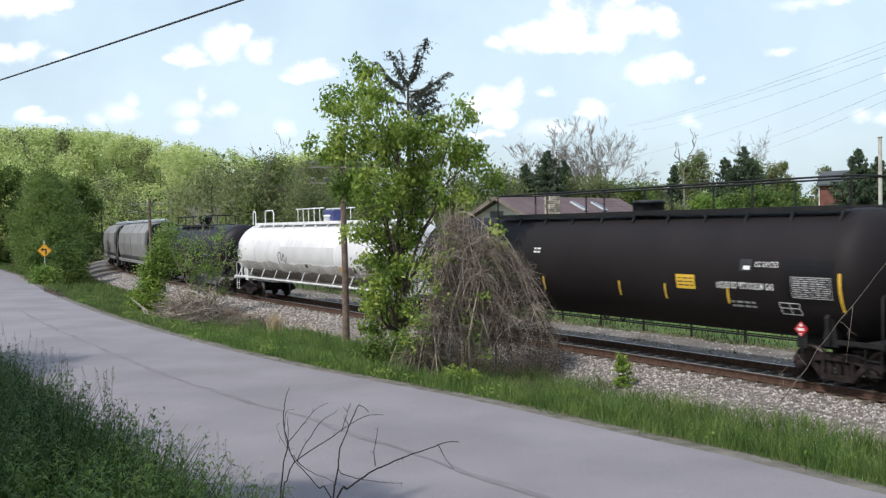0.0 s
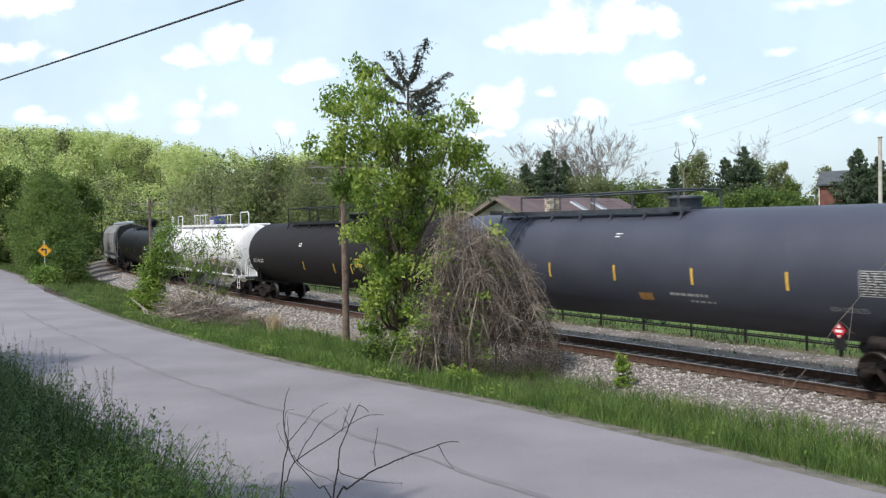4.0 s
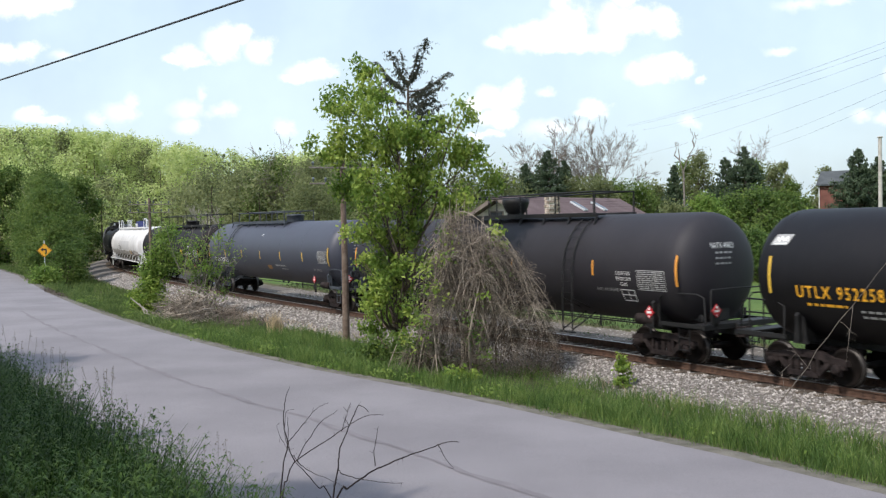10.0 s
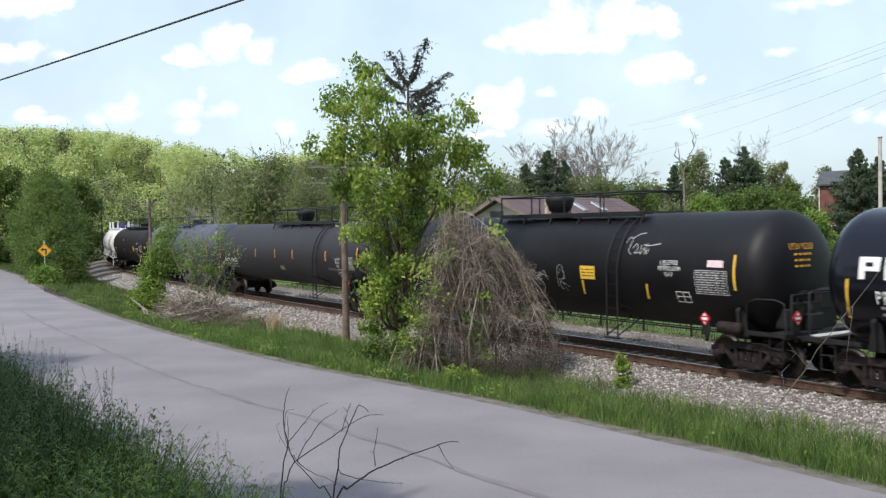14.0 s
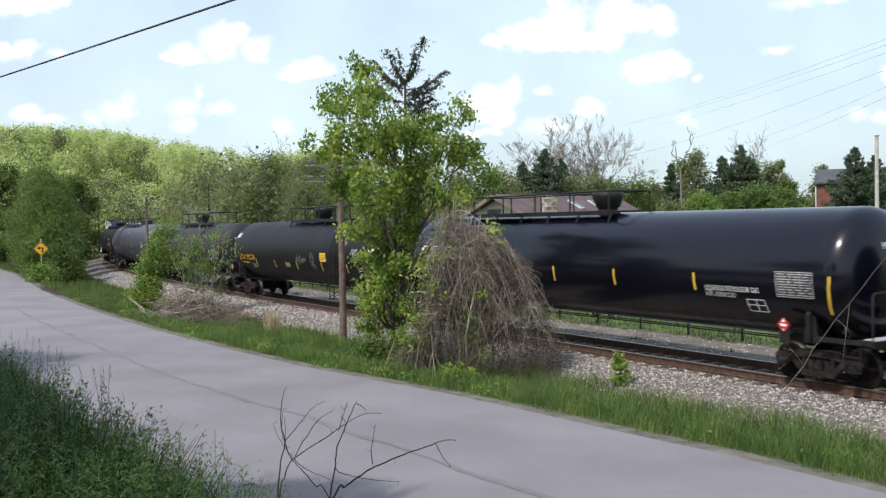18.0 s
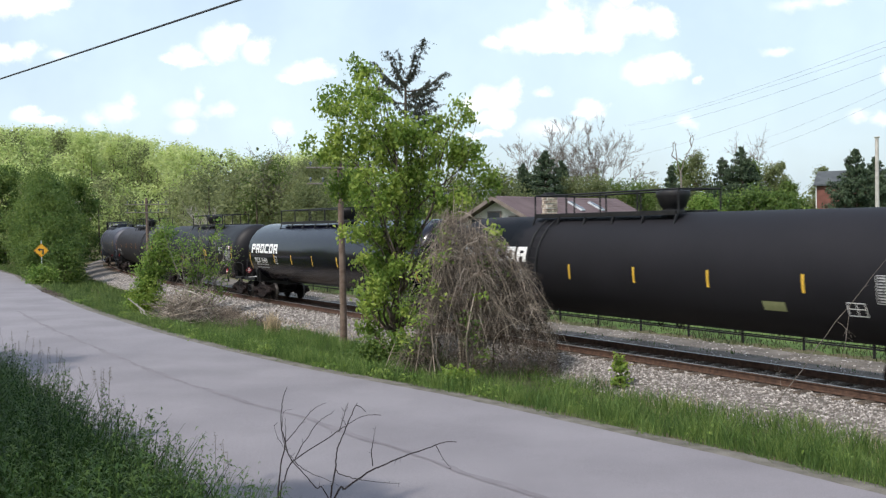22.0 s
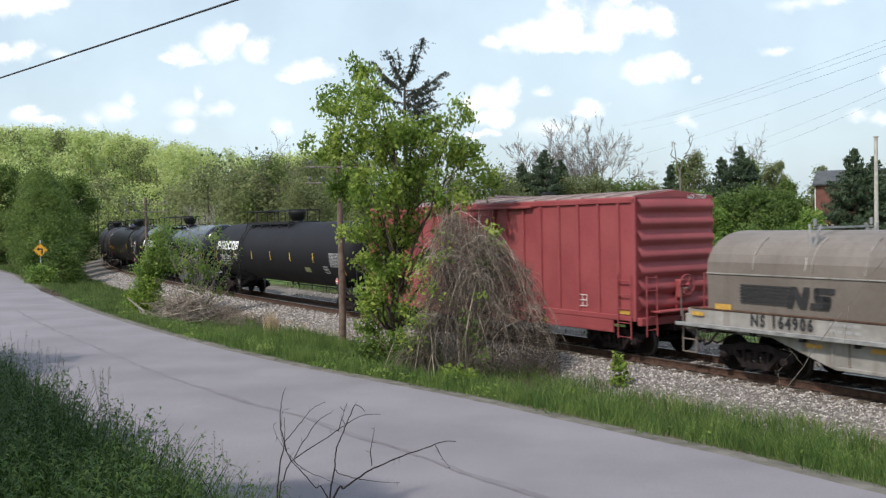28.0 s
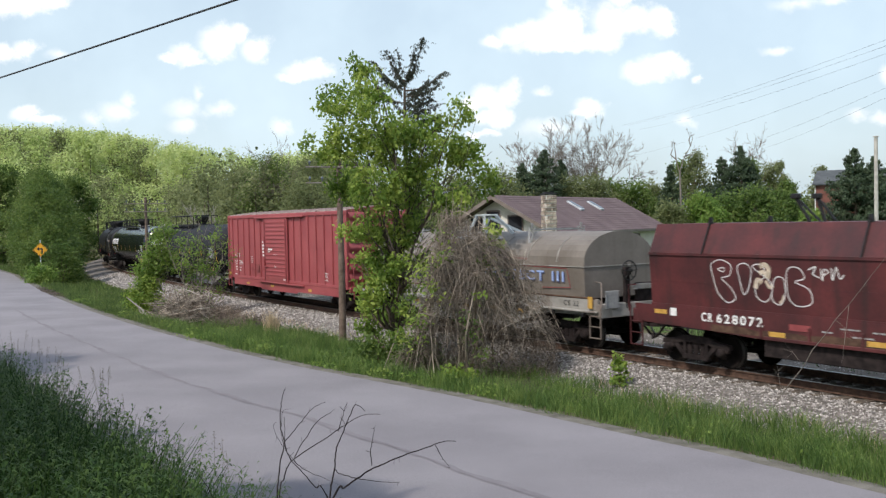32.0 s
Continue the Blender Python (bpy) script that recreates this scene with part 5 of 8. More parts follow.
def box_car():
    red = M["box_red"]
    car = thing("box_car", "faded red steel boxcar with ribbed ends and a corrugated sliding door", "boxcar")
    on = flat(1.50)
    half = 7.45
    sh = Shape()
    sh.box((0, 0, 2.70), (half * 2, 2.94, 3.32), .02)
    part("body", sh, red, car)
    for g in (-1, 1):
        part("top_chord", Shape().box((0, g * 1.49, 4.28), (half * 2 + .04, .07, .14), .012), red, car)
        for x in (-half + .06, half - .06):
            part("corner_post", Shape().box((x, g * 1.49, 2.7), (.14, .07, 3.2), .012), red, car)
        sh = Shape()
        sh.box((0, g * 1.50, 1.10), (half * 2, .06, .14), .012)
        sh.box((0, g * 1.49, .90), (half * 2 - 1.75, .05, .46), .01)
        sh.prism([(-6.3, .70), (-2.2, .66), (-2.0, .58), (2.4, .58), (2.6, .66), (6.3, .70), (6.3, .8), (-6.3, .8)], g * 1.49 - .03, g * 1.49 + .03, 1)
        part("side_sill", sh, red, car)
    post = shared("side_post", lambda: Shape().box((0, 0, 0), (.10, .07, 3.06), .018))
    for x in (6.78, 5.94, 5.05, 4.24, 3.44, 2.61, -1.75, -2.6, -3.45, -4.3, -5.15, -6.0, -6.8):
        for g in (-1, 1):
            part("side_post", post, red, car, "", pose(x, g * 1.495, 2.68))
    for g in (-1, 1):
        d = part("door", Shape().box((.35, g * 1.545, 2.58), (2.95, .06, 3.2), .012), red, car, "corrugated red sliding door")
        cor = shared("corrugation", lambda: Shape().box((0, 0, 0), (2.6, .035, .09), .014))
        for k in range(15):
            part("corrugation", cor, red, d, "", pose(.35, g * 1.58, 1.16 + k * .2))
        for x in (1.72, -1.0):
            part("lock_rod", Shape().tube([(x, g * 1.62, 1.1), (x, g * 1.62, 4.1)], .022, 5), red, d)
        for x, z, size in ((1.6, 1.75, (.4, .06, .08)), (1.75, 1.95, (.10, .08, .35)), (1.75, 3.0, (.10, .08, .2))):
            part("door_latch", Shape().box((x, g * 1.62, z), size, .01), red, d)
        part("door_track", Shape().box((.0, g * 1.57, 4.20), (6.2, .10, .07), .01), red, car)
        part("door_track", Shape().box((-.2, g * 1.57, .985), (5.6, .12, .06), .01), red, car)
    # ribbed ends
    for g in (-1, 1):
        sh = Shape()
        prof = []
        for k in range(7):
            z = 1.32 + k * .44
            prof += [(0, z), (.11, z + .07), (.13, z + .17), (.03, z + .31), (0, z + .37)]
        prof = [(.0, 1.1)] + prof + [(0, 4.42)]
        vs, fs = [], []
        for a, z in prof:
            for y in (-1.42, 1.42):
                vs.append((g * (half + .012 + a), y, z))
        for i in range(len(prof) - 1):
            fs.append((2 * i, 2 * i + 1, 2 * i + 3, 2 * i + 2))
        sh.add(vs, fs, True)
        sh.prism([(-1.46, 4.34), (1.46, 4.34), (0, 4.52)], half - .05, half + .03, 0) if g > 0 else sh.prism([(-1.46, 4.34), (1.46, 4.34), (0, 4.52)], -half - .03, -half + .05, 0)
        part("ribbed_end", sh, red, car, "horizontally ribbed red steel end")
        for y in (1.11, -1.11):
            sh = Shape()
            for yy in (y - .19, y + .19):
                sh.tube([(g * (half + .20), yy, .62), (g * (half + .20), yy, 2.25)], .022, 5)
            for k in range(5):
                sh.tube([(g * (half + .2), y - .19, .8 + k * .35), (g * (half + .2), y + .19, .8 + k * .35)], .016, 4)
            part("end_ladder", sh, red, car)
        sh = Shape()
        for x in (g * (half - .12), g * (half - .62)):
            sh.tube([(x, 1.57, .55), (x, 1.57, 2.3)], .02, 5)
        for k in range(5):
            sh.tube([(g * (half - .12), 1.57, .6 + k * .38), (g * (half - .62), 1.57, .6 + k * .38)], .015, 4)
        part("ladder", sh, red, car)
        part("end_sill", Shape().box((g * (half + .06), 0, 1.02), (.16, 2.9, .22), .02), red, car)
        add_truck(car, g * 6.1)
    part("brake_wheel", shared("red_brake_wheel", make_brake_wheel), red, car, "", pose(-half - .28, -.15, 1.95))
    part("brake_box", Shape().box((-half - .16, -.15, 1.85), (.22, .5, .5), .03).tube([(-half - .12, .1, 1.7), (-half - .12, .1, .9)], .02, 5), red, car)
    part("end_step", Shape().box((-half - .25, 0, 1.28), (.35, 2.1, .05), .01), red, car)
    # roof of raised panels
    ridge = Shape().prism([(-1.50, 4.34), (1.50, 4.34), (1.50, 4.37), (0, 4.54), (-1.50, 4.37)], -half - .02, half + .02, 0)
    part("roof", ridge, red, car)
    panel = shared("roof_panel", lambda: Shape().prism([(-1.46, 4.375), (1.46, 4.375), (1.42, 4.41), (0, 4.575), (-1.42, 4.41)], -.44, .44, 0))
    for k in range(14):
        part("roof_panel", panel, M["box_roof"], car, "weathered pale roof panel" if k == 0 else "", pose(-6.9 + k * 1.06, 0, 0))
    sh = Shape().box((0, 0, .85), (15.2, .36, .3), .02)
    for x in (-3.5, -1, 1.5, 4):
        sh.box((x, 0, .95), (.16, 2.8, .16), .01)
    part("underframe", sh, M["running_gear"], car)
    T = M["white_paint"]
    mark_text(car, "lettering", "A G", 6.38, 5.98, 2.25, .22, T, on, bold=.006)
    mark_text(car, "lettering", "R", 5.72, 5.58, 2.26, .22, T, on, bold=.006)
    mark_text(car, "lettering", "77", 6.36, 6.02, 1.86, .22, T, on, bold=.006)
    mark_text(car, "lettering", "709", 5.76, 5.26, 1.87, .22, T, on, bold=.006)
    mark_bars(car, "small_print", 6.15, 1.55, .3, 2, .14, .05, T, on, seed=2)
    mark_bars(car, "small_print", 5.6, 1.52, .3, 2, .14, .05, T, on, seed=3)
    mark_bars(car, "small_print", 6.2, 1.22, .6, 1, .14, .03, T, on, seed=4)
    mark_frame(car, 3.81, 2.06, .26, .28, on, T, "C")
    for k, dx in enumerate((0, .02, .04, 0, -.04)):
        mark_patch(car, "sticker", 2.08 + dx, 2.97 - k * .165, .27 - .02 * (k % 3), .10, T, on, "white paper sticker", .03, .045)
    mark_patch(car, "door_label", 1.0, 2.62, .56, .09, T, flat(1.60), "white paper label")
    mark_patch(car, "door_label", 1.15, 2.5, .3, .045, T, flat(1.60))
    for x, z in ((7.11, 1.26), (4.42, .81), (.98, .81), (-3.6, .81), (-7.05, 1.26)):
        mark_patch(car, "reflector", x, z, .40, .11, M["faded_yellow"], flat(1.525) if z < 1 else flat(1.53), "yellow reflective patch")
    mark_frame(car, -5.33, 1.49, .36, .32, on, T, "")
    mark_patch(car, "paint_patch", 2.98, 1.66, .46, .36, M["red_shade"], on, "darker repainted patch", out=.042)
    for x, z, w, h in ((.35, 1.82, .02, .13), (.29, 1.80, .02, .10), (.41, 1.80, .02, .10), (.35, 1.75, .14, .02)):
        mark_patch(car, "white_mark", x, z, w, h, T, flat(1.605), "small white mark")
    grime(car, flat(1.60), 1.55, -.95, 1.0, 1.24, .05, M["red_shade"], 63, .003, "darker scuffed foot of the door")
    mark_patch(car, "white_label", -.78, 1.18, .26, .08, M["pink"], flat(1.60), "faded pale label")
    mark_patch(car, "scratch", .33, 2.36, .44, .02, M["pink"], flat(1.605), "pale scratch")
    mark_patch(car, "paint_patch", 3.82, 1.58, .2, .16, M["red_shade"], on, "darker repainted patch")
    vs, fs, w = letters("AGR 77709", .13)
    sh = Shape()
    sh.add([(-half - .045, -.45 - a * .75 / w, 4.30 + b) for a, b in vs], fs)
    part("lettering", sh, T, car, fix=False)
    car_ends(car, 7.75, M["running_gear"], red)
    return car


def coil_truck_parts(car, half, sill_paint, rail_paint, belly=.46):
    """Fish-bellied side sills, deck and steps of a coil car."""
    for g in (-1, 1):
        sh = Shape()
        sh.prism([(-6.75, 1.52), (6.75, 1.52), (6.75, 1.06), (4.2, 1.0), (2.55, belly), (-2.55, belly), (-4.2, 1.0), (-6.75, 1.06)], g * 1.36 - .03, g * 1.36 + .03, 1)
        part("side_sill", sh, sill_paint, car, "rust-streaked fish-bellied side sill")
        sh = Shape()
        for x in (-2.6, -1.3, 0, 1.3, 2.6):
            sh.box((x, g * 1.40, (belly + 1.34) / 2), (.07, .06, 1.26 - belly), .01)
        sh.box((0, g * 1.40, belly + .04), (5.0, .05, .08), .01)
        part("sill_post", sh, sill_paint, car)
        add_truck(car, g * 4.95)
        part("end_sill", Shape().box((g * 6.75, 0, 1.18), (.18, 2.8, .4), .02), sill_paint, car)
        for y in (-1.42, 1.42):
            sh = Shape()
            for zz in (.42, .74, 1.04):
                sh.bar((g * 6.9, y, zz), (g * 6.45, y, zz), .05, .025)
            sh.bar((g * 6.9, y, .40), (g * 6.9, y, 1.5), .03)
            sh.bar((g * 6.45, y, .40), (g * 6.45, y, 1.1), .03)
            sh.tube([(g * 6.95, y, 1.3), (g * 6.95, y, 2.0), (g * 6.7, y, 2.02)], .022, 5)
            part("step", sh, rail_paint, car)
    sh = Shape().box((0, 0, .82), (5.2, 2.6, .6), .02).box((0, 0, 1.2), (13.4, 2.66, .24), .01)
    part("deck", sh, M["running_gear"], car)
    part("brake_wheel", shared("brake_wheel", make_brake_wheel), M["running_gear"], car, "", pose(-6.9, .3, 2.3))
    part("brake_post", Shape().box((-6.78, .3, 1.8), (.12, .2, 1.2), .02).box((-6.75, -.5, 1.65), (.14, .8, .55), .02), M["running_gear"], car)
    car_ends(car, 6.95, M["running_gear"], M["running_gear"])


def coil_car_tan():
    car = thing("coil_car", "grey coil car with a weathered tan rounded hood", "coil car")
    coil_truck_parts(car, 6.2, M["coil_grey"], M["trim"])
    prof = [(-1.36, 1.50), (-1.40, 2.45)]
    for i in range(1, 16):
        a = math.pi * (1 - i / 16)
        prof.append((1.40 * math.cos(a), 2.45 + .98 * math.sin(a) ** .85))
    prof += [(1.40, 2.45), (1.36, 1.50)]
    hood = part("hood", Shape().prism(prof, -6.2, 6.1, 0), M["coil_tan"], car, "weathered tan rounded steel hood")
    sh = Shape()
    for g in (-1, 1):
        sh.bar((-6.2, g * 1.41, 2.42), (6.1, g * 1.41, 2.42), .025, .028)
    for x in (-6.21, 6.11):
        sh.bar((x, -1.4, 2.42), (x, 1.4, 2.42), .025, .028)
    part("hood_band", sh, M["coil_grey"], hood, "pale scuffed band")
    for x in (4.7, 3.1, 1.8, .45, -.9, -2.2, -3.6, -5.0):
        pts = [(x, 1.41 * math.cos(a), 2.46 + .985 * math.sin(a) ** .85) for a in np.linspace(.05, .95, 8)]
        part("hood_rib", Shape().tube(pts, .012, 5), M["coil_grey"], hood)
    # lifting frame in the middle: a plate on each shoulder, slanting legs and a flat cap
    sh = Shape()
    for g in (-1, 1):
        sh.box((-.17, g * .97, 3.235), (2.93, .14, .09), .012)
    sh.bar((.43, .92, 3.27), (-.12, .86, 3.97), .06, .09)
    sh.bar((-1.22, .86, 3.97), (-1.80, .55, 3.36), .06, .09)
    sh.bar((-.68, .93, 3.24), (-.66, .86, 3.98), .10, .15)
    sh.prism([(-.98, 3.98), (-.36, 3.98), (-.58, 3.72), (-.76, 3.72)], .83, .855, 1)
    sh.box((-.67, .86, 3.995), (1.14, .16, .06), .015)
    sh.bar((-.67, .86, 3.97), (-.67, -.9, 3.28), .06, .09)
    part("lifting_frame", sh, M["frame_blue"], hood, "pale blue-grey lifting frame")
    for x in (3.3, -3.35):
        sh = Shape().bar((x, -1.1, 3.50), (x, 1.05, 3.50), .045, .05)
        for y in (-1.08, 1.08):
            for q in (-1, 1):
                sh.bar((x + q * .15, y * .94, 3.58), (x + q * .02, y * 1.04, 2.98), .04, .05)
            sh.bar((x - .15, y * .94, 3.42), (x + .15, y * .94, 3.42), .04, .05)
            sh.box((x, y * .94, 3.62), (.06, .06, .16), .01)
        part("stacking_bracket", sh, M["dull_steel"], hood)
    on = flat(1.40)
    K = M["black_paint"]
    sh = Shape()
    for k in range(6):
        z = 2.19 - k * .075
        sh.add([on(5.08 + .0, z, .012), on(3.70 + k * .018, z, .012), on(3.70 + k * .018, z - .045, .012), on(5.08, z - .045, .012)], [(0, 1, 2, 3)])
    for x in (3.78, 3.42):
        sh.add([on(x, 1.74, .012), on(x - .17, 1.74, .012), on(x - .27, 2.2, .012), on(x - .10, 2.2, .012)], [(0, 1, 2, 3)])
    sh.add([on(3.68, 2.2, .0125), on(3.49, 2.2, .0125), on(3.25, 1.74, .0125), on(3.44, 1.74, .0125)], [(0, 1, 2, 3)])
    for a, b, u, v in ((2.2, 2.08, 3.0, 2.52), (2.03, 1.90, 3.0, 2.62), (1.86, 1.74, 3.14, 2.66)):
        sh.add([on(u, a, .012), on(v, a, .012), on(v + .03, b, .012), on(u + .03, b, .012)], [(0, 1, 2, 3)])
    sh.add([on(3.06, 2.18, .012), on(2.90, 2.2, .012), on(2.93, 1.92, .012), on(3.06, 1.96, .012)], [(0, 1, 2, 3)])
    sh.add([on(2.80, 2.03, .012), on(2.62, 2.0, .012), on(2.66, 1.78, .012), on(2.83, 1.74, .012)], [(0, 1, 2, 3)])
    part("logo", sh, K, hood, "faded black striped logo")
    side = flat(1.395)
    mark_text(car, "lettering", "NS 164906", 4.78, 3.08, 1.37, .27, K, side, bold=.022)
    mark_bars(car, "small_print", 2.3, 1.36, .75, 2, .14, .07, M["grey_paint"], side, seed=6)
    mark_text(hood, "lettering", "PROTECT III", -1.33, -5.32, 2.12, .30, M["blue_paint"], on, "pale blue shadowed lettering", bold=.012, out=.016)
    mark_text(hood, "lettering_shadow", "PROTECT III", -1.36, -5.35, 2.10, .30, M["navy"], on, "", bold=.012, out=.012)
    mark_bars(hood, "small_print", -.06, 1.98, 1.4, 1, .12, .10, K, on, "faint dark maker's sign", seed=51)

    def over(x, z, out):
        """The hood's near side, up over its curve."""
        a = math.asin(min(1, max(0, (z - 2.45) / .98) ** (1 / .85)))
        return (x, (1.40 + out) * math.cos(a), z + out * math.sin(a))
    for pts in ([(1.62, 2.62), (1.64, 2.06), (.84, 2.0), (.82, 2.5), (1.3, 2.58), (1.62, 2.62)], [(1.1, 2.95), (1.2, 2.62), (1.25, 2.1)], [(.35, 2.95), (.2, 2.5), (-.02, 2.15), (-.2, 1.9)],
                [(1.05, 3.0), (.85, 2.65), (.45, 2.1), (.1, 1.95), (-.3, 1.92)], [(-.1, 2.75), (-.35, 2.9), (-.55, 2.7), (-.35, 2.6)]):
        stroke(hood, "chalk_line", [(x - .9, z) for x, z in pts], .016, M["chalk"], over, "pale chalked outline")
    for x, a, b in ((4.72, 2.62, 2.95), (3.3, 2.55, 2.85), (1.82, 2.5, 3.1), (.48, 2.5, 3.2), (-.86, 2.46, 3.15), (-2.3, 2.6, 3.1), (-3.4, 2.3, 2.9), (-5.0, 2.6, 3.0)):
        stroke(hood, "scrape", [(x, a), (x - .03, (a + b) / 2), (x, b)], .03, M["chalk"], over, "pale scraped line")
    stroke(hood, "red_smear", [(-1.9, 2.62), (-2.6, 2.64), (-3.6, 2.6)], .05, M["faint_red"], over, "faint red smear")
    sh = Shape()
    for a, b in (((-.95, 1.75), (-.95, 2.35)), ((-.95, 2.35), (-1.3, 2.42)), ((-5.6, 1.8), (-5.45, 2.35)), ((-1.3, 2.42), (-5.45, 2.36)), ((-.95, 1.75), (-1.5, 1.74)), ((-4.3, 1.76), (-5.6, 1.8)), ((.4, 1.70), (-.4, 1.71))):
        sh.bar(on(*a, .004), on(*b, .004), .008, .022)
    part("red_outline", sh, M["red_shade"], hood, "faded red painted outline")
    for x, z in ((3.04, .93), (1.47, .97), (-.17, .96), (-1.8, .96), (-3.2, .98), (6.4, 1.40)):
        mark_patch(car, "reflector", x, z, .40, .10, M["faded_yellow"], flat(1.435), "yellow reflective patch")
    mark_patch(car, "reflector", 5.6, 1.62, .5, .13, M["faded_yellow"], flat(1.41), "")
    mark_patch(car, "reflector", -6.5, 1.42, .2, .34, M["faded_yellow"], flat(1.45), "orange reflector")
    mark_patch(car, "stencil_back", -2.3, .92, .50, .38, K, flat(1.44), "black stencilled plate")
    sh = Shape()
    mark_lines(sh, flat(1.447), -2.3, .92, .46, .34, .022, .004)
    part("panel_border", sh, M["white_paint"], car)
    mark_bars(car, "small_print", -2.38, .96, .2, 2, .08, .03, M["stencil_grey"], flat(1.447), seed=61)
    mark_text(car, "lettering", "CS 22", -5.3, -5.95, 1.36, .15, K, side)
    sh = Shape()
    lip, hooks, seams, rust = Shape(), Shape(), Shape(), Shape()
    for g in (-1, 1):
        sh.box((3.6, g * 1.50, 1.14), (6.7, .28, .04), .008)
        sh.box((3.6, g * 1.64, 1.14), (6.7, .03, .09), .006)
        lip.box((-3.3, g * 1.44, 1.16), (7.0, .14, .05), .008)
        for k in range(10):
            hooks.box((-6.2 + k * 1.36, g * 1.455, 1.05), (.13, .13, .12), .015)
        for x in (2.2, -1.72):
            seams.box((x, g * 1.396, .80), (.025, .012, .62), 0)
        rust.box((0, g * 1.393, 1.535), (13.3, .03, .05), .01)
        rust.box((0, g * 1.393, .475), (5.0, .025, .03), .006)
    part("running_board", sh, M["dull_steel"], car, "pale steel running board")
    part("sill_lip", lip, M["coil_grey"], car)
    part("hook", hooks, M["steel_black"], car, "black tie-down hooks")
    part("sill_seam", seams, M["rust_shade_dark"], car)
    part("rust_line", rust, M["rust_shade_dark"], car, "rusty joint under the hood")
    part("end_plate", Shape().box((-6.87, .95, 1.5), (.03, .5, .5), .01), M["grey_paint"], car, "pale steel plate on the end")
    mark = Shape().box((-6.86, -.45, 1.82), (.03, 1.2, .16), .01)
    part("end_board", mark, M["coil_grey"], car, "pale number board")
    return car


def coil_car_red():
    red = M["coil_red"]
    car = thing("coil_car", "dark red coil car with a slope-sided hood and white graffiti", "coil car")
    coil_truck_parts(car, 6.2, red, red, .93)
    prof = [(-1.34, 1.48), (-1.44, 2.86), (-1.12, 3.62), (1.12, 3.62), (1.44, 2.86), (1.34, 1.48)]
    hood = part("hood", Shape().prism(prof, -6.2, 6.15, 0), red, car, "scuffed dark red slope-sided hood")
    sh = Shape()
    for g in (-1, 1):
        sh.bar((-6.2, g * 1.445, 2.86), (6.15, g * 1.445, 2.86), .05, .07)
        sh.bar((-6.2, g * 1.36, 1.52), (6.15, g * 1.36, 1.52), .05, .10)
    part("hood_rail", sh, red, hood)
    for x in (4.33, 0.0, -4.3):
        for g in (-1, 1):
            sh = Shape()
            sh.bar((x, g * 1.455, 2.86), (x, g * 1.135, 3.64), .035, .06)
            sh.prism([(x - .08, 3.6), (x + .08, 3.6), (x + .03, 3.78), (x - .03, 3.78)], g * 1.1 - .03, g * 1.1 + .03, 1)
            part("hood_strap", sh, M["steel_black"], hood)
    for y in (-.3, .25):
        sh = Shape()
        sh.bar((2.10, y, 3.60), (2.42, y * 1.4, 4.2), .065)
        sh.bar((1.80, y, 3.60), (2.36, y * 1.4, 4.16), .045)
        sh.box((2.42, y * 1.4, 4.23), (.22, .16, .12), .02)
        part("lifting_lug", sh, M["steel_black"], hood, "black lifting lug")
    on = lambda x, z, out: (x, 1.44 - (2.86 - z) * .0725 + out, z)
    W = M["white_paint"]
    G = [[(4.0, 2.30), (4.05, 2.62), (3.75, 2.75), (3.45, 2.62), (3.5, 2.38), (3.75, 2.3), (3.5, 2.1), (3.35, 1.85), (3.6, 1.72), (3.85, 1.9), (3.95, 2.1)],
         [(3.2, 2.3), (3.25, 2.6), (3.0, 2.68), (2.85, 2.5), (2.95, 2.1), (3.1, 1.95)],
         [(2.8, 2.6), (2.55, 2.66), (2.45, 2.4), (2.7, 2.25), (2.75, 1.95), (2.5, 1.8), (2.3, 2.0), (2.35, 2.3)],
         [(2.2, 2.35), (2.3, 1.9), (2.1, 1.76), (1.95, 1.95), (1.95, 2.35)],
         [(1.85, 2.55), (1.55, 2.62), (1.4, 2.4), (1.65, 2.3), (1.3, 2.15), (1.25, 1.85), (1.6, 1.76), (1.85, 1.95)],
         [(3.85, 2.52), (3.65, 2.56), (3.68, 2.46)]]
    for g_ in G:
        stroke(car, "graffiti", g_, .021, W, on, "white sprayed outline letters", True, hood)
    for g_ in ([(1.3, 2.58), (1.1, 2.66), (1.18, 2.5), (1.02, 2.42)], [(.98, 2.62), (.95, 2.36), (.9, 2.6), (.8, 2.55), (.92, 2.48)], [(.72, 2.64), (.7, 2.38), (.6, 2.66), (.52, 2.42), (.42, 2.5)]):
        stroke(car, "graffiti", g_, .024, W, on, "white sprayed tag", False, hood)
    for pts, w in (([(2.75, 2.1), (2.68, 2.3), (2.55, 2.25)], .12), ([(2.6, 2.62), (2.45, 2.66), (2.35, 2.55), (2.4, 2.35)], .12), ([(2.45, 2.3), (2.35, 2.15), (2.25, 2.2)], .08), ([(2.62, 2.45), (2.5, 2.5), (2.42, 2.42)], .10), ([(2.1, 1.8), (2.02, 1.86), (1.98, 1.98)], .06)):
        stroke(car, "paint_scuff", pts, w, M["cream_chip"], on, "chipped cream paint", False, hood)
    part("hood_seam", Shape().bar((-6.2, 1.391, 2.16), (6.15, 1.391, 2.16), .008, .02), red, hood)
    side = flat(1.395)
    mark_text(car, "lettering", "CR", 4.40, 4.04, 1.33, .215, W, side, bold=.010)
    mark_text(car, "lettering", "628072", 3.92, 2.54, 1.33, .215, W, side, bold=.010)
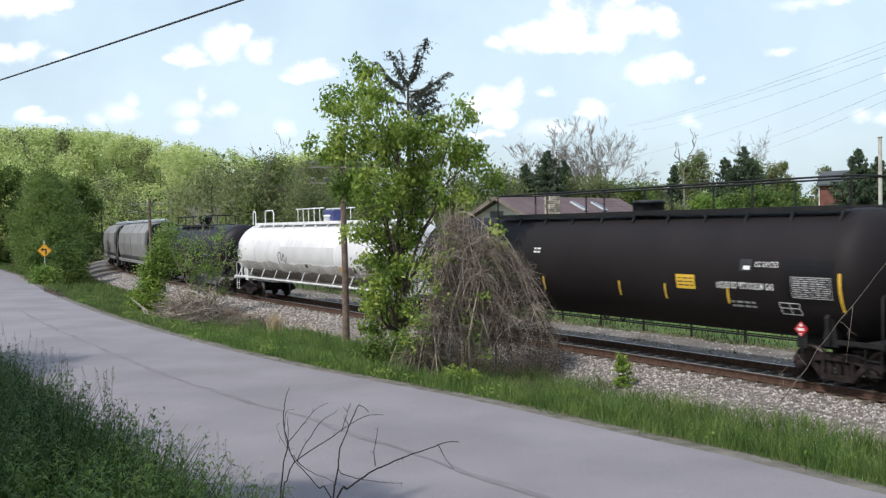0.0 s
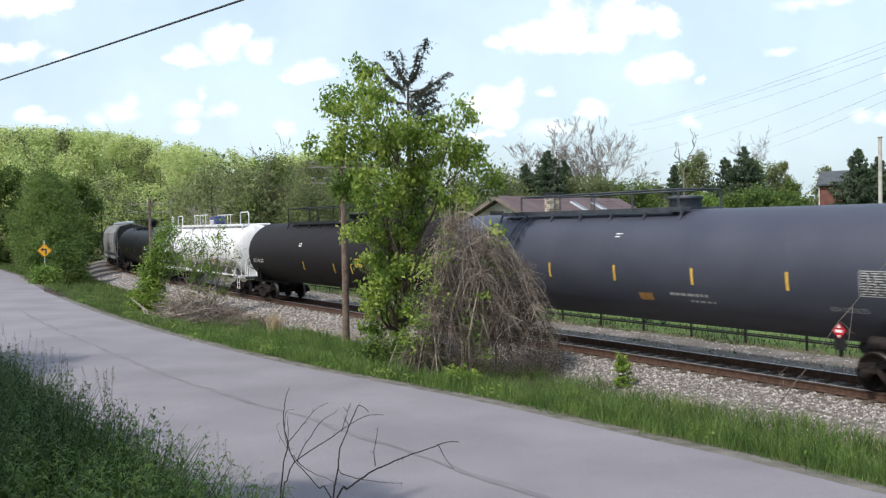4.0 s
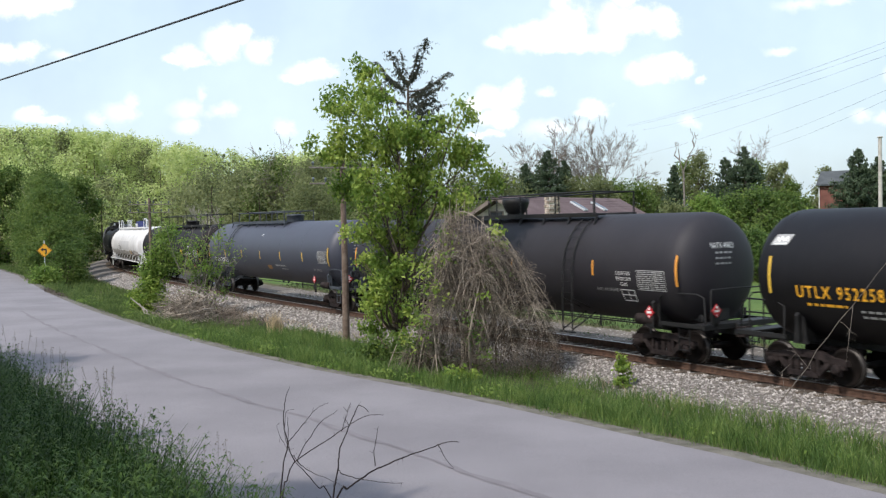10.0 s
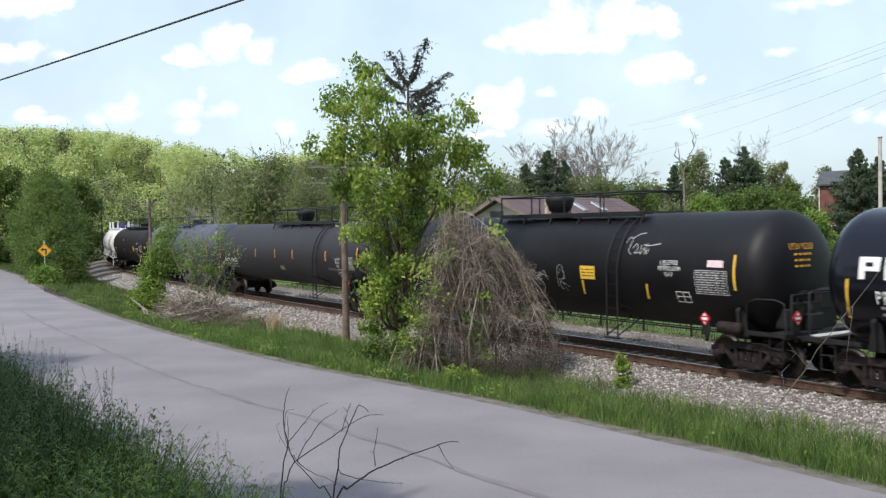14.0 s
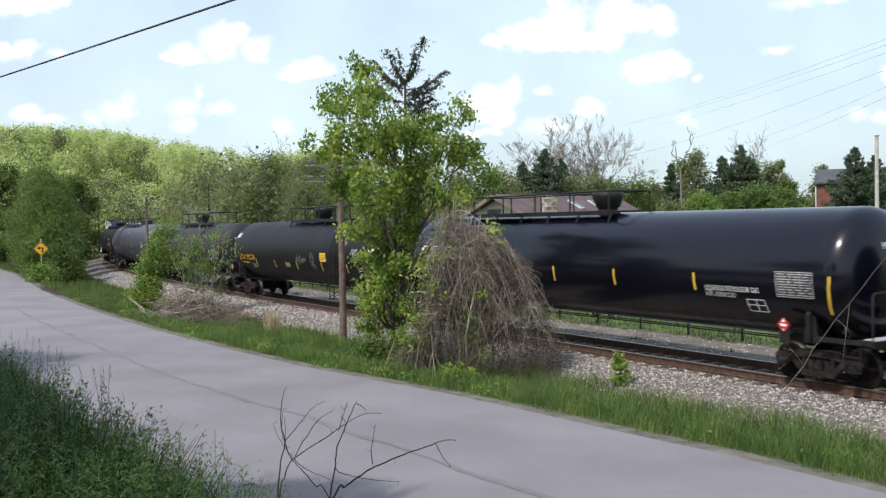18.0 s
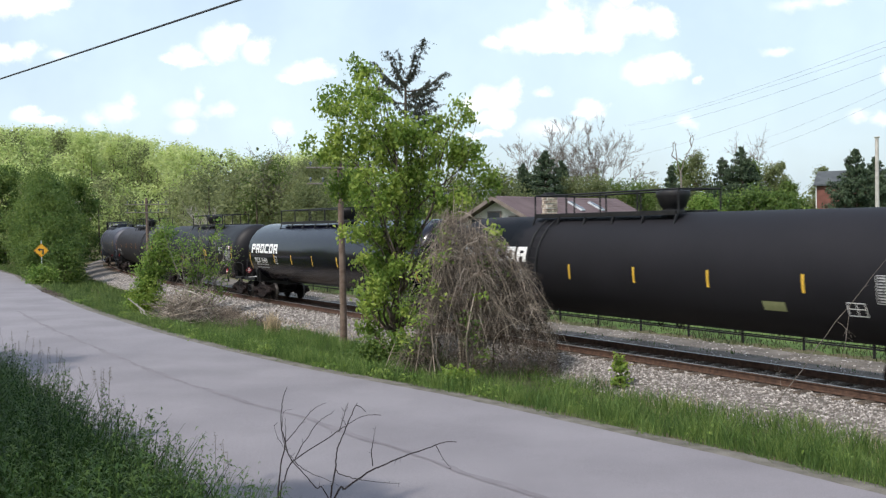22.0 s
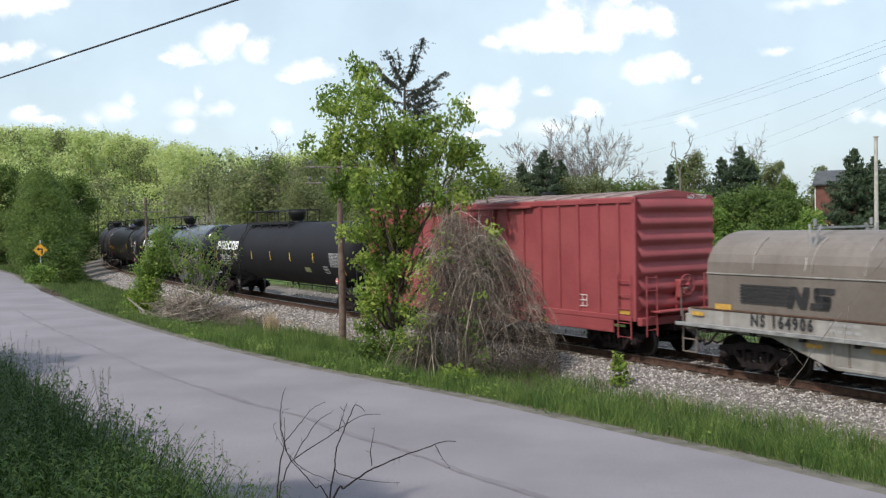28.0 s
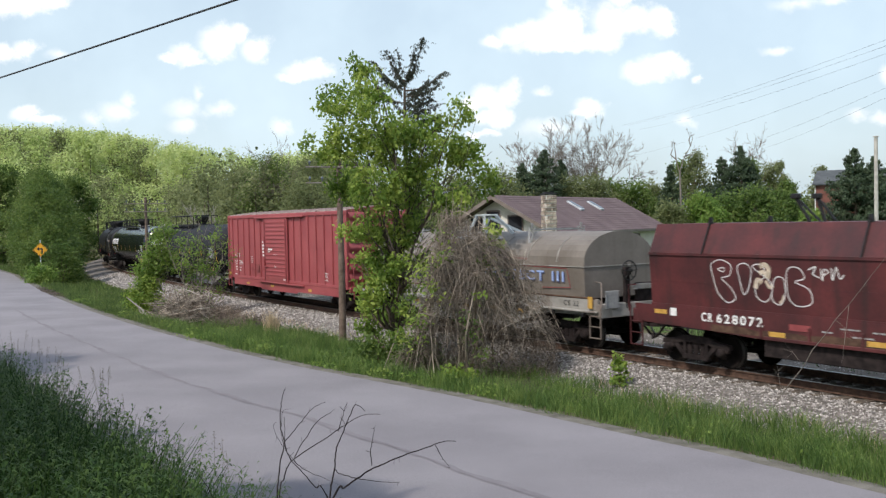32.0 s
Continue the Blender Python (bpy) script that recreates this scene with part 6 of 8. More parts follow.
    for x, z in ((5.8, 1.36), (2.16, 1.08), (-.31, 1.1), (-2.8, 1.1)):
        mark_patch(car, "reflector", x, z, .44, .11, M["faded_yellow"], side, "yellow reflective patch")
    mark_patch(car, "white_plate", 5.35, 1.38, .22, .2, W, side, "small white plate")
    for x, z, w in ((.85, 1.25, .26), (.3, 1.35, .45), (-.4, 1.33, .36), (.0, 1.2, .5)):
        mark_bars(car, "small_print", x, z, w, 1, .1, .035, M["grey_paint"], side, seed=7)
    # shade under the hood's overhang painted as a dark band, with dirt
    grime(car, side, 4.1, -4.1, 1.0, 1.16, .03, M["rust_shade_dark"], 64, .001, "foot of the sill, darkened for its shade and dirt")
    mark_patch(car, "red_patch", 1.55, 1.28, .55, .14, M["red_shade"], side)
    return car


build_train()


# ---------------------------------------------------------------- plants
def unit(v):
    return v / np.maximum(np.linalg.norm(v, axis=-1, keepdims=True), 1e-9)


def leaf_quads(rng, centres, size, droop=0.0, stretch=1.7, face=1.25):
    """Pointed leaves round the given centres, turned at random, most of them facing the light from above."""
    n = len(centres)
    up = unit(rng.normal(size=(n, 3)) + np.array([-.25, -.35, 1.0]) * face)
    a = unit(np.cross(up, rng.normal(size=(n, 3))) + np.array([0, 0, -droop]))
    b = unit(np.cross(up, a))
    k = size * rng.uniform(.65, 1.35, (n, 1))
    L, W = a * k * stretch / 2, b * k / 2
    nrm = np.cross(a, b) * k * .12
    return np.stack([centres - L, centres - W * .9 - L * .1 + nrm, centres + L, centres + W * .9 - L * .1 + nrm], 1)


def crown_points(rng, lobes, clusters, per, spread):
    """Points in clusters, most of them near the outside of the lobes (x, y, z, radius)."""
    out = []
    for x, y, z, r in lobes:
        k = max(3, int(clusters * r * r))
        d = unit(rng.normal(size=(k, 3)))
        rad = r * rng.uniform(.35, 1.12, (k, 1))
        c = np.array([x, y, z]) + d * rad * np.array([1, 1, .9])
        m = (rng.uniform(.3, 1.5, k) * per).astype(int)
        c = np.repeat(c, m, 0)
        out.append(c + rng.normal(size=c.shape) * spread)
    return np.concatenate(out)


def limb(shape, rng, a, b, r0, r1, bend=.12, n=5, k=6):
    """A bent, tapered branch."""
    a, b = np.array(a, float), np.array(b, float)
    L = np.linalg.norm(b - a)
    pts, rs = [], []
    off = rng.normal(size=3) * bend * L
    off2 = rng.normal(size=3) * bend * L * .4
    for i in range(k):
        t = i / (k - 1)
        pts.append(a + (b - a) * t + off * math.sin(math.pi * t) + off2 * math.sin(2 * math.pi * t))
        rs.append(r0 + (r1 - r0) * t)
    shape.tube(pts, rs, n, False)
    return pts


def leafy_tree(name, label, base, lobes, leaf, size, clusters, per, spread, trunk_r, seed, material, bark=None, category="tree", group="", fork=.35, droop=.3, twigs=2):
    """A tree or bush: a tapered trunk that forks to each lobe of the crown, twigs, and leaves in clusters. Lobes are relative to the base."""
    rng = np.random.default_rng(seed)
    top = thing(name, label, category, group, at=pose(*base))
    wood = Shape()
    hi = max(z for _, _, z, _ in lobes)
    mid = np.mean([[x, y] for x, y, _, _ in lobes], 0)
    stem = limb(wood, rng, (0, 0, -.25), (mid[0] * .8, mid[1] * .8, hi * .82), trunk_r, trunk_r * .22, .03, 8, 8)
    for x, y, z, r in lobes:
        j = min(len(stem) - 1, max(0, int(fork * z / hi * (len(stem) - 1) + .5)))
        e = limb(wood, rng, stem[j], (x, y, z), trunk_r * (.5 - .3 * j / len(stem)), trunk_r * .09, .10, 5, 6)
        for _ in range(twigs):
            q = e[rng.integers(2, 6)]
            limb(wood, rng, q, np.array((x, y, z)) + unit(rng.normal(size=3)) * r * 1.05, trunk_r * .10, .006, .10, 4, 4)
    part("trunk", wood, bark or M["bark"], top, "", fix=False)
    pts = crown_points(rng, lobes, clusters, per, spread)
    tagged(quads("crown", leaf_quads(rng, pts, size, droop), material, top), leaf, kind="stuff")
    return top


def branching(shape, rng, a, d, length, r, depth, spread=.55, n=4):
    """A bare branch that forks again and again."""
    a, d = np.array(a, float), unit(np.array(d, float))
    b = a + d * length
    pts = limb(shape, rng, a, b, max(r, .014), max(r * .65, .011), .06, n, 4)
    if depth == 0:
        return
    for i in range(2 + (rng.random() < .6)):
        q = pts[rng.integers(1, 4)]
        nd = unit(d + rng.normal(size=3) * spread + np.array([0, 0, .12]))
        branching(shape, rng, q, nd, length * rng.uniform(.55, .82), r * .64, depth - 1, spread, max(3, n - 1))


def bare_tree(base, h, r, seed, label, lean=(0, 0), depth=6, pale=False, spread=.5):
    rng = np.random.default_rng(seed)
    top = thing("bare_tree", label, "tree", "bare trees", at=pose(*base))
    sh = Shape()
    pts = limb(sh, rng, (0, 0, -.3), (lean[0] * h * .45, lean[1] * h * .45, h * .45), r, r * .7, .03, 6, 6)
    for k in range(9):
        branching(sh, rng, pts[-1 - k // 3], (rng.normal() * .5 + lean[0], rng.normal() * .5, 1.0), h * .20, r * .29, depth - 1, spread, 4)
    part("trunk", sh, M["pale_bark"] if pale else M["grey_twig"], top, "", fix=False)
    return top


def conifer(name, label, base, h, w, seed, material, whorls=22, gap=0.0, reach=0.0, sweep=0.0):
    """A conifer: a straight trunk and whorls of drooping boughs with hanging needles."""
    rng = np.random.default_rng(seed)
    top = thing(name, label, "tree", "conifers", at=pose(*base))
    wood = Shape()
    wood.tube([(0, 0, -.3), (.02 * h, 0, h * .5), (0, 0, h)], [.022 * h, .014 * h, .01], 7, False)
    pts, dirs = [], []
    for i in range(whorls):
        t = (i + .5) / whorls
        z = h * (.08 + .90 * t) + rng.uniform(-.3, .3) * (1 - t)
        L = w * .5 * (1 - t) ** .85 * rng.uniform(.55, 1.25) + .16 + reach * rng.uniform(.4, 1) * min(1, (1 - t) * 6)
        for k in range(6):
            if rng.random() < gap:
                continue
            a = rng.uniform(0, 2 * math.pi)
            lift = rng.uniform(-.1, .35) + .5 * max(0, t - .7) + sweep
            p0 = np.array([0, 0, z])
            p1 = np.array([math.cos(a) * L * .6, math.sin(a) * L * .6, z + lift * L * .35 - .06 * L])
            p2 = np.array([math.cos(a) * L, math.sin(a) * L, z + lift * L * .7])
            wood.tube([p0, p1, p2], [.012 * L + .012, .008 * L + .008, .004], 4, False)
            m = int(70 * L + 12)
            u = rng.uniform(.12, 1.05, (m, 1))
            q = (1 - u) ** 2 * p0 + 2 * u * (1 - u) * p1 + u * u * p2
            pts.append(q + rng.normal(size=(m, 3)) * np.array([.07, .07, .08]) * (.5 + L * .4))
    part("trunk", wood, M["bark"], top, "", fix=False)
    pts = np.concatenate(pts)
    tagged(quads("needles", leaf_quads(rng, pts, .085, 1.2, 2.4), material, top), "drooping dark needles", kind="stuff")
    return top


def ball_lobes(h, w, seed, n=9, low=.25):
    """Lobes for an ordinary rounded crown."""
    rng = np.random.default_rng(seed)
    out = []
    for i in range(n):
        t = low + (1 - low) * (i + .5) / n
        wide = w * .5 * math.sin(math.pi * min(1, .22 + .72 * (t - low) / (1 - low))) * .72
        a = i * 2.4 + rng.uniform(-.5, .5)
        r = w * rng.uniform(.17, .27)
        out.append((math.cos(a) * wide, math.sin(a) * wide, t * h - r * .6, r))
    out.append((0, 0, h - w * .2, w * .2))
    return out


def gz(x, y):
    return float(ground_z([x], [y])[0])


# the maple-like tree and the heap of dead vines beside the telegraph pole
HERO = [(-2.4, 8.55, .55), (-3.15, 7.6, .75), (-2.2, 7.4, .85), (-3.2, 6.3, .75), (-2.2, 6.2, .95), (-1.2, 6.6, .7), (-1.0, 6.0, .95), (-2.9, 5.1, .65),
        (-1.9, 4.8, .9), (-.6, 5.0, .95), (.3, 6.1, .75), (.75, 7.0, .5), (.95, 5.7, .75), (1.4, 5.0, .5), (.3, 4.5, .6), (-1.9, 3.6, .65), (-1.7, 2.7, .52),
        (-2.0, 1.8, .5), (-1.0, 3.4, .55), (-1.8, .9, .42), (-.1, 6.5, .5), (-.5, 2.6, .45), (-2.5, 2.6, .36), (-2.4, 3.6, .5), (-1.3, 1.9, .4),
        (-2.3, 1.2, .36), (-1.1, 1.1, .34), (-.9, 4.1, .5), (-2.1, .2, .36), (-1.4, .2, .34), (-1.75, 2.25, .45), (-1.5, 3.1, .5), (-2.0, 1.4, .42), (-1.5, .7, .4), (-2.4, .5, .36), (-1.2, 2.5, .4)]
hb = (-1.35, 28.7, gz(-1.35, 28.7))
leafy_tree("roadside_tree", "young leafy tree with bright green spring foliage beside the track", hb,
           [(x - hb[0], .9 * math.sin(i * 2.1), z - hb[2], r) for i, (x, z, r) in enumerate(HERO)],
           "bright green spring leaves", .084, 56, 36, .125, .12, 11, M["leaf_hero"], fork=.55, droop=.7, twigs=4)
leafy_tree("vine_shoot", "small leafy shoot climbing above the dead vines", (1.38, 25.6, gz(1.38, 25.6) + .2),
           [(0, 0, 3.9, .3), (.1, 0, 3.5, .28), (-.05, .1, 3.1, .22)], "bright green leaves", .11, 90, 10, .09, .03, 12, M["leaf_hero"], category="shrub")


def vine_heap():
    """A dome of dead vines: stems rise in the middle and arch down over one another on all sides."""
    rng = np.random.default_rng(21)
    bx, by = .75, 25.6
    bz = gz(bx, by)
    top = thing("dead_vine_heap", "tall tangled heap of dry brown hanging vines beside the leafy tree", "vine heap", at=pose(bx, by, bz))
    px = np.array([-2.5, -2.0, -1.5, -1.2, -.9, -.55, -.3, .1, .6, 1.05, 1.6, 1.95, 2.4, 2.6])
    pz = np.array([.15, .5, 1.2, 2.2, 3.6, 4.6, 4.55, 4.2, 3.95, 3.65, 3.1, 2.4, .9, .2])

    def crest(x):
        return float(np.interp(x, px, pz))
    core = Shape()
    for k in range(11):
        a = rng.uniform(-.9, .5)
        limb(core, rng, (a * .4 - .2, rng.uniform(-.3, .3), -.2), (a, rng.uniform(-.4, .2), crest(a) + rng.uniform(-.3, .3)), .045, .012, .08, 6, 7)
    for x0, x1, z1 in ((-1.9, -1.2, 1.9), (-1.5, -1.05, 2.3), (-2.3, -1.75, 1.1), (-1.2, -.8, 1.6), (-.9, -1.05, 1.5), (-2.5, -1.9, 1.5)):
        limb(core, rng, (x0, -.9 + rng.uniform(-.2, .2), -.1), (x1, -.5, z1), .016, .009, .03, 5, 5)
    part("stem", core, M["dry_stem"], top, "bare pale grey-brown stems", fix=False)
    arcs, bold = Shape(), Shape()
    for k in range(64):
        x0 = rng.normal() * .95 + .1
        if abs(x0) > 2.1:
            continue
        c = np.array([x0, rng.normal() * .35 - .15, crest(x0) * rng.uniform(.3, 1.0) ** .6 - .05])
        out = np.array([np.sign(x0 + .1) * .35, -.25, .5])
        for j in range(rng.integers(14, 34)):
            d = unit(rng.normal(size=3) * np.array([1, .8, .6]) + out)
            L, g_ = rng.uniform(.3, 1.25), rng.uniform(.7, 2.2)
            curl, ph = rng.normal(size=3) * .05, rng.uniform(0, 6)
            q = []
            for i in range(8):
                t = i / 7 * L
                p_ = c + d * t * .75 + np.array([0, 0, -g_ * t * t * .55]) + curl * (math.sin(ph + t * 6) - math.sin(ph))
                q.append(np.array([p_[0], p_[1], max(p_[2], .04)]))
            th = rng.uniform(.0025, .006)
            (bold if j % 11 == 0 else arcs).tube(q, [th * (1.8 if j % 11 == 0 else 1) * (1 - .6 * i / 7) for i in range(8)], 3, False, False)
    for k in range(26):
        # upright ends that stand out of the crest, and long stems that hang down the front
        a = rng.uniform(-.75, .45)
        z0 = crest(a) - rng.uniform(.2, .6)
        lean = rng.normal() * .12
        bold.tube([(a, -.2, z0), (a + lean * .6, -.22, z0 + rng.uniform(.4, .6)), (a + lean, -.2, z0 + rng.uniform(.65, 1.0))], [.009, .007, .003], 4, False, False)
        if k % 2:
            continue
        a = rng.uniform(-1.0, 1.9)
        z0, dx = crest(a) * rng.uniform(.45, .95), rng.normal() * .5 + .2 * a
        wob, ph = rng.normal(size=3) * .05, rng.uniform(0, 6)
        L = z0 * rng.uniform(.35, .8)
        bold.tube([np.array([a + dx * t, -.55 - .25 * t, z0 - L * t]) + wob * math.sin(ph + 4 * t) for t in np.linspace(0, 1, 8)], [.010 - .005 * t for t in np.linspace(0, 1, 8)], 4, False, False)
    for k in range(34):
        x0 = rng.normal() * .45 - .1
        far = rng.uniform(.3, 2.0) if rng.random() < .7 else -rng.uniform(.2, 1.2)
        z0, z1 = crest(x0) * rng.uniform(.75, 1.03), max(.1, crest(min(2.4, x0 + far)) * rng.uniform(.3, .9))
        wob, ph = rng.normal(size=3) * .07, rng.uniform(0, 6)
        bold.tube([np.array([x0 + far * t, -.35 - .3 * t, z0 + .5 * abs(far) * t * (1 - t) - (z0 - z1) * t ** 1.6]) + wob * math.sin(ph + 5 * t) for t in np.linspace(0, 1, 12)],
                  [.011 - .007 * t for t in np.linspace(0, 1, 12)], 4, False, False)
    tagged(part("hanging_vines", arcs, M["dry_vine"], top, "dry brown vines hanging in mops", fix=False), kind="stuff")
    part("arched_stem", bold, M["dry_stem"], top, "paler thick vine stems", fix=False)
    fill = Shape()
    for k in range(15000):
        x = rng.normal() * 1.15 + .1
        if abs(x) > 2.4:
            continue
        z = crest(x + rng.normal() * .10) * rng.uniform(0, 1) ** .85
        c = np.array([x, rng.normal() * .42, z])
        slope = (crest(x + .1) - crest(x - .1)) / .2 * (.6 if rng.random() < .6 else 0)
        run = np.sign(x - .1) * rng.uniform(-.3, 1)
        d = unit(np.array([run, rng.normal() * .5, slope * run - .5 * rng.random()]) + rng.normal(size=3) * .6) * rng.uniform(.06, .26)
        k_ = rng.uniform(.0022, .005)
        fill.tube([c - d, c + rng.normal(size=3) * .03, c + d], [k_ * .8, k_, k_ * .5], 3, False, False)
    tagged(part("brushwood", fill, M["dry_brush"], top, "tangled fine brown twigs", fix=False), kind="stuff")
    n = 9000
    x = rng.uniform(-2.3, 2.45, n)
    z = np.interp(x, px, pz) * rng.uniform(0, 1, n) ** 1.1 * .97
    tagged(quads("dead_leaves", leaf_quads(rng, np.stack([x, rng.normal(0, .38, n), z], -1), .032, .8, 1.9, .4), M["dead_leaf"], top), "shrivelled brown leaves", kind="stuff")
    rng2 = np.random.default_rng(5)
    pts = crown_points(rng2, [(.0, -1.0, 1.75, .26), (.0, -1.05, 1.25, .32), (.25, -1.1, .85, .32), (.5, -1.1, .75, .22), (-1.7, -.3, .8, .45), (-1.45, -.3, 1.7, .35), (-1.1, -.4, 3.1, .28), (-.7, -.4, 4.1, .22), (.35, -.5, 3.2, .25), (.95, -.5, 2.9, .2), (-2.0, -.2, .4, .4), (-1.8, -.5, 1.3, .36), (-1.55, -.5, 2.3, .32)], 90, 9, .12)
    tagged(quads("green_growth", leaf_quads(rng2, pts, .06), M["leaf_deep"], top), "few green sprouts", kind="stuff")
    pts = crown_points(rng2, [(-1.15, -.85, 2.7, .34), (-.85, -.8, 3.4, .3), (-1.3, -.9, 1.9, .32), (-1.5, -.8, 3.1, .34), (-1.6, -.9, 1.2, .3), (-.55, -.75, 3.8, .2), (-.75, -.9, 2.3, .2), (.2, -.95, 2.4, .16)], 70, 9, .12)
    tagged(quads("climbing_leaves", leaf_quads(rng2, pts, .07), M["leaf_hero"], top), "bright green leaves climbing over the vines", kind="stuff")


vine_heap()


def ragged_spruce(x, y):
    """A half-bare spruce with a forked top and long ragged boughs that rise at their tips."""
    rng = np.random.default_rng(31)
    g = gz(x, y)
    top = thing("spruce", "thin dark half-bare spruce with ragged drooping boughs behind the track", "tree", "conifers", at=pose(x, y, g))
    wood, tufts = Shape(), []
    wood.tube([(0, 0, -.3), (.1, 0, 4), (-.05, 0, 8), (0, 0, 10.8 - g)], [.17, .13, .10, .05], 7, False)
    # start height, sideways reach, end height, depth reach, thickness
    boughs = [(10.7, .95, 12.85, .1, .05), (10.9, .55, 12.3, -.1, .04), (10.75, -.85, 12.25, -.1, .05), (10.6, -.55, 12.05, .2, .045), (11.2, -.35, 12.35, 0, .03), (10.5, -1.55, 11.8, .3, .035), (10.4, -1.2, 11.1, -.2, .035),
              (10.3, 1.95, 11.15, .2, .05), (10.0, 1.7, 10.55, -.2, .05), (10.15, 1.2, 10.8, .3, .04), (9.6, 1.3, 9.9, .5, .04), (9.7, -1.3, 10.4, -.4, .04), (9.3, 1.6, 9.6, .2, .04), (8.8, 1.8, 9.0, -.3, .04), (8.3, 1.6, 8.4, .3, .04)]
    for z in np.arange(1.5, 9.9, .17):
        a = rng.uniform(0, 2 * math.pi)
        L = rng.uniform(.9, 1.75) * (1.15 - .03 * z)
        boughs.append((z, math.cos(a) * L, z + rng.uniform(-.1, .55), math.sin(a) * L, .03))
    for z0, dx, z1, dy, r in boughs:
        n = 9
        p = [np.array([dx * t, dy * t, z0 - g + (z1 - z0) * t ** 1.5 - .12 * math.sin(math.pi * t) + rng.normal() * .02]) for t in np.linspace(0, 1, n)]
        wood.tube(p, [r * (1 - .8 * i / (n - 1)) for i in range(n)], 4, False)
        L = math.sqrt(dx * dx + dy * dy + (z1 - z0) ** 2)
        for _ in range(int((26 if r > .03 else 13) * L)):
            t = rng.uniform(.18, 1.02)
            i = min(n - 2, int(t * (n - 1)))
            c = p[i] + (p[i + 1] - p[i]) * (t * (n - 1) - i)
            hang = rng.uniform(.05, .46) * (1.2 - .5 * t)
            d = np.array([rng.normal() * .20, rng.normal() * .16, -hang + rng.uniform(0, .22)])
            m = int(16 + 34 * hang)
            u = rng.uniform(-.15, 1, (m, 1))
            tufts.append(c + d * u + rng.normal(size=(m, 3)) * .03)
    part("trunk", wood, M["bark"], top, "", fix=False)
    tagged(quads("needles", leaf_quads(rng, np.concatenate(tufts), .036, 1.6, 2.8), M["needle_dead"], top), "fine drooping dark needles", kind="stuff")


ragged_spruce(-1.55, 46.0)



def bush(base_xy, lobes, seed, material, label, size=.12, clusters=60, per=10, spread=.12, trunk=.05, category="bush"):
    b = (*base_xy, gz(*base_xy))
    return leafy_tree("bush", label, b, lobes, "", size, clusters, per, spread, trunk, seed, material, category=category, fork=.2, group="bushes")


bush((-14.7, 47.4), [(-.5, -.2, .6, .75), (-.1, 0, 1.5, .7), (.1, .1, 2.4, .65), (.3, 0, 3.3, .6), (.6, .1, 4.1, .5), (.9, .2, 2.9, .5), (-.4, 0, 2.2, .45)],
     41, M["leaf_bush"], "tall leafy green bush beside the railway", .085, 120, 24, .17, .05)
bush((-15.1, 46.6), [(0, 0, .4, .62), (.55, 0, .8, .6), (-.2, .2, .95, .5), (.4, .2, 1.5, .45)], 42, M["leaf_hero"], "low bright green bush at the grass edge", .08, 150, 22, .14, .04)
# half-bare shrub over the pile of cut branches
twiggy = thing("half_bare_shrub", "sparse brown twiggy shrub with few green leaves", "shrub", at=pose(-11.9, 45.6, gz(-11.9, 45.6)))
rngh = np.random.default_rng(47)
shrub_wood, shrub_tips = Shape(), []
for k in range(16):
    e = np.array([rngh.uniform(-1.7, 2.1), rngh.uniform(-.7, .7), rngh.uniform(2.0, 4.7)])
    stem_ = limb(shrub_wood, rngh, (rngh.normal() * .3, rngh.normal() * .3, -.2), e, .035, .008, .08, 5, 7)
    for j in range(16):
        q = stem_[rngh.integers(2, 7)]
        f = q + unit(rngh.normal(size=3) + np.array([0, 0, .5])) * rngh.uniform(.25, .8)
        limb(shrub_wood, rngh, q, f, .009, .004, .1, 3, 4)
        if rngh.random() < .55:
            shrub_tips.append(f + rngh.normal(size=(rngh.integers(6, 26), 3)) * .12)
part("stem", shrub_wood, M["grey_twig"], twiggy, "bare brown twigs", fix=False)
tagged(quads("leaves", leaf_quads(rngh, np.concatenate(shrub_tips), .08, .3), M["leaf_bush"], twiggy), "scattered green leaves", kind="stuff")
bush((.35, 23.6), [(0, 0, .3, .38), (.35, 0, .22, .3), (-.3, .05, .2, .28)], 43, M["leaf_hero"], "low bright green clump in the verge grass", .07, 240, 12, .07, .02)
bush((-1.9, 27.6), [(0, 0, .6, .5), (-.5, 0, .35, .4), (.5, .1, .5, .45)], 44, M["leaf_deep"], "dark green undergrowth at the tree's foot", .08, 130, 14, .14, .03)
bush((4.45, 23.3), [(0, 0, .35, .2), (.03, 0, .62, .2), (-.03, 0, .85, .16)], 45, M["leaf_hero"], "small leafy sapling in the ballast edge", .07, 420, 9, .06, .012, "sapling")
bush((-.55, 26.4), [(0, 0, .35, .35), (.3, 0, .55, .35), (-.35, .1, .5, .4), (.1, 0, .9, .3)], 46, M["leaf_deep"], "dark green undergrowth before the dead vines", .06, 200, 12, .12, .02)
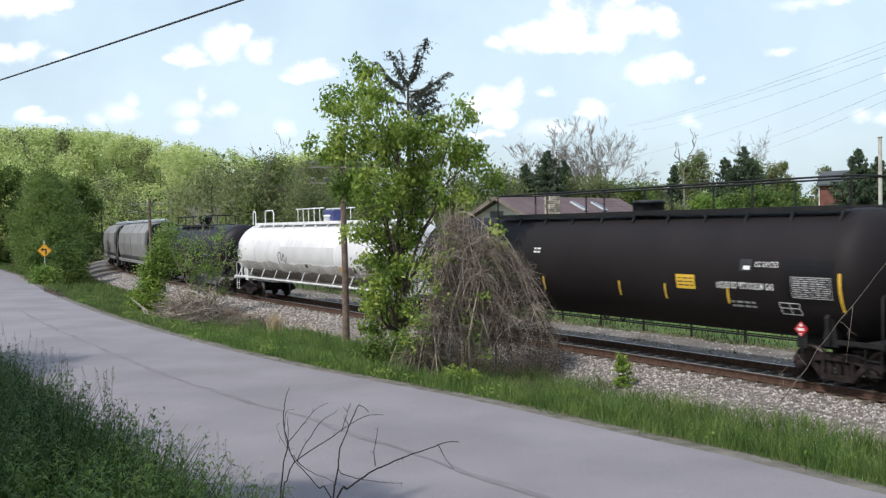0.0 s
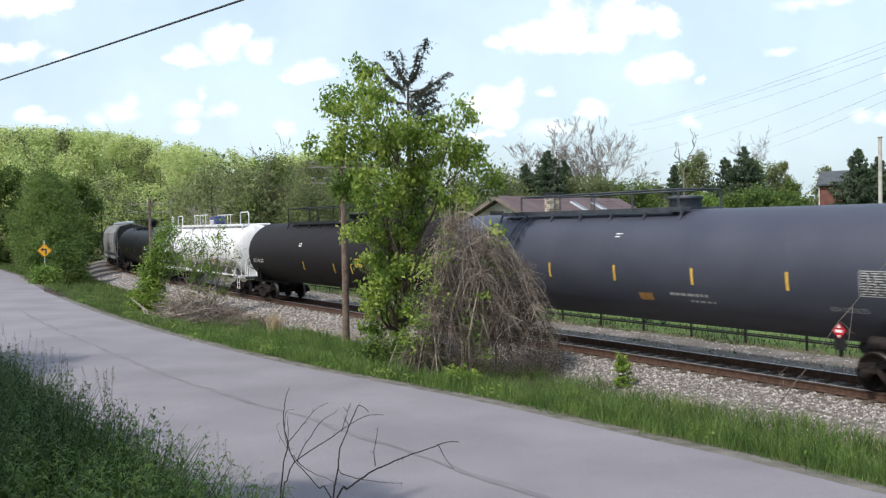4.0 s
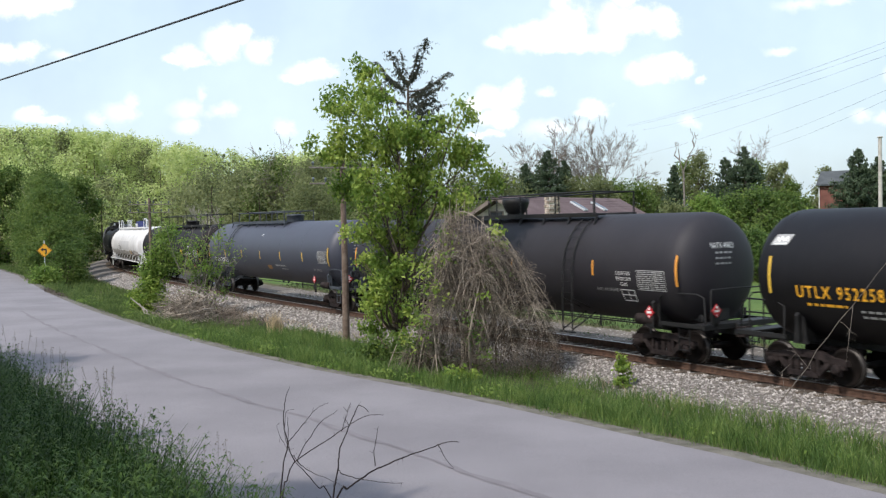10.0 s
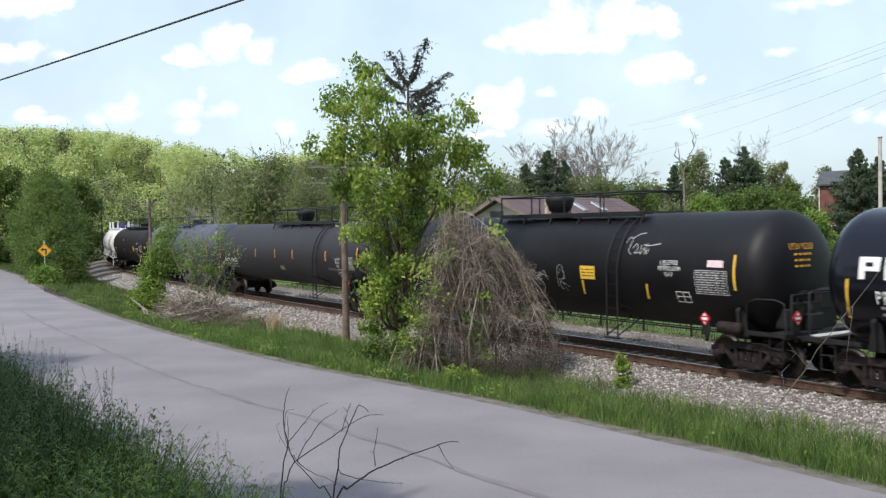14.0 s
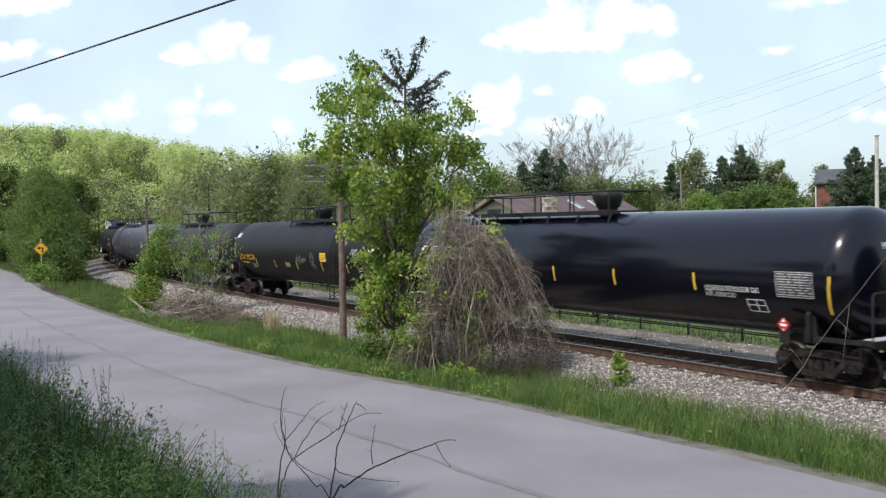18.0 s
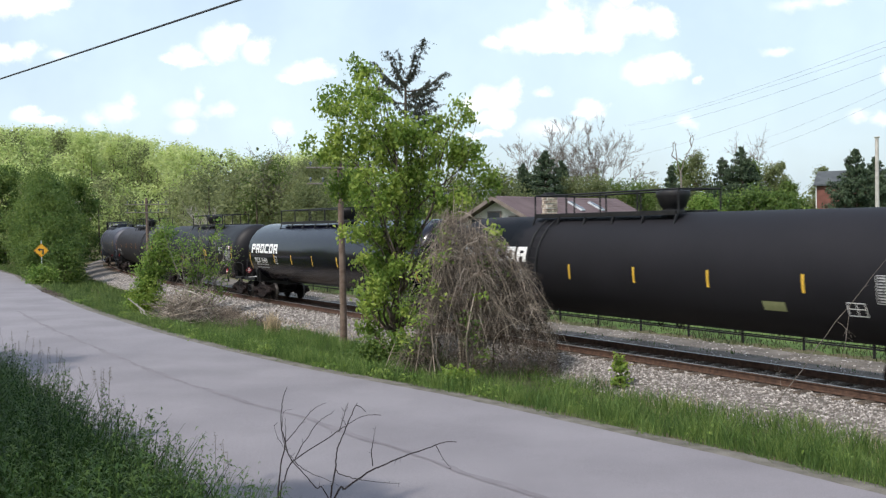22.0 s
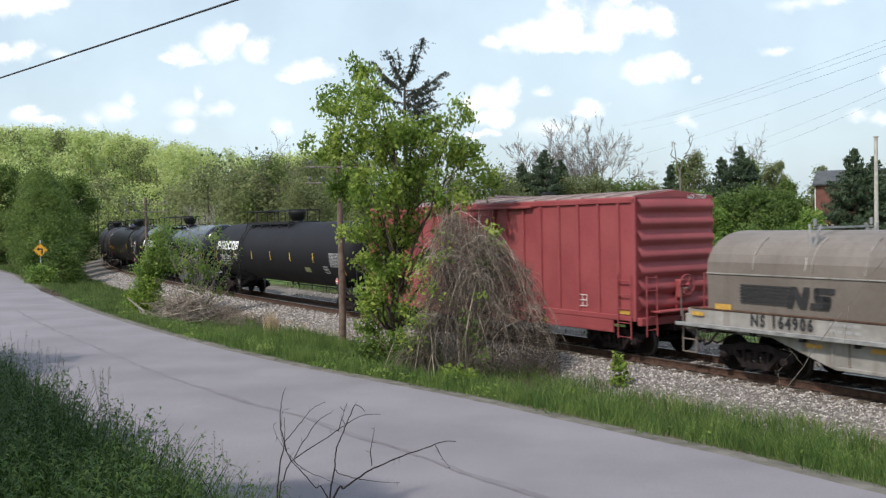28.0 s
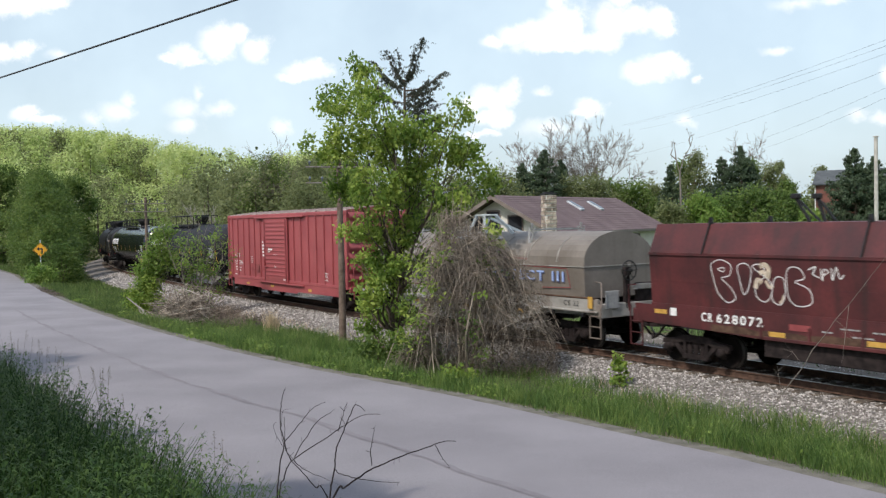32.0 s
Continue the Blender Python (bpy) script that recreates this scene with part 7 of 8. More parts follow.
# thicket behind the bend sign
for i, (sx, lat_, h, w, m) in enumerate(((66, 7.3, 5.6, 4.4, "leaf_deep"), (74, 7.2, 8.4, 5.4, "leaf_deep"), (82, 7.0, 9.8, 6.0, "leaf_deep"), (92, 7.2, 11, 7.0, "leaf_deep"), (62.5, 6.9, 3.2, 2.8, "leaf_deep"), (59.5, 8.6, 1.3, 2.0, "leaf_bush"),
                                           (104, 8.0, 11, 7.5, "leaf_olive"), (69, 7.4, 4.0, 3.6, "leaf_deep"))):
    q_ = on_line(sx, lat_)
    leafy_tree("thicket_tree", "dense green roadside tree at the bend", (q_.x, q_.y, gz(q_.x, q_.y)), ball_lobes(h, w, 50 + i, 13, .06), "", .115, 40, 26, .30, .14, 60 + i,
               M[m], group="thicket trees", fork=.5, twigs=2)
for i, (x, y, h, w) in enumerate(((-58, 124, 13, 9), (-64, 118, 13, 9), (-52, 132, 12, 8), (-70, 128, 14, 10))):
    leafy_tree("thicket_tree", "dense green tree beyond the road's bend", (x, y, gz(x, y)), ball_lobes(h, w, 250 + i, 12, .05), "", .22, 18, 22, .42, .18, 260 + i, M["leaf_deep"],
               group="thicket trees", fork=.5, twigs=2)
# unseen trees on the near side of the road, added to shade the bank and the road
for i, (x, y, h, w) in enumerate(((-11.9, 12.2, 6.4, 4.6), (-19.0, 20.5, 10.5, 7.0), (-7.2, 2.2, 8.0, 5.0), (-8.4, 6.6, 8.7, 5.2))):
    leafy_tree("shade_tree", "unseen leafy tree added on the bank for its shade", (x, y, gz(x, y)), ball_lobes(h, w, 80 + i, 11, .42), "", .16, 62, 12, .22, .14, 90 + i, M["leaf_deep"],
               group="bank trees", fork=.6)


def plain_tree(name, label, x, y, h, w, seed, m, size=.145, low=.10, group="trees"):
    return leafy_tree(name, label, (x, y, gz(x, y)), ball_lobes(h, w, seed, 13, low), "", size, 200 / w, 14, .055 * w, .018 * h + .04, seed + 7, M[m], group=group, fork=.6, twigs=2)


# the belt of trees beyond the house and the lawn
def at_bearing(px, y):
    """Sideways place of something y metres ahead, by its bearing (thousandths)."""
    return px * y / 1000


BELT = [(6.0, 92, 9.0, 7.5, "leaf_olive"), (2.0, 98, 9.5, 8, "leaf_olive"), (-3.0, 102, 11, 8, "leaf_deep"), (-9.0, 106, 11.5, 8, "leaf_deep"), (-15, 112, 12.5, 8, "leaf_olive"),
        (-21, 118, 13.5, 9, "leaf_deep"), (-26, 124, 12.5, 9, "leaf_olive"), (-6.0, 84, 7.5, 6, "leaf_olive"), (-12.5, 90, 8.5, 6.5, "leaf_olive"), (9.5, 100, 9.0, 7, "leaf_deep"),
        (at_bearing(143, 97), 97, 8.6, 6, "leaf_olive"), (at_bearing(168, 95), 95, 8.7, 6, "leaf_olive"), (at_bearing(192, 97), 97, 8.2, 5.5, "leaf_deep"), (at_bearing(216, 95), 95, 7.9, 5.5, "leaf_deep"),
        (at_bearing(232, 99), 99, 8.0, 5, "leaf_olive"), (at_bearing(277, 97), 97, 11.2, 5.0, "leaf_olive"), (at_bearing(262, 99), 99, 10.4, 4.6, "leaf_deep"), (at_bearing(336, 101), 101, 10.6, 5, "leaf_deep"),
        (at_bearing(356, 99), 99, 9.8, 4.5, "leaf_olive"), (at_bearing(366, 103), 103, 10.3, 2.6, "leaf_olive"), (at_bearing(376, 97), 97, 7.8, 3.6, "leaf_deep"), (at_bearing(250, 80), 80, 5.6, 4.4, "leaf_olive"),
        (at_bearing(285, 79), 79, 6.2, 4.6, "leaf_bush"), (at_bearing(313, 81), 81, 6.2, 5.5, "leaf_deep"), (at_bearing(343, 79), 79, 6.7, 5.5, "leaf_deep"), (at_bearing(400, 74), 74, 4.6, 3.6, "leaf_bush"), (at_bearing(370, 82), 82, 6.4, 4.6, "leaf_deep"),
        (at_bearing(387, 84), 84, 5.6, 3.2, "leaf_deep"), (at_bearing(412, 104), 104, 9.6, 3.4, "leaf_olive"), (at_bearing(470, 100), 100, 9.0, 6, "leaf_olive"),
        (at_bearing(335, 60), 60, 3.4, 4.2, "leaf_deep"), (at_bearing(372, 62), 62, 3.2, 4.4, "leaf_deep"), (at_bearing(300, 62), 62, 2.6, 3.6, "leaf_bush"), (at_bearing(405, 60), 60, 2.4, 3.6, "leaf_deep")]
for i, (x, y, h, w, m) in enumerate(BELT):
    plain_tree("broadleaf_tree", "leafy broadleaf tree in the belt of woods beyond the lawn" if m != "leaf_bush" else "bright leafy shrub-like tree before the woods", x, y, h, w, 100 + i, m, group="belt of trees")
for i, (x, y, h, w) in enumerate(((11.0, 96, 11.6, 8.2), (8.8, 98, 10.4, 7.0), (12.8, 98, 10.6, 6.5), (29.8, 92, 11.3, 8.0), (28.6, 94, 10.4, 7.4), (31.2, 93, 9.8, 6.5), (35.7, 80, 9.9, 7.4), (38.4, 82, 9.4, 6.8), (37.0, 78, 7.5, 5.4), (22.9, 92, 9.6, 4.2))):
    conifer("fir", "dark green fir tree in the belt of woods", (x, y, gz(x, y)), h, w, 140 + i, M["needle"], 42, gap=.05)
bare_tree((11.0, 104, gz(11, 104)), 16.4, .14, 201, "tall bare-branched tree behind the fir trees", depth=7, spread=.36)
bare_tree((17.5, 105, gz(17.5, 105)), 16.8, .16, 202, "tall bare-branched tree above the woods", depth=7, spread=.36)
bare_tree((14.5, 108, gz(14.5, 108)), 15.6, .13, 203, "bare-branched tree above the woods", depth=6)
snag_z = gz(23.6, 91)
snag = thing("bare_tree", "dead forked tree standing out of the woods", "tree", "bare trees", at=pose(23.6, 91, snag_z))
snag_wood, snag_rng = Shape(), np.random.default_rng(204)
snag_wood.tube([(0, 0, -.3), (.05, 0, 4.5 - snag_z), (0, 0, 8.4 - snag_z)], [.12, .10, .085], 6, False)
for ends in ([(0, 0, 8.4), (.3, 0, 9.3), (.6, 0, 10.1), (1.0, 0, 10.7), (1.3, 0, 11.5)], [(1.0, 0, 10.7), (.9, .1, 11.3), (1.05, 0, 11.7)], [(0, 0, 8.0), (-.25, 0, 9.2), (-.4, 0, 10.5)], [(-.3, 0, 9.4), (-.7, .1, 9.9), (-.75, 0, 10.4)], [(.45, 0, 9.7), (.9, .2, 9.9), (1.3, .2, 9.8)]):
    q = [(a + snag_rng.normal() * .05, b, c - snag_z) for a, b, c in ends]
    snag_wood.tube(q, [.065 - .011 * k for k in range(len(q))], 5, False)
    branching(snag_wood, snag_rng, q[-1], (snag_rng.normal() * .4, .1, 1), .5, .03, 2, .5, 3)
part("trunk", snag_wood, M["grey_twig"], snag, "", fix=False)
bare_tree((35.0, 108, gz(35, 108)), 14.6, .14, 205, "thin bare tree in the woods", depth=6)
bare_tree((-20.5, 117, gz(-20.5, 117)), 15.5, .15, 206, "thin bare tree at the wood's edge", depth=6)
bare_tree((-25.0, 105, gz(-25, 105)), 9.5, .16, 207, "pale leaning dead trunk in the woods", (-.45, 0), 3, True, .3)
bare_tree((-23.4, 104, gz(-23.4, 104)), 9.0, .14, 208, "pale leaning dead trunk in the woods", (-.35, 0), 3, True, .3)
bare_tree((-54.5, 142, gz(-54.5, 142)), 12.0, .16, 209, "pale bare tree below the wooded hill", depth=4, pale=True)
bare_tree((-57.0, 144, gz(-57, 144)), 12.5, .14, 210, "pale bare tree below the wooded hill", depth=4, pale=True)


def skyline(x, y):
    """How high the far woods reach above the eye, as a slope, by bearing."""
    return float(np.interp(x / y, [-.60, -.475, -.43, -.39, -.35, -.32, -.287, -.24, -.20, -.17, -.145, -.10], [.120, .1125, .112, .1085, .106, .098, .0945, .087, .079, .079, .082, .075]))


def woods(name, label, spots, size, per, material, seed):
    """Far woods: many crowns of loose leaf clumps, in one piece."""
    rng = np.random.default_rng(seed)
    out, wood = [], Shape()
    for x, y, h, w in spots:
        z = gz(x, y)
        lobes = [(x + a, y + b, z + c, r) for a, b, c, r in ball_lobes(h, w, int(rng.integers(1e6)), 9, .2)]
        pts = crown_points(rng, lobes, 3.9, per, .85)
        out.append(leaf_quads(rng, pts, size * (.55 + .45 * min(1, y / 230)), .2, 1.3, 1.7))
        wood.tube([(x, y, z - .5), (x, y, z + h * .75)], [.22, .06], 5, False)
    top = quads(name, np.concatenate(out), material)
    tagged(top, label, "woods", kind="stuff")
    part("trunks", wood, M["bark"], top, "", fix=False)


rngw = np.random.default_rng(77)
bright, dull = [], []
for row, y in enumerate(range(116, 330, 15)):
    for x in np.arange(-.55 * y - 8, -.09 * y, 6.3):
        xx, yy = x + rngw.uniform(-3, 3), y + rngw.uniform(-6, 6)
        s_, l_ = along([xx], [yy])
        if abs(l_[0]) < (9 if s_[0] < 125 else 5.5) or (l_[0] > 0 and yy < 150):
            continue
        reach = 3.79 + yy * skyline(xx, yy) - gz(xx, yy)
        h = rngw.uniform(10, 14) if yy < 235 else reach * rngw.uniform(.86, 1.0)
        h = min(h, reach * rngw.uniform(.9, 1.0))
        if h < 3.5:
            continue
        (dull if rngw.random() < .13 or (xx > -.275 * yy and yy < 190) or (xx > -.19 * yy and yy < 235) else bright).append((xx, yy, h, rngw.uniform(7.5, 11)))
for y in (128, 146, 175):
    for x in np.arange(-.1 * y, .52 * y, 9):
        dull.append((x + rngw.uniform(-3, 3), y + rngw.uniform(-5, 5), rngw.uniform(6.5, 9.5), rngw.uniform(6, 9)))
woods("hill_woods", "yellow-green spring woods on the hillside, colour lifted for sun and haze", bright, .50, 12, M["leaf_hill_hazed"], 301)
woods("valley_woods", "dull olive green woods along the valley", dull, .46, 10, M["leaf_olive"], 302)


# ---------------------------------------------------------------- grass and litter
def blades(rng, x, y, z, h, w, lean=.35):
    """Bent grass blades, two pieces each."""
    n = len(x)
    a = rng.uniform(0, 2 * math.pi, n)
    side = np.stack([np.cos(a), np.sin(a), np.zeros(n)], -1)
    b = rng.uniform(0, 2 * math.pi, n)
    k = (rng.uniform(.1, 1, n) * lean * h)[:, None]
    ln = np.stack([np.cos(b), np.sin(b), np.zeros(n)], -1) * k
    p0 = np.stack([x, y, z - .03], -1)
    p1 = p0 + ln * .35 + np.stack([0 * x, 0 * x, h * .6], -1)
    p2 = p0 + ln + np.stack([0 * x, 0 * x, h], -1)
    w = w[:, None] / 2
    q1 = np.stack([p0 - side * w, p0 + side * w, p1 + side * w * .8, p1 - side * w * .8], 1)
    q2 = np.stack([p1 - side * w * .8, p1 + side * w * .8, p2 + side * w * .12, p2 - side * w * .12], 1)
    return np.concatenate([q1, q2])


def verge(name, label, count, s0, s1, f_lo, f_hi, h, w, seed, material, lean=.35, tuft=.5):
    """Grass in a strip along the track; f_lo and f_hi give its sides."""
    rng = np.random.default_rng(seed)
    s = rng.uniform(s0, s1, count)
    lo, hi = f_lo(s), f_hi(s)
    lat = lo + (hi - lo) * rng.uniform(0, 1, count)
    hd = np.interp(s, LINE_S, LINE_H)
    x, y = np.interp(s, LINE_S, LINE_X) - np.sin(hd) * lat, np.interp(s, LINE_S, LINE_Y) + np.cos(hd) * lat
    lump = .5 + .5 * np.sin(x * 2.3 + np.sin(y * 1.7) * 2) * np.sin(y * 2.9 + np.sin(x * 1.3) * 2)
    lump = .55 * lump + .45 * (.5 + .5 * np.sin(x * 7.1 + np.sin(y * 5.3) * 2) * np.sin(y * 6.7 + np.sin(x * 4.9) * 2))
    keep = rng.uniform(0, 1, count) < 1 - tuft * 1.3 * (1 - lump)
    x, y, lump, lat, lo, hi = x[keep], y[keep], lump[keep], lat[keep], lo[keep], hi[keep]
    edge = np.clip(np.minimum(lat - lo, hi - lat) / .5, .35, 1)
    hh = h * rng.uniform(.45, 1.3, len(x)) * (.4 + 1.05 * lump) * edge
    ob = quads(name, blades(rng, x, y, ground_z(x, y), hh, w * rng.uniform(.7, 1.4, len(x)), lean), material)
    return tagged(ob, label, "grass", kind="stuff")


near_lo, near_hi = (lambda s: np.interp(s, [-16, 2, 12, 24], [2.5, 2.75, 3.5, 4.0]) + .25 * np.sin(s * .9) + .2 * np.sin(s * 2.7)), (lambda s: road_edge(s) - .27 + .13 * np.sin(s * 1.9) + .09 * np.sin(s * 5.3) + .06 * np.sin(s * 11.7))
verge("verge_grass", "lush green grass verge between road and railway", 84000, -16, 21, near_lo, near_hi, .42, .012, 401, M["grass"], .85, .68)
verge("verge_grass", "lush green grass verge between road and railway", 30000, 21, 50, near_lo, near_hi, .34, .020, 402, M["grass_dull"], .75)
verge("verge_grass", "lush green grass verge along the bend", 20000, 50, 118, near_lo, near_hi, .38, .05, 403, M["grass_dull"])
verge("dry_verge", "dry straw-coloured grass beside the ballast", 5000, -14, 45, lambda s: 2.3 + 0 * s, lambda s: 3.9 + .4 * np.sin(s), .28, .014, 404, M["dry_grass"], .8)
verge("far_grass", "short grass and weeds beyond the gravel drive", 20000, -20, 50, lambda s: -9.0 + 0 * s, lambda s: -5.7 + .3 * np.sin(s), .17, .03, 405, M["grass_mixed"], .6, .6)
verge("far_grass", "short grass beyond the track", 6000, -20, 40, lambda s: -4.6 + 0 * s, lambda s: -3.5 + .2 * np.sin(s), .16, .03, 406, M["weed"], .5, .9)
bank_lo = lambda s: road_edge(s) + ROAD_W + .15
verge("far_bank_grass", "tall grass on the road's near bank", 16000, -2, 60, bank_lo, lambda s: road_edge(s) + ROAD_W + 6, .5, .03, 407, M["weed"])


def verge_weeds():
    """Broad-leaved weeds in clumps, and dry litter at the road's edge."""
    rng = np.random.default_rng(411)
    out = []
    for k in range(120):
        s = rng.uniform(-14, 42)
        q = on_line(s, float(road_edge(s)) - .5 - abs(rng.normal()) * 1.6)
        r, h, m = rng.uniform(.10, .32), rng.uniform(.10, .34), rng.integers(25, 80)
        out.append(np.stack([q.x + rng.normal(0, r, m), q.y + rng.normal(0, r, m), gz(q.x, q.y) + rng.uniform(.1, 1, m) ** .7 * h], -1))
    tagged(quads("verge_weeds", leaf_quads(rng, np.concatenate(out), .055, -.2, 1.5), M["leaf_bush"]), "clumps of bright broad-leaved weeds in the verge", "weeds", kind="stuff")
    n = 1100
    s = rng.uniform(-14, 40, n)
    lat = road_edge(s) - .12 - np.abs(rng.normal(0, .26, n))
    hd = np.interp(s, LINE_S, LINE_H)
    x, y = np.interp(s, LINE_S, LINE_X) - np.sin(hd) * lat, np.interp(s, LINE_S, LINE_Y) + np.cos(hd) * lat
    tagged(quads("dry_litter", blades(rng, x, y, ground_z(x, y) + .03, rng.uniform(.02, .08, n), rng.uniform(.005, .010, n), 1.6), M["dry_stem"]), "dry grass litter along the road's edge", "grass", kind="stuff")


verge_weeds()


def near_weeds():
    """Tall leafy weeds and grass with seed heads on the bank beside the camera."""
    rng = np.random.default_rng(501)

    def border(y):
        return np.interp(y, [1.6, 3.6, 4.0, 4.8, 5.8, 8.3, 13.5], [-.10, -.22, -.28, -.62, -1.42, -3.42, -6.8]) + .12 * np.sin(y * 4.1) + .06 * np.sin(y * 9.7)
    n = 46000
    x, y = rng.uniform(-7.6, -.2, n), rng.uniform(1.6, 13.5, n)
    s, lat = along(x, y)
    cut = border(y)
    ragged = np.random.default_rng(502)
    keep = (lat > road_edge(s) + ROAD_W + .02) & (x < cut + np.where(y > 4.6, 1.9, .55))
    keep &= y > 1.7 + .5 * np.sin(x * 1.9) + .3 * np.sin(x * 4.7 + 1) + .9 * ragged.random(n) ** 2
    keep &= x > -7.3 + .4 * np.sin(y * 2.3) + .9 * ragged.random(n) ** 2
    x, y, cut = x[keep], y[keep], cut[keep]
    edge = np.clip(.5 + (cut + .1 - x) / .6, .2, 1) * np.interp(y, [4, 7, 12], [1, .9, .8])
    h = rng.uniform(.3, .72, len(x)) * edge
    tagged(quads("bank_grass", blades(rng, x, y, ground_z(x, y), h, rng.uniform(.006, .014, len(x)), .6), M["weed"]), "tall dark green grass on the shaded bank", "grass", kind="stuff")
    # leafy weeds: narrow leaves all round an upright stem, longest below
    k = rng.choice(np.flatnonzero(edge > .42), 5200, replace=False)
    out = []
    zk = ground_z(x[k], y[k])
    for i, z in zip(k, zk):
        hh = .66 * edge[i] * rng.uniform(.65, 1.25)
        m = 34
        t = rng.uniform(.25, 1, m)
        a = rng.uniform(0, 2 * math.pi, m)
        lean = rng.normal(size=2) * .12
        L = (.088 - .048 * t) * rng.uniform(.7, 1.3, m)
        d = np.stack([np.cos(a), np.sin(a), rng.uniform(-.1, .8, m)], -1)
        d = d / np.linalg.norm(d, axis=1)[:, None] * L[:, None]
        c = np.stack([x[i] + lean[0] * t * hh, y[i] + lean[1] * t * hh, z + t * hh], -1)
        w = np.stack([-np.sin(a), np.cos(a), 0 * a], -1) * (L * .13)[:, None]
        mid = c + d * .5 + np.array([0, 0, .006])
        out.append(np.stack([c, mid - w, c + d - np.array([0, 0, .012]), mid + w], 1))
    tagged(quads("weed_leaves", np.concatenate(out), M["weed_leaf"]), "dense narrow-leaved weeds among the tall grass", "weeds", kind="stuff")
    # a tuft of grass by the fallen branches
    n = 420
    xt, yt = rng.normal(-.80, .10, n), rng.normal(4.12, .16, n)
    ht = rng.uniform(.22, .60, n) * np.exp(-((xt + .80) / .2) ** 2)
    tagged(quads("grass_tuft", blades(rng, xt, yt, ground_z(xt, yt), ht, rng.uniform(.0025, .005, n), .22), M["weed"]), "tuft of thin grass by the fallen branches", "grass tuft", kind="stuff")
    # thin stalks with seed heads at the edge
    sh, heads = Shape(), []
    for i in range(170):
        if i < 100:
            yy = rng.uniform(3.2, 10.5)
            xx = float(border(yy)) + .1 + rng.normal() * .15
        else:
            yy = rng.uniform(3.4, 4.7)
            xx = rng.uniform(-1.0, -.58)
        z = gz(xx, yy)
        hh = rng.uniform(.45, .9) if i < 100 else rng.uniform(.22, .48)
        tip = np.array([xx + rng.normal() * .08, yy + rng.normal() * .08, z + hh])
        sh.tube([(xx, yy, z), ((xx + tip[0]) / 2 + .01, (yy + tip[1]) / 2, z + hh * .55), tip], [.002, .0016, .001], 3, False)
        m = rng.integers(10, 26)
        c = tip + np.stack([rng.normal(0, .006, m), rng.normal(0, .006, m), rng.uniform(-.10, .02, m)], -1)
        heads.append(c)
    st = part("seed_stalks", sh, M["seed_head"], None, "thin grass stalks with seed heads", fix=False)
    tagged(st, "thin grass stalks with seed heads on the bank", "grass", kind="stuff")
    tagged(quads("seeds", leaf_quads(rng, np.concatenate(heads), .006, .3, 2.4), M["seed_head"], st), "", kind="stuff")


near_weeds()


def bank_turf():
    """Short turf all over the bank on which the camera stands."""
    rng = np.random.default_rng(521)
    n = 12000
    x, y = rng.uniform(-11, 9, n), rng.uniform(-9, 9, n)
    s, lat = along(x, y)
    keep = lat > road_edge(s) + ROAD_W + .12
    x, y = x[keep], y[keep]
    tagged(quads("bank_turf", blades(rng, x, y, ground_z(x, y), rng.uniform(.06, .16, len(x)), rng.uniform(.012, .024, len(x)), .8), M["weed_leaf"]), "short green turf on the roadside bank", "grass", kind="stuff")


bank_turf()


def dead_branch(name, label, root, stems, r, seed, category="dead branch", twigs=3, twig_len=.25, bark="dead_twig", wander=.012):
    """A dead branch: each stem is (start along the first stem 0..1 or None, end, sag, thickness)."""
    rng = np.random.default_rng(seed)
    top = thing(name, label, category, at=pose(*root))
    first = None
    for k, (start, end, sag, th) in enumerate(stems):
        sh = Shape()
        a = np.array((0, 0, 0.)) if start is None or first is None else np.array(first[int(start * (len(first) - 1))])
        b = np.array(end, float)
        n = 12
        pts = []
        wob = rng.normal(size=(n, 3)) * wander * np.linalg.norm(b - a)
        for i in range(n):
            t = i / (n - 1)
            pts.append(a + (b - a) * t + np.array([0, 0, sag]) * math.sin(math.pi * t) + (wob[i] if 0 < i else 0))
        sh.tube(pts, [r * th * (1 - .75 * i / (n - 1)) for i in range(n)], 5, False)
        for _ in range(twigs):
            i = rng.integers(3, n)
            d = unit(rng.normal(size=3) * np.array([1, .3, 1]) + (b - a) * .8 / np.linalg.norm(b - a))
            L = twig_len * rng.uniform(.3, 1)
            sh.tube([pts[i], np.array(pts[i]) + d * L * .5 + rng.normal(size=3) * .03 * L, np.array(pts[i]) + d * L + np.array([0, 0, -.1 * L])], [r * .28, r * .22, r * .1], 4, False)
        if first is None:
            first = pts
        part("stem", sh, M[bark], top, "", fix=False)
    return top


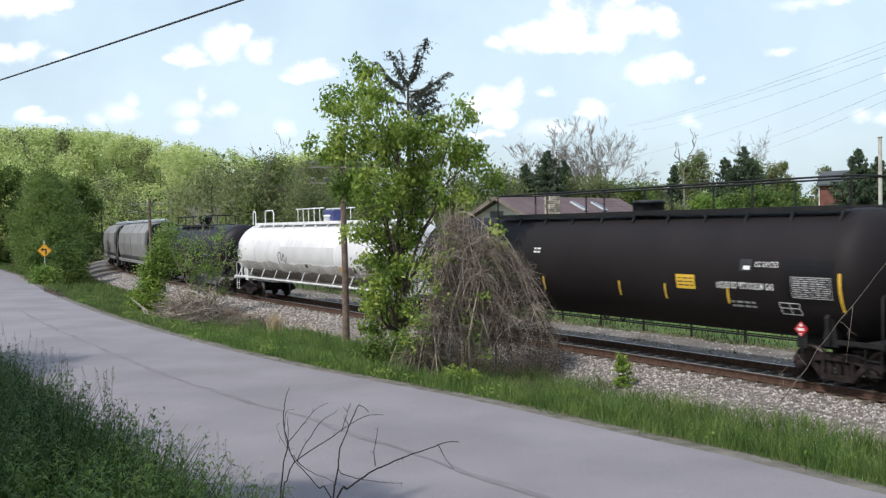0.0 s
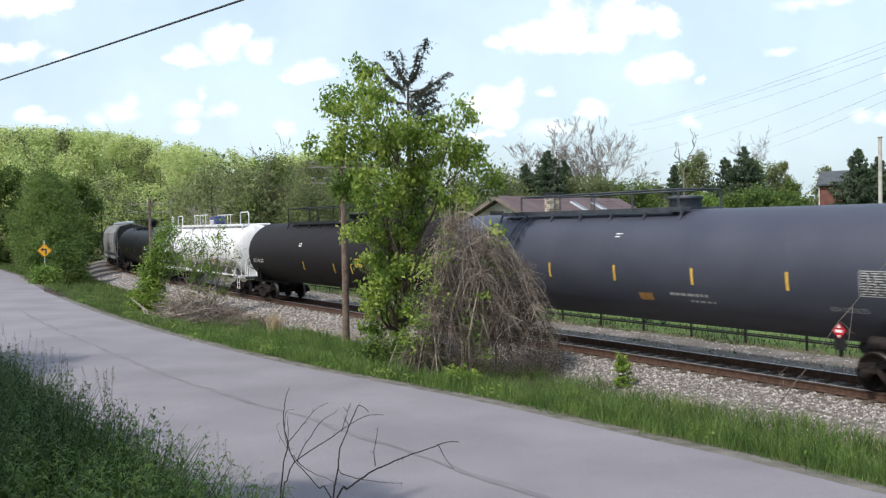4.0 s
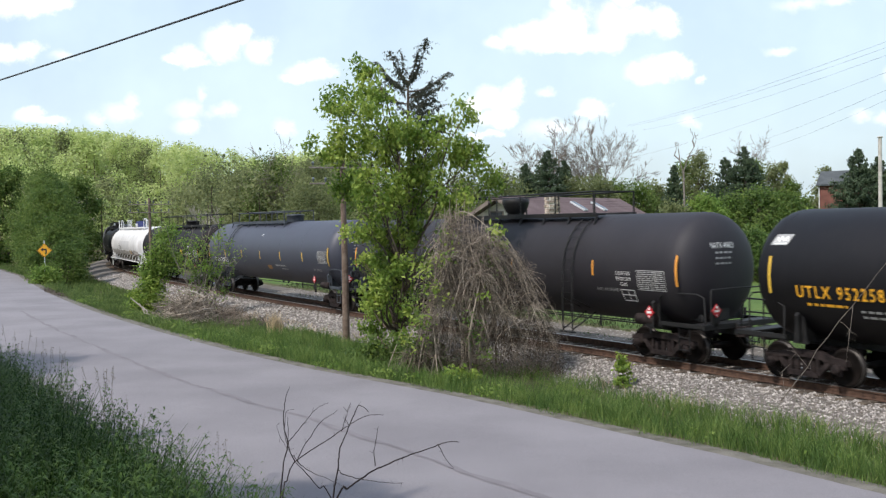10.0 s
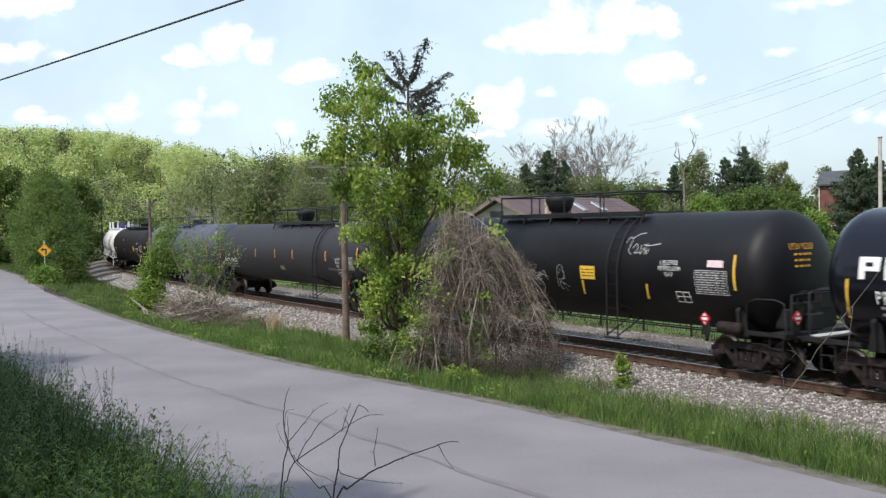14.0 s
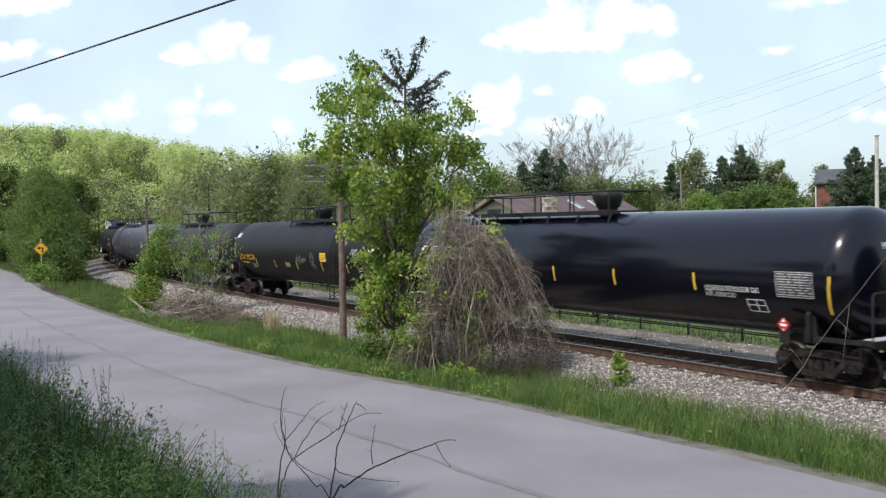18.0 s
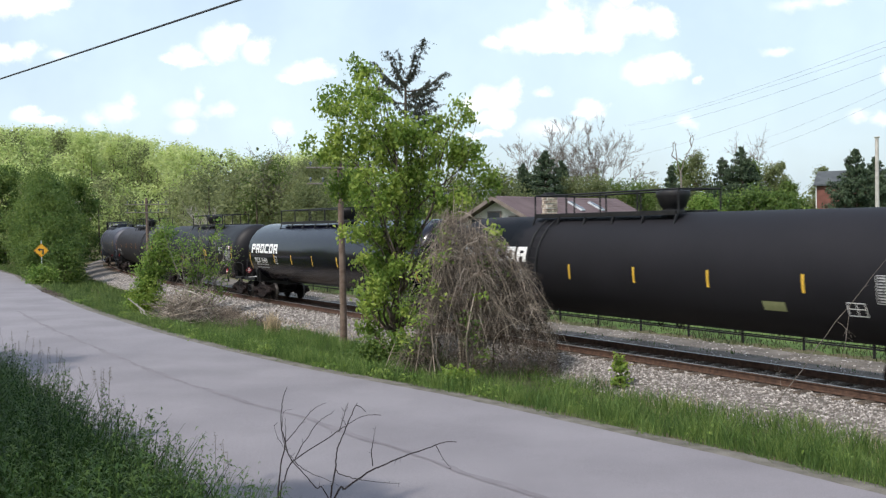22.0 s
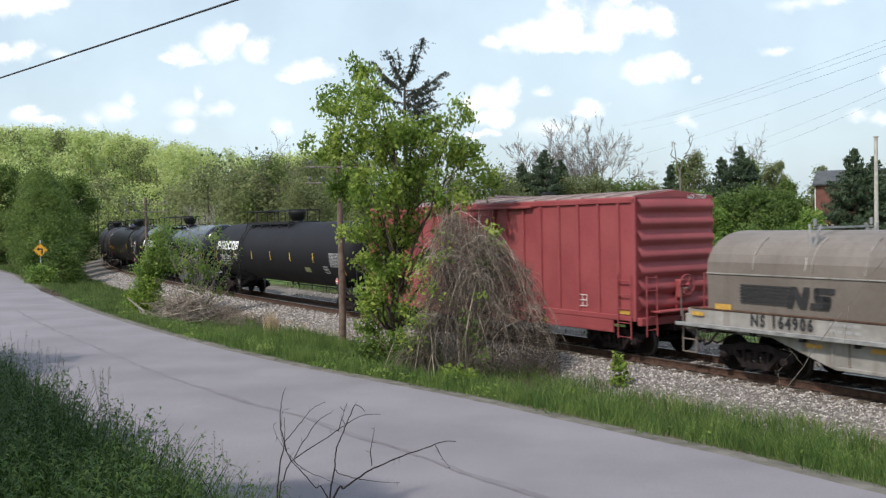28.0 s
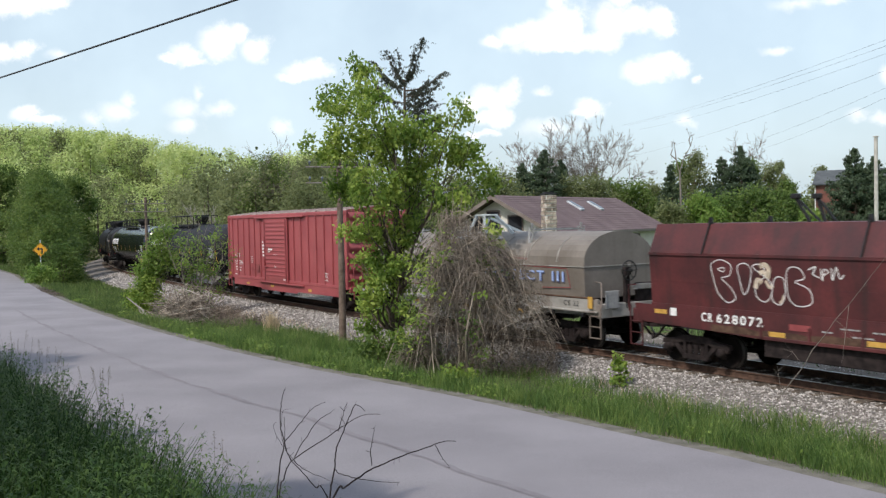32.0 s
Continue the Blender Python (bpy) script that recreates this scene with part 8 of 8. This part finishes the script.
def bare_branch(root, stems, r, seed, label):
    """A dead branch of smooth bent stems; each stem is a chain of (sideways, up) in metres from the root."""
    rng = np.random.default_rng(seed)
    top = thing("dead_branch", label, "dead branch", at=pose(*root))
    for thick, chain in stems:
        q = np.array(chain, float)
        depth = np.cumsum(rng.normal(0, .012, len(q)))
        n = (len(q) - 1) * 5 + 1
        t = np.linspace(0, len(q) - 1, n)
        pts = []
        for v in t:
            i = min(int(v), len(q) - 2)
            f = v - i
            p0, p1, p2, p3 = (q[max(0, min(len(q) - 1, i + k))] for k in (-1, 0, 1, 2))
            c = .5 * (2 * p1 + (p2 - p0) * f + (2 * p0 - 5 * p1 + 4 * p2 - p3) * f * f + (3 * p1 - p0 - 3 * p2 + p3) * f ** 3)
            pts.append((c[0] + rng.normal() * .0012, depth[i] + (depth[i + 1] - depth[i]) * f, c[1] + rng.normal() * .0012))
        sh = Shape()
        sh.tube(pts, [r * thick * (1 - .7 * i / (n - 1)) for i in range(n)], 5, False)
        for i in rng.integers(3, n, 3):
            d = unit(np.array([rng.normal(), 0, rng.normal() + .5])) * rng.uniform(.008, .03)
            sh.tube([pts[i], np.array(pts[i]) + d], [r * .3, r * .12], 4, False)
        part("stem", sh, M["dead_twig"], top, "", fix=False)


bare_branch((-0.751, 4.15, 2.02),
            [(1.0, [(-0.018, -0.05), (0.0, 0.551), (0.004, 0.607), (0.017, 0.709), (0.037, 0.798), (0.023, 0.849), (0.019, 0.9), (0.026, 0.963), (0.037, 1.014), (0.048, 1.039)]), (0.9, [(-0.06, -0.05), (0.008, 0.551), (0.03, 0.632), (0.062, 0.708), (0.166, 0.782), (0.268, 0.844), (0.333, 0.886), (0.396, 0.91), (0.467, 0.908)]), (0.6, [(0.037, 0.803), (0.065, 0.83), (0.118, 0.893), (0.17, 0.948), (0.221, 0.972)]), (0.6, [(0.081, 0.728), (0.128, 0.808), (0.181, 0.884), (0.219, 0.913), (0.25, 0.928)]), (0.4, [(0.068, 0.713), (0.027, 0.811), (0.024, 0.874), (0.035, 0.938), (0.068, 0.947)]), (0.4, [(0.088, 0.707), (0.043, 0.759), (0.002, 0.824), (-0.014, 0.875)]), (0.8, [(0.481, -0.05), (0.231, 0.546), (0.174, 0.603), (0.112, 0.676), (0.068, 0.72), (0.044, 0.785), (0.041, 0.861), (0.04, 0.912)]), (0.5, [(0.075, 0.713), (0.125, 0.668), (0.2, 0.633), (0.275, 0.601)])], .0040, 71, "dark bare fallen branch standing in the bank grass")
bare_branch((-0.506, 4.2, 2.02),
            [(1.2, [(-0.291, -0.05), (0.0, 0.531), (0.05, 0.574), (0.115, 0.624), (0.178, 0.669), (0.232, 0.691), (0.323, 0.728), (0.4, 0.747), (0.465, 0.769), (0.516, 0.783), (0.56, 0.782)]), (1.0, [(-0.031, -0.05), (-0.013, 0.531), (-0.009, 0.588), (0.008, 0.665), (0.015, 0.742), (0.035, 0.793), (0.064, 0.857), (0.086, 0.908), (0.102, 0.941), (0.123, 0.941), (0.147, 0.912)]), (0.6, [(0.011, 0.67), (0.031, 0.646), (0.102, 0.624), (0.166, 0.615), (0.243, 0.611), (0.307, 0.61)]), (0.6, [(0.178, 0.669), (0.171, 0.726), (0.18, 0.778), (0.192, 0.842)]), (0.5, [(0.465, 0.769), (0.497, 0.712), (0.534, 0.664)]), (0.5, [(0.03, 0.837), (0.05, 0.896), (0.075, 0.968)]), (0.4, [(0.064, 0.862), (0.04, 0.902)])], .0044, 72, "dark bare fallen branch lying over the bank edge")
bare_branch((-.89, 4.1, 2.46), [(.7, [(.2, -.4), (0, 0), (-.12, .10), (-.17, .19), (-.24, .28)]), (.6, [(.02, .02), (-.07, .09), (-.11, .12)])], .0042, 74, "thin bare twig standing out of the bank grass")
dead_branch("dead_stalk", "bare grey stalk leaning over the verge towards the track", (7.27, 20.5, -.45),
            [(None, (1.51, -2.75, 3.73), .03, 1.0), (.64, (.80, -1.80, 1.25), -.02, .5), (.6, (1.02, -1.72, 1.75), .05, .4), (.15, (.1, -.1, 1.0), 0, .4), (.3, (.2, -.2, 1.5), 0, .3)], .012, 73, twigs=2, twig_len=.35, bark="grey_twig", wander=.003)


def brush_pile():
    rng = np.random.default_rng(81)
    x, y = -11.75, 42.6
    top = thing("brush_pile", "heap of dry grey-brown cut branches beside the bush", "brush pile", at=pose(x, y, gz(x, y)))
    for nm, cnt, r, mat in (("brushwood", 900, .013, M["dry_vine"]), ("pale_branch", 12, .035, M["pale_bark"])):
        sh = Shape()
        for k in range(cnt):
            c = np.array([rng.normal() * .52, rng.normal() * .5, abs(rng.normal()) * .5 + .05])
            d = unit(rng.normal(size=3) * np.array([1, .6, .55])) * rng.uniform(.3, 1.1)
            sh.tube([c - d, c + rng.normal(size=3) * .08, c + d], [r, r * .9, r * .4], 3, False, False)
        if nm == "pale_branch":
            sh.tube([(-2.4, -.6, 1.25), (-1.7, -.7, .7), (-1.1, -.8, -.1)], [.02, .045, .05], 5, False)
            sh.tube([(-2.0, -.6, 1.0), (-1.75, -.7, .55), (-1.5, -.8, .5)], [.015, .03, .02], 5, False)
        tagged(part(nm, sh, mat, top, "", fix=False), kind="stuff")


brush_pile()


def dead_scrub():
    """Low tangle of dead weeds and twigs that runs from the brush pile along the ballast's foot."""
    rng = np.random.default_rng(82)
    x0, y0 = -9.6, 41.9
    z0 = gz(x0, y0)
    sh = Shape()
    for k in range(1500):
        t = rng.beta(1.3, 1.6) * 2 - 1
        a, b = .95 * t + rng.normal() * .3, -2.5 * t + rng.normal() * .45
        h = (.62 - .30 * t) * rng.uniform(.35, 1.0)
        z = gz(x0 + a, y0 + b) - z0 - .03
        d = rng.normal(size=2) * .22 * (1 + h)
        r = rng.uniform(.005, .011)
        sh.tube([(a, b, z), (a + d[0] * .4, b + d[1] * .4, z + h * .7), (a + d[0], b + d[1], z + h * rng.uniform(.7, 1.0))], [r, r * .8, r * .35], 3, False, False)
    ob = part("dead_scrub", sh, M["dry_brush"], None, "", pose(x0, y0, z0), fix=False)
    tagged(ob, "low tangle of dead brown weeds beside the ballast", "dead brush", kind="stuff")


dead_scrub()


def litter(name, label, x0, y0, rx, ry, turn, count, seed):
    """A patch of dead leaves and bark scraps lying on the ground."""
    rng = np.random.default_rng(seed)
    d = rng.normal(size=(count, 2)) * .5
    c_, s_ = math.cos(turn), math.sin(turn)
    x, y = x0 + d[:, 0] * rx * c_ - d[:, 1] * ry * s_, y0 + d[:, 0] * rx * s_ + d[:, 1] * ry * c_
    z = np.maximum(ground_z(x, y) + .02, np.interp(along(x, y)[1], [1.45, 2.25, 3.5], [-.2, -.285, -.585]) + .02) + np.abs(rng.normal(size=count)) * .03
    tagged(quads(name, leaf_quads(rng, np.stack([x, y, z], -1), .075, 0, 1.5, 3.0), M["dead_leaf"]), label, "leaf litter", kind="stuff")


litter("leaf_litter", "dark brown leaf litter beside the brush pile", -9.4, 41.9, 2.6, 1.3, 2.1, 9000, 83)
litter("leaf_litter", "dark brown leaf litter under the dead vines", 1.2, 25.0, 3.0, .9, 2.2, 7000, 84)
litter("leaf_litter", "dark earth and litter below the thicket", -24.5, 58.5, 4.5, 1.0, 2.1, 5000, 85)
rngt = np.random.default_rng(91)
tx = rngt.normal(-6.75, .13, 240)
ty = rngt.normal(37.0, .13, 240)
tagged(quads("dry_grass_tuft", blades(rngt, tx, ty, ground_z(tx, ty), rngt.uniform(.4, 1.1, 240), np.full(240, .018), .4), M["dry_grass"]), "pale dry grass tuft by the ballast", "grass tuft", kind="stuff")

# loose stones of the ballast bed
rngs = np.random.default_rng(601)
sv = np.array([(1, 0, 0), (-1, 0, 0), (0, 1, 0), (0, -1, 0), (0, 0, 1), (0, 0, -1)], float)
sf = np.array([(0, 2, 4), (2, 1, 4), (1, 3, 4), (3, 0, 4), (2, 0, 5), (1, 2, 5), (3, 1, 5), (0, 3, 5)])


def stones(name, label, count, s0, s1, bands, size, seed, material):
    rng = np.random.default_rng(seed)
    s = rng.uniform(s0, s1, count)
    lo, hi = bands
    lat = rng.uniform(lo, hi, count)
    hd = np.interp(s, LINE_S, LINE_H)
    x, y = np.interp(s, LINE_S, LINE_X) - np.sin(hd) * lat, np.interp(s, LINE_S, LINE_Y) + np.cos(hd) * lat
    z = np.interp(lat, [-6, -3.0, -2.3, -1.45, 0, 1.45, 2.25, 3.5, 4.5], [-.49, -.51, -.30, -.215, -.225, -.215, -.30, -.58, -.56]) + .01
    q = sv[None] * rng.uniform(.5, 1.3, (count, 6, 1)) * (size * rng.uniform(.5, 1.3, count))[:, None, None] * np.array([1, 1, .75])
    a = rng.uniform(0, 6.3, count)
    c_, s_ = np.cos(a)[:, None], np.sin(a)[:, None]
    v = np.stack([q[..., 0] * c_ - q[..., 1] * s_, q[..., 0] * s_ + q[..., 1] * c_, q[..., 2]], -1) + np.stack([x, y, z], -1)[:, None]
    f = (sf[None] + (np.arange(count) * 6)[:, None, None]).reshape(-1, 3)
    me = bpy.data.meshes.new(name)
    me.from_pydata(v.reshape(-1, 3).tolist(), [], f.tolist())
    me.materials.append(material)
    return tagged(new(name, me), label, "ballast stones", kind="stuff")


stones("ballast_stones", "loose pale grey crushed stones on the ballast", 24000, -14, 22, (.9, 3.7), .034, 602, M["stone"])
stones("ballast_stones", "loose pale grey crushed stones between the rails", 10000, -14, 22, (-.7, .7), .033, 603, M["stone"])
stones("drive_stones", "scattered pale stones on the gravel drive", 5000, -14, 45, (-5.8, -1.0), .04, 605, M["stone"])
stones("ballast_stones", "loose pale grey crushed stones along the bend", 9000, 22, 75, (.9, 3.7), .06, 604, M["stone"])


# ---------------------------------------------------------------- poles, wires, sign, fence
def telegraph_pole(x, y, h, turn, arms, label, r=.13, arm=1.6):
    top = thing("telegraph_pole", label, "telegraph pole", "telegraph poles", at=pose(x, y, gz(x, y), 0, 0, turn))
    part("pole", Shape().tube([(0, 0, -.3), (.02, 0, h * .4), (0, 0, h)], [r * 1.15, r, r * .78], 12), M["pole_wood"], top, "weathered brown wooden pole")
    for z in arms:
        a = part("crossarm", Shape().box((0, -.15, z), (arm * 2, .05, .055), .01), M["arm_wood"], top, "thin wooden crossarm")
        for k in range(6):
            u = -arm + .15 + k * (2 * arm - .3) / 5
            part("insulator", Shape().lathe([(z + .05, .02), (z + .12, .03), (z + .14, .05), (z + .2, .045), (z + .23, .015)], 8, 2, (u, -.15, 0)), M["sky_glass"], a)
    return top


telegraph_pole(-3.62, 34.1, 6.7, 25, (5.85, 6.42), "weathered wooden telegraph pole among the tree's leaves", .12, 1.3)
telegraph_pole(-20.4, 65.0, 6.5, 28, (5.5, 6.05), "thin wooden telegraph pole beside the bush", .11, 1.45)
rp = thing("light_pole", "tall pale grey wooden pole before the fir trees", "pole", at=pose(23.5, 50, gz(23.5, 50)))
part("pole", Shape().tube([(0, 0, -.3), (0, 0, 8.3)], [.12, .095], 10), M["grey_pole"], rp)
part("cap", Shape().box((0, 0, 8.32), (.24, .24, .06), .02), M["grey_pole"], rp)


def wire(a, b, sag, r, label):
    a, b = Vector(a), Vector(b)
    n = 24
    pts = [a + (b - a) * (i / n) - Vector((0, 0, sag * 4 * (i / n) * (1 - i / n))) for i in range(n + 1)]
    tagged(part("overhead_wire", Shape().tube(pts, r, 5), M["cable"], None, label), label, "wire", "overhead wires")


wire((-71.5, 104.5, 14.14), (20.0, 13.44, 14.14), .208, .054, "thick black overhead cable across the sky")
# power lines: slope of bearing and height at the far end (95 m ahead) and at the near end (34 m)
for fx, fz, nx_, nz in ((.198, .100, .519, .198), (.2, .099, .519, .191), (.217, .095, .519, .183), (.202, .0655, .519, .166), (.30, .070, .519, .150), (.315, .0635, .519, .140)):
    wire((fx * 95, 95, 3.79 + fz * 95), (nx_ * 34, 34, 3.79 + nz * 34), .35, .0046, "thin dark power line above the woods")


def bend_sign():
    x, y = -30.5, 71.3
    g = gz(x, y)
    top = thing("bend_sign", "yellow diamond road sign with a black left-bend arrow", "road sign", at=pose(x, y, g, 0, 0, 22))
    part("post", Shape().box((0, .05, 1.6), (.07, .05, 3.4), .008), M["galvanised"], top, "grey steel post")
    c = 2.32 - g
    d = .54
    plate = part("plate", Shape().prism([(-d, c), (0, c - d), (d, c), (0, c + d)], -.006, .006, 1), M["sign_yellow"], top)
    b = d - .05
    sh = Shape()
    for p, q in (((-b, 0), (0, -b)), ((0, -b), (b, 0)), ((b, 0), (0, b)), ((0, b), (-b, 0))):
        sh.bar((p[0], -.010, c + p[1]), (q[0], -.010, c + q[1]), .004, .022)
    part("border", sh, M["black_paint"], plate)
    part("arrow", Shape().prism([(.07, c - .27), (.17, c - .27), (.17, c + .12), (-.08, c + .12), (-.08, c + .22), (-.27, c + .07), (-.08, c - .08), (-.08, c + .02), (.07, c + .02)], -.012, -.008, 1), M["black_paint"], plate, "black bent arrow")
    sm = thing("small_sign", "small white roadside sign far along the road", "road sign", at=pose(-51.5, 117, gz(-51.5, 117), 0, 0, 20))
    part("post", Shape().box((0, .04, 1.2), (.06, .05, 2.6), .005), M["galvanised"], sm)
    part("plate", Shape().box((0, 0, 2.3), (.6, .02, .75), .005), M["white_paint"], sm)


bend_sign()


def paddock_fence():
    top = thing("paddock_fence", "dark wooden post and rail fence beyond the gravel drive", "fence", kind="structure")
    post = shared("fence_post", lambda: Shape().box((0, 0, .55), (.07, .07, 1.35), .01))
    ss = np.arange(-24, 46, 2.4)
    for i, s in enumerate(ss):
        q = on_line(s, -6.4)
        part("post", post, M["steel_black"], top, "", pose(q.x, q.y, gz(q.x, q.y), 0, 0, math.degrees(heading(s))))
        if i + 1 < len(ss):
            q2 = on_line(ss[i + 1], -6.4)
            for z in (.28, .68, 1.08):
                part("rail", Shape().bar(q + Vector((0, 0, z + gz(q.x, q.y))), q2 + Vector((0, 0, z + gz(q2.x, q2.y))), .03, .055), M["steel_black"], top)


paddock_fence()


# ---------------------------------------------------------------- houses
def brown_house():
    top = thing("house", "cream house with a brown shingled gable roof and stone chimney", "house", at=pose(3.25, 55, 0, 0, 0, math.degrees(math.atan2(13, 9.1))))
    # x runs along the ridge, y to the far side
    L, w, zr, ze, g = 16.9, 3.7, 5.18, 3.20, -.5
    sh = Shape()
    sh.prism([(-w + .35, g), (w - .35, g), (w - .35, ze + .12), (0, zr - .12), (-w + .35, ze + .12)], .45, L - .3, 0)
    part("wall", sh, M["stucco"], top, "cream stucco wall")
    for sgn in (-1, 1):
        r = part("roof_slope", Shape().prism([(0, zr), (0, zr + .14), (sgn * (w + .35), ze - .12), (sgn * (w + .35), ze - .26)], -.25, L + .3, 0), M["roof_brown"], top, "brown shingled roof slope")
        rows = Shape()
        for k in range(17):
            t = (k + 1) / 18
            y, z = sgn * (w + .35) * t, zr + .14 + (ze - .12 - zr - .14) * t
            rows.box((L / 2, y, z + .006), (L + .55, .03, .012))
        part("shingle_course", rows, M["roof_brown"], r)
        tr = Shape()
        for x in (-.27, L + .32):
            tr.bar((x, 0, zr + .02), (x, sgn * (w + .36), ze - .2), .05, .22)
        tr.bar((-.27, sgn * (w + .37), ze - .22), (L + .32, sgn * (w + .37), ze - .22), .05, .16)
        part("fascia", tr, M["trim"], top, "brown trim board")
    for x in (8.2, 11.2):
        t0 = .30
        y, z = -(w + .35) * t0, zr + .14 + (ze - .26 - zr) * t0
        m = Euler((math.atan2(zr - ze + .26, w + .35), 0, 0)).to_matrix()
        s_ = part("skylight", Shape().box((x, y, z + .06), (.5, 1.2, .12), .02, m), M["galvanised"], top, "roof window in a metal frame")
        part("pane", Shape().box((x, y - .03, z + .135), (.38, 1.0, .02), 0, m), M["sky_glass"], s_)
    # windows in the gable that faces the track
    for y, z, a, b in ((-1.2, 3.5, .9, 1.1), (.3, 3.6, .8, 1.5), (1.5, 3.4, .8, 1.1), (-1.6, 1.2, 1.4, 1.4), (1.4, 1.2, 1.4, 1.4)):
        f = part("window", Shape().box((.43, y, z), (.08, a + .16, b + .16), .01), M["trim"], top, "brown-framed window")
        part("pane", Shape().box((.40, y, z), (.06, a, b)), M["window_glass"], f)
    for x in (3, 6, 9.5, 13):
        f = part("window", Shape().box((x, -w + .33, 2.1), (1.3, .08, 1.3), .01), M["trim"], top, "brown-framed window")
        part("pane", Shape().box((x, -w + .30, 2.1), (1.1, .06, 1.1)), M["window_glass"], f)
    # stone chimney at the near corner
    c = thing("chimney", "tall chimney of pale mixed fieldstone", "chimney", at=pose(6.12, 51.9, -.5, 0, 0, 20))
    part("flue", Shape().box((0, 0, 2.85), (.64, .56, 5.7), .02), M["stucco"], c)
    rng = random.Random(9)
    st = [shared("chimney_stone%d" % k, lambda k=k: Shape().box((0, 0, 0), (.19 + .05 * k, .05, .17 + .03 * (k % 2)), .015)) for k in range(3)]
    for face in range(4):
        half, dist = (.32, .30) if face % 2 == 0 else (.28, .34)
        z = 3.2
        while z < 5.62:
            u = -half + rng.uniform(0, .1)
            while u < half - .08:
                k = rng.randrange(3)
                wdt = .19 + .05 * k
                q = Matrix.Rotation(face * math.pi / 2, 4, "Z") @ pose(min(u + wdt / 2, half - .1), -dist, z + .1)
                part("stone", st[k], M["chimney_stone"], c, "", q)
                u += wdt + .02
            z += .225
    part("cap", Shape().box((0, 0, 5.73), (.74, .66, .08), .02).box((0, 0, 5.80), (.5, .42, .10), .02), M["steel_black"], c)


brown_house()


def brick_house():
    top = thing("brick_house", "red brick house with a grey shingled roof among fir trees", "house", at=pose(44.6, 99, 0, 0, 0, -30))
    g = gz(43.9, 99)
    part("wall", Shape().prism([(-3.0, g - .3), (3.0, g - .3), (3.0, 7.05), (0, 8.3), (-3.0, 7.05)], -3.9, 3.9, 0), M["brick"], top, "red brick wall")
    for sgn in (-1, 1):
        part("roof_slope", Shape().prism([(0, 8.35), (0, 8.52), (sgn * 3.35, 7.0), (sgn * 3.35, 6.85)], -4.1, 4.1, 0), M["shingle_grey"], top, "grey shingled slope")
    part("downpipe", Shape().tube([(-3.85, -3.08, g), (-3.85, -3.08, 6.9)], .06, 6), M["white_paint"], top, "white downpipe")
    for x in (-2.4, 0, 2.4):
        for z in (2.0,):
            f = part("window", Shape().box((x, -3.02, z), (1.0, .08, 1.4), .01), M["white_paint"], top, "white-framed window")
            part("pane", Shape().box((x, -3.06, z), (.84, .06, 1.24)), M["window_glass"], f)


brick_house()

# wooden ties under the rails
tie = shared("tie", lambda: Shape().box((0, 0, 0), (.23, 2.6, .17), .012))
rngk = random.Random(3)
for k in range(230):
    s = -16 + k * .53
    q = on_line(s + rngk.uniform(-.03, .03), rngk.uniform(-.04, .04), -.272 + rngk.uniform(-.004, .004))
    part("tie", tie, M["tie"], track, "", pose(q.x, q.y, q.z, 0, 0, math.degrees(heading(s)) + rngk.uniform(-1, 1)))


# ---------------------------------------------------------------- what moves
def ridden(t):
    """How far the train has gone at t seconds."""
    return 4.3623 * t - .004947 * (t - 16) ** 2 - 5e-6 * (t - 16) ** 3


def car_pose(u, half, t):
    s = u + ridden(t)
    a, b = on_line(s + half), on_line(s - half)
    d = a - b
    return pose(*((a + b) / 2), 0, 0, math.degrees(math.atan2(d.y, d.x)))


def motions():
    for car, u, half in CARS:
        walk(car, [(t, car_pose(u, half, t)) for t in range(33)])
    for w, wx in WHEELSETS:
        rows = []
        for k in range(241):
            t = k * 4 / 30
            rows.append((t, pose(wx, 0, .42, 0, math.degrees(ridden(t) / .42) % 360, 0)))
        walk(w, rows)


motions()
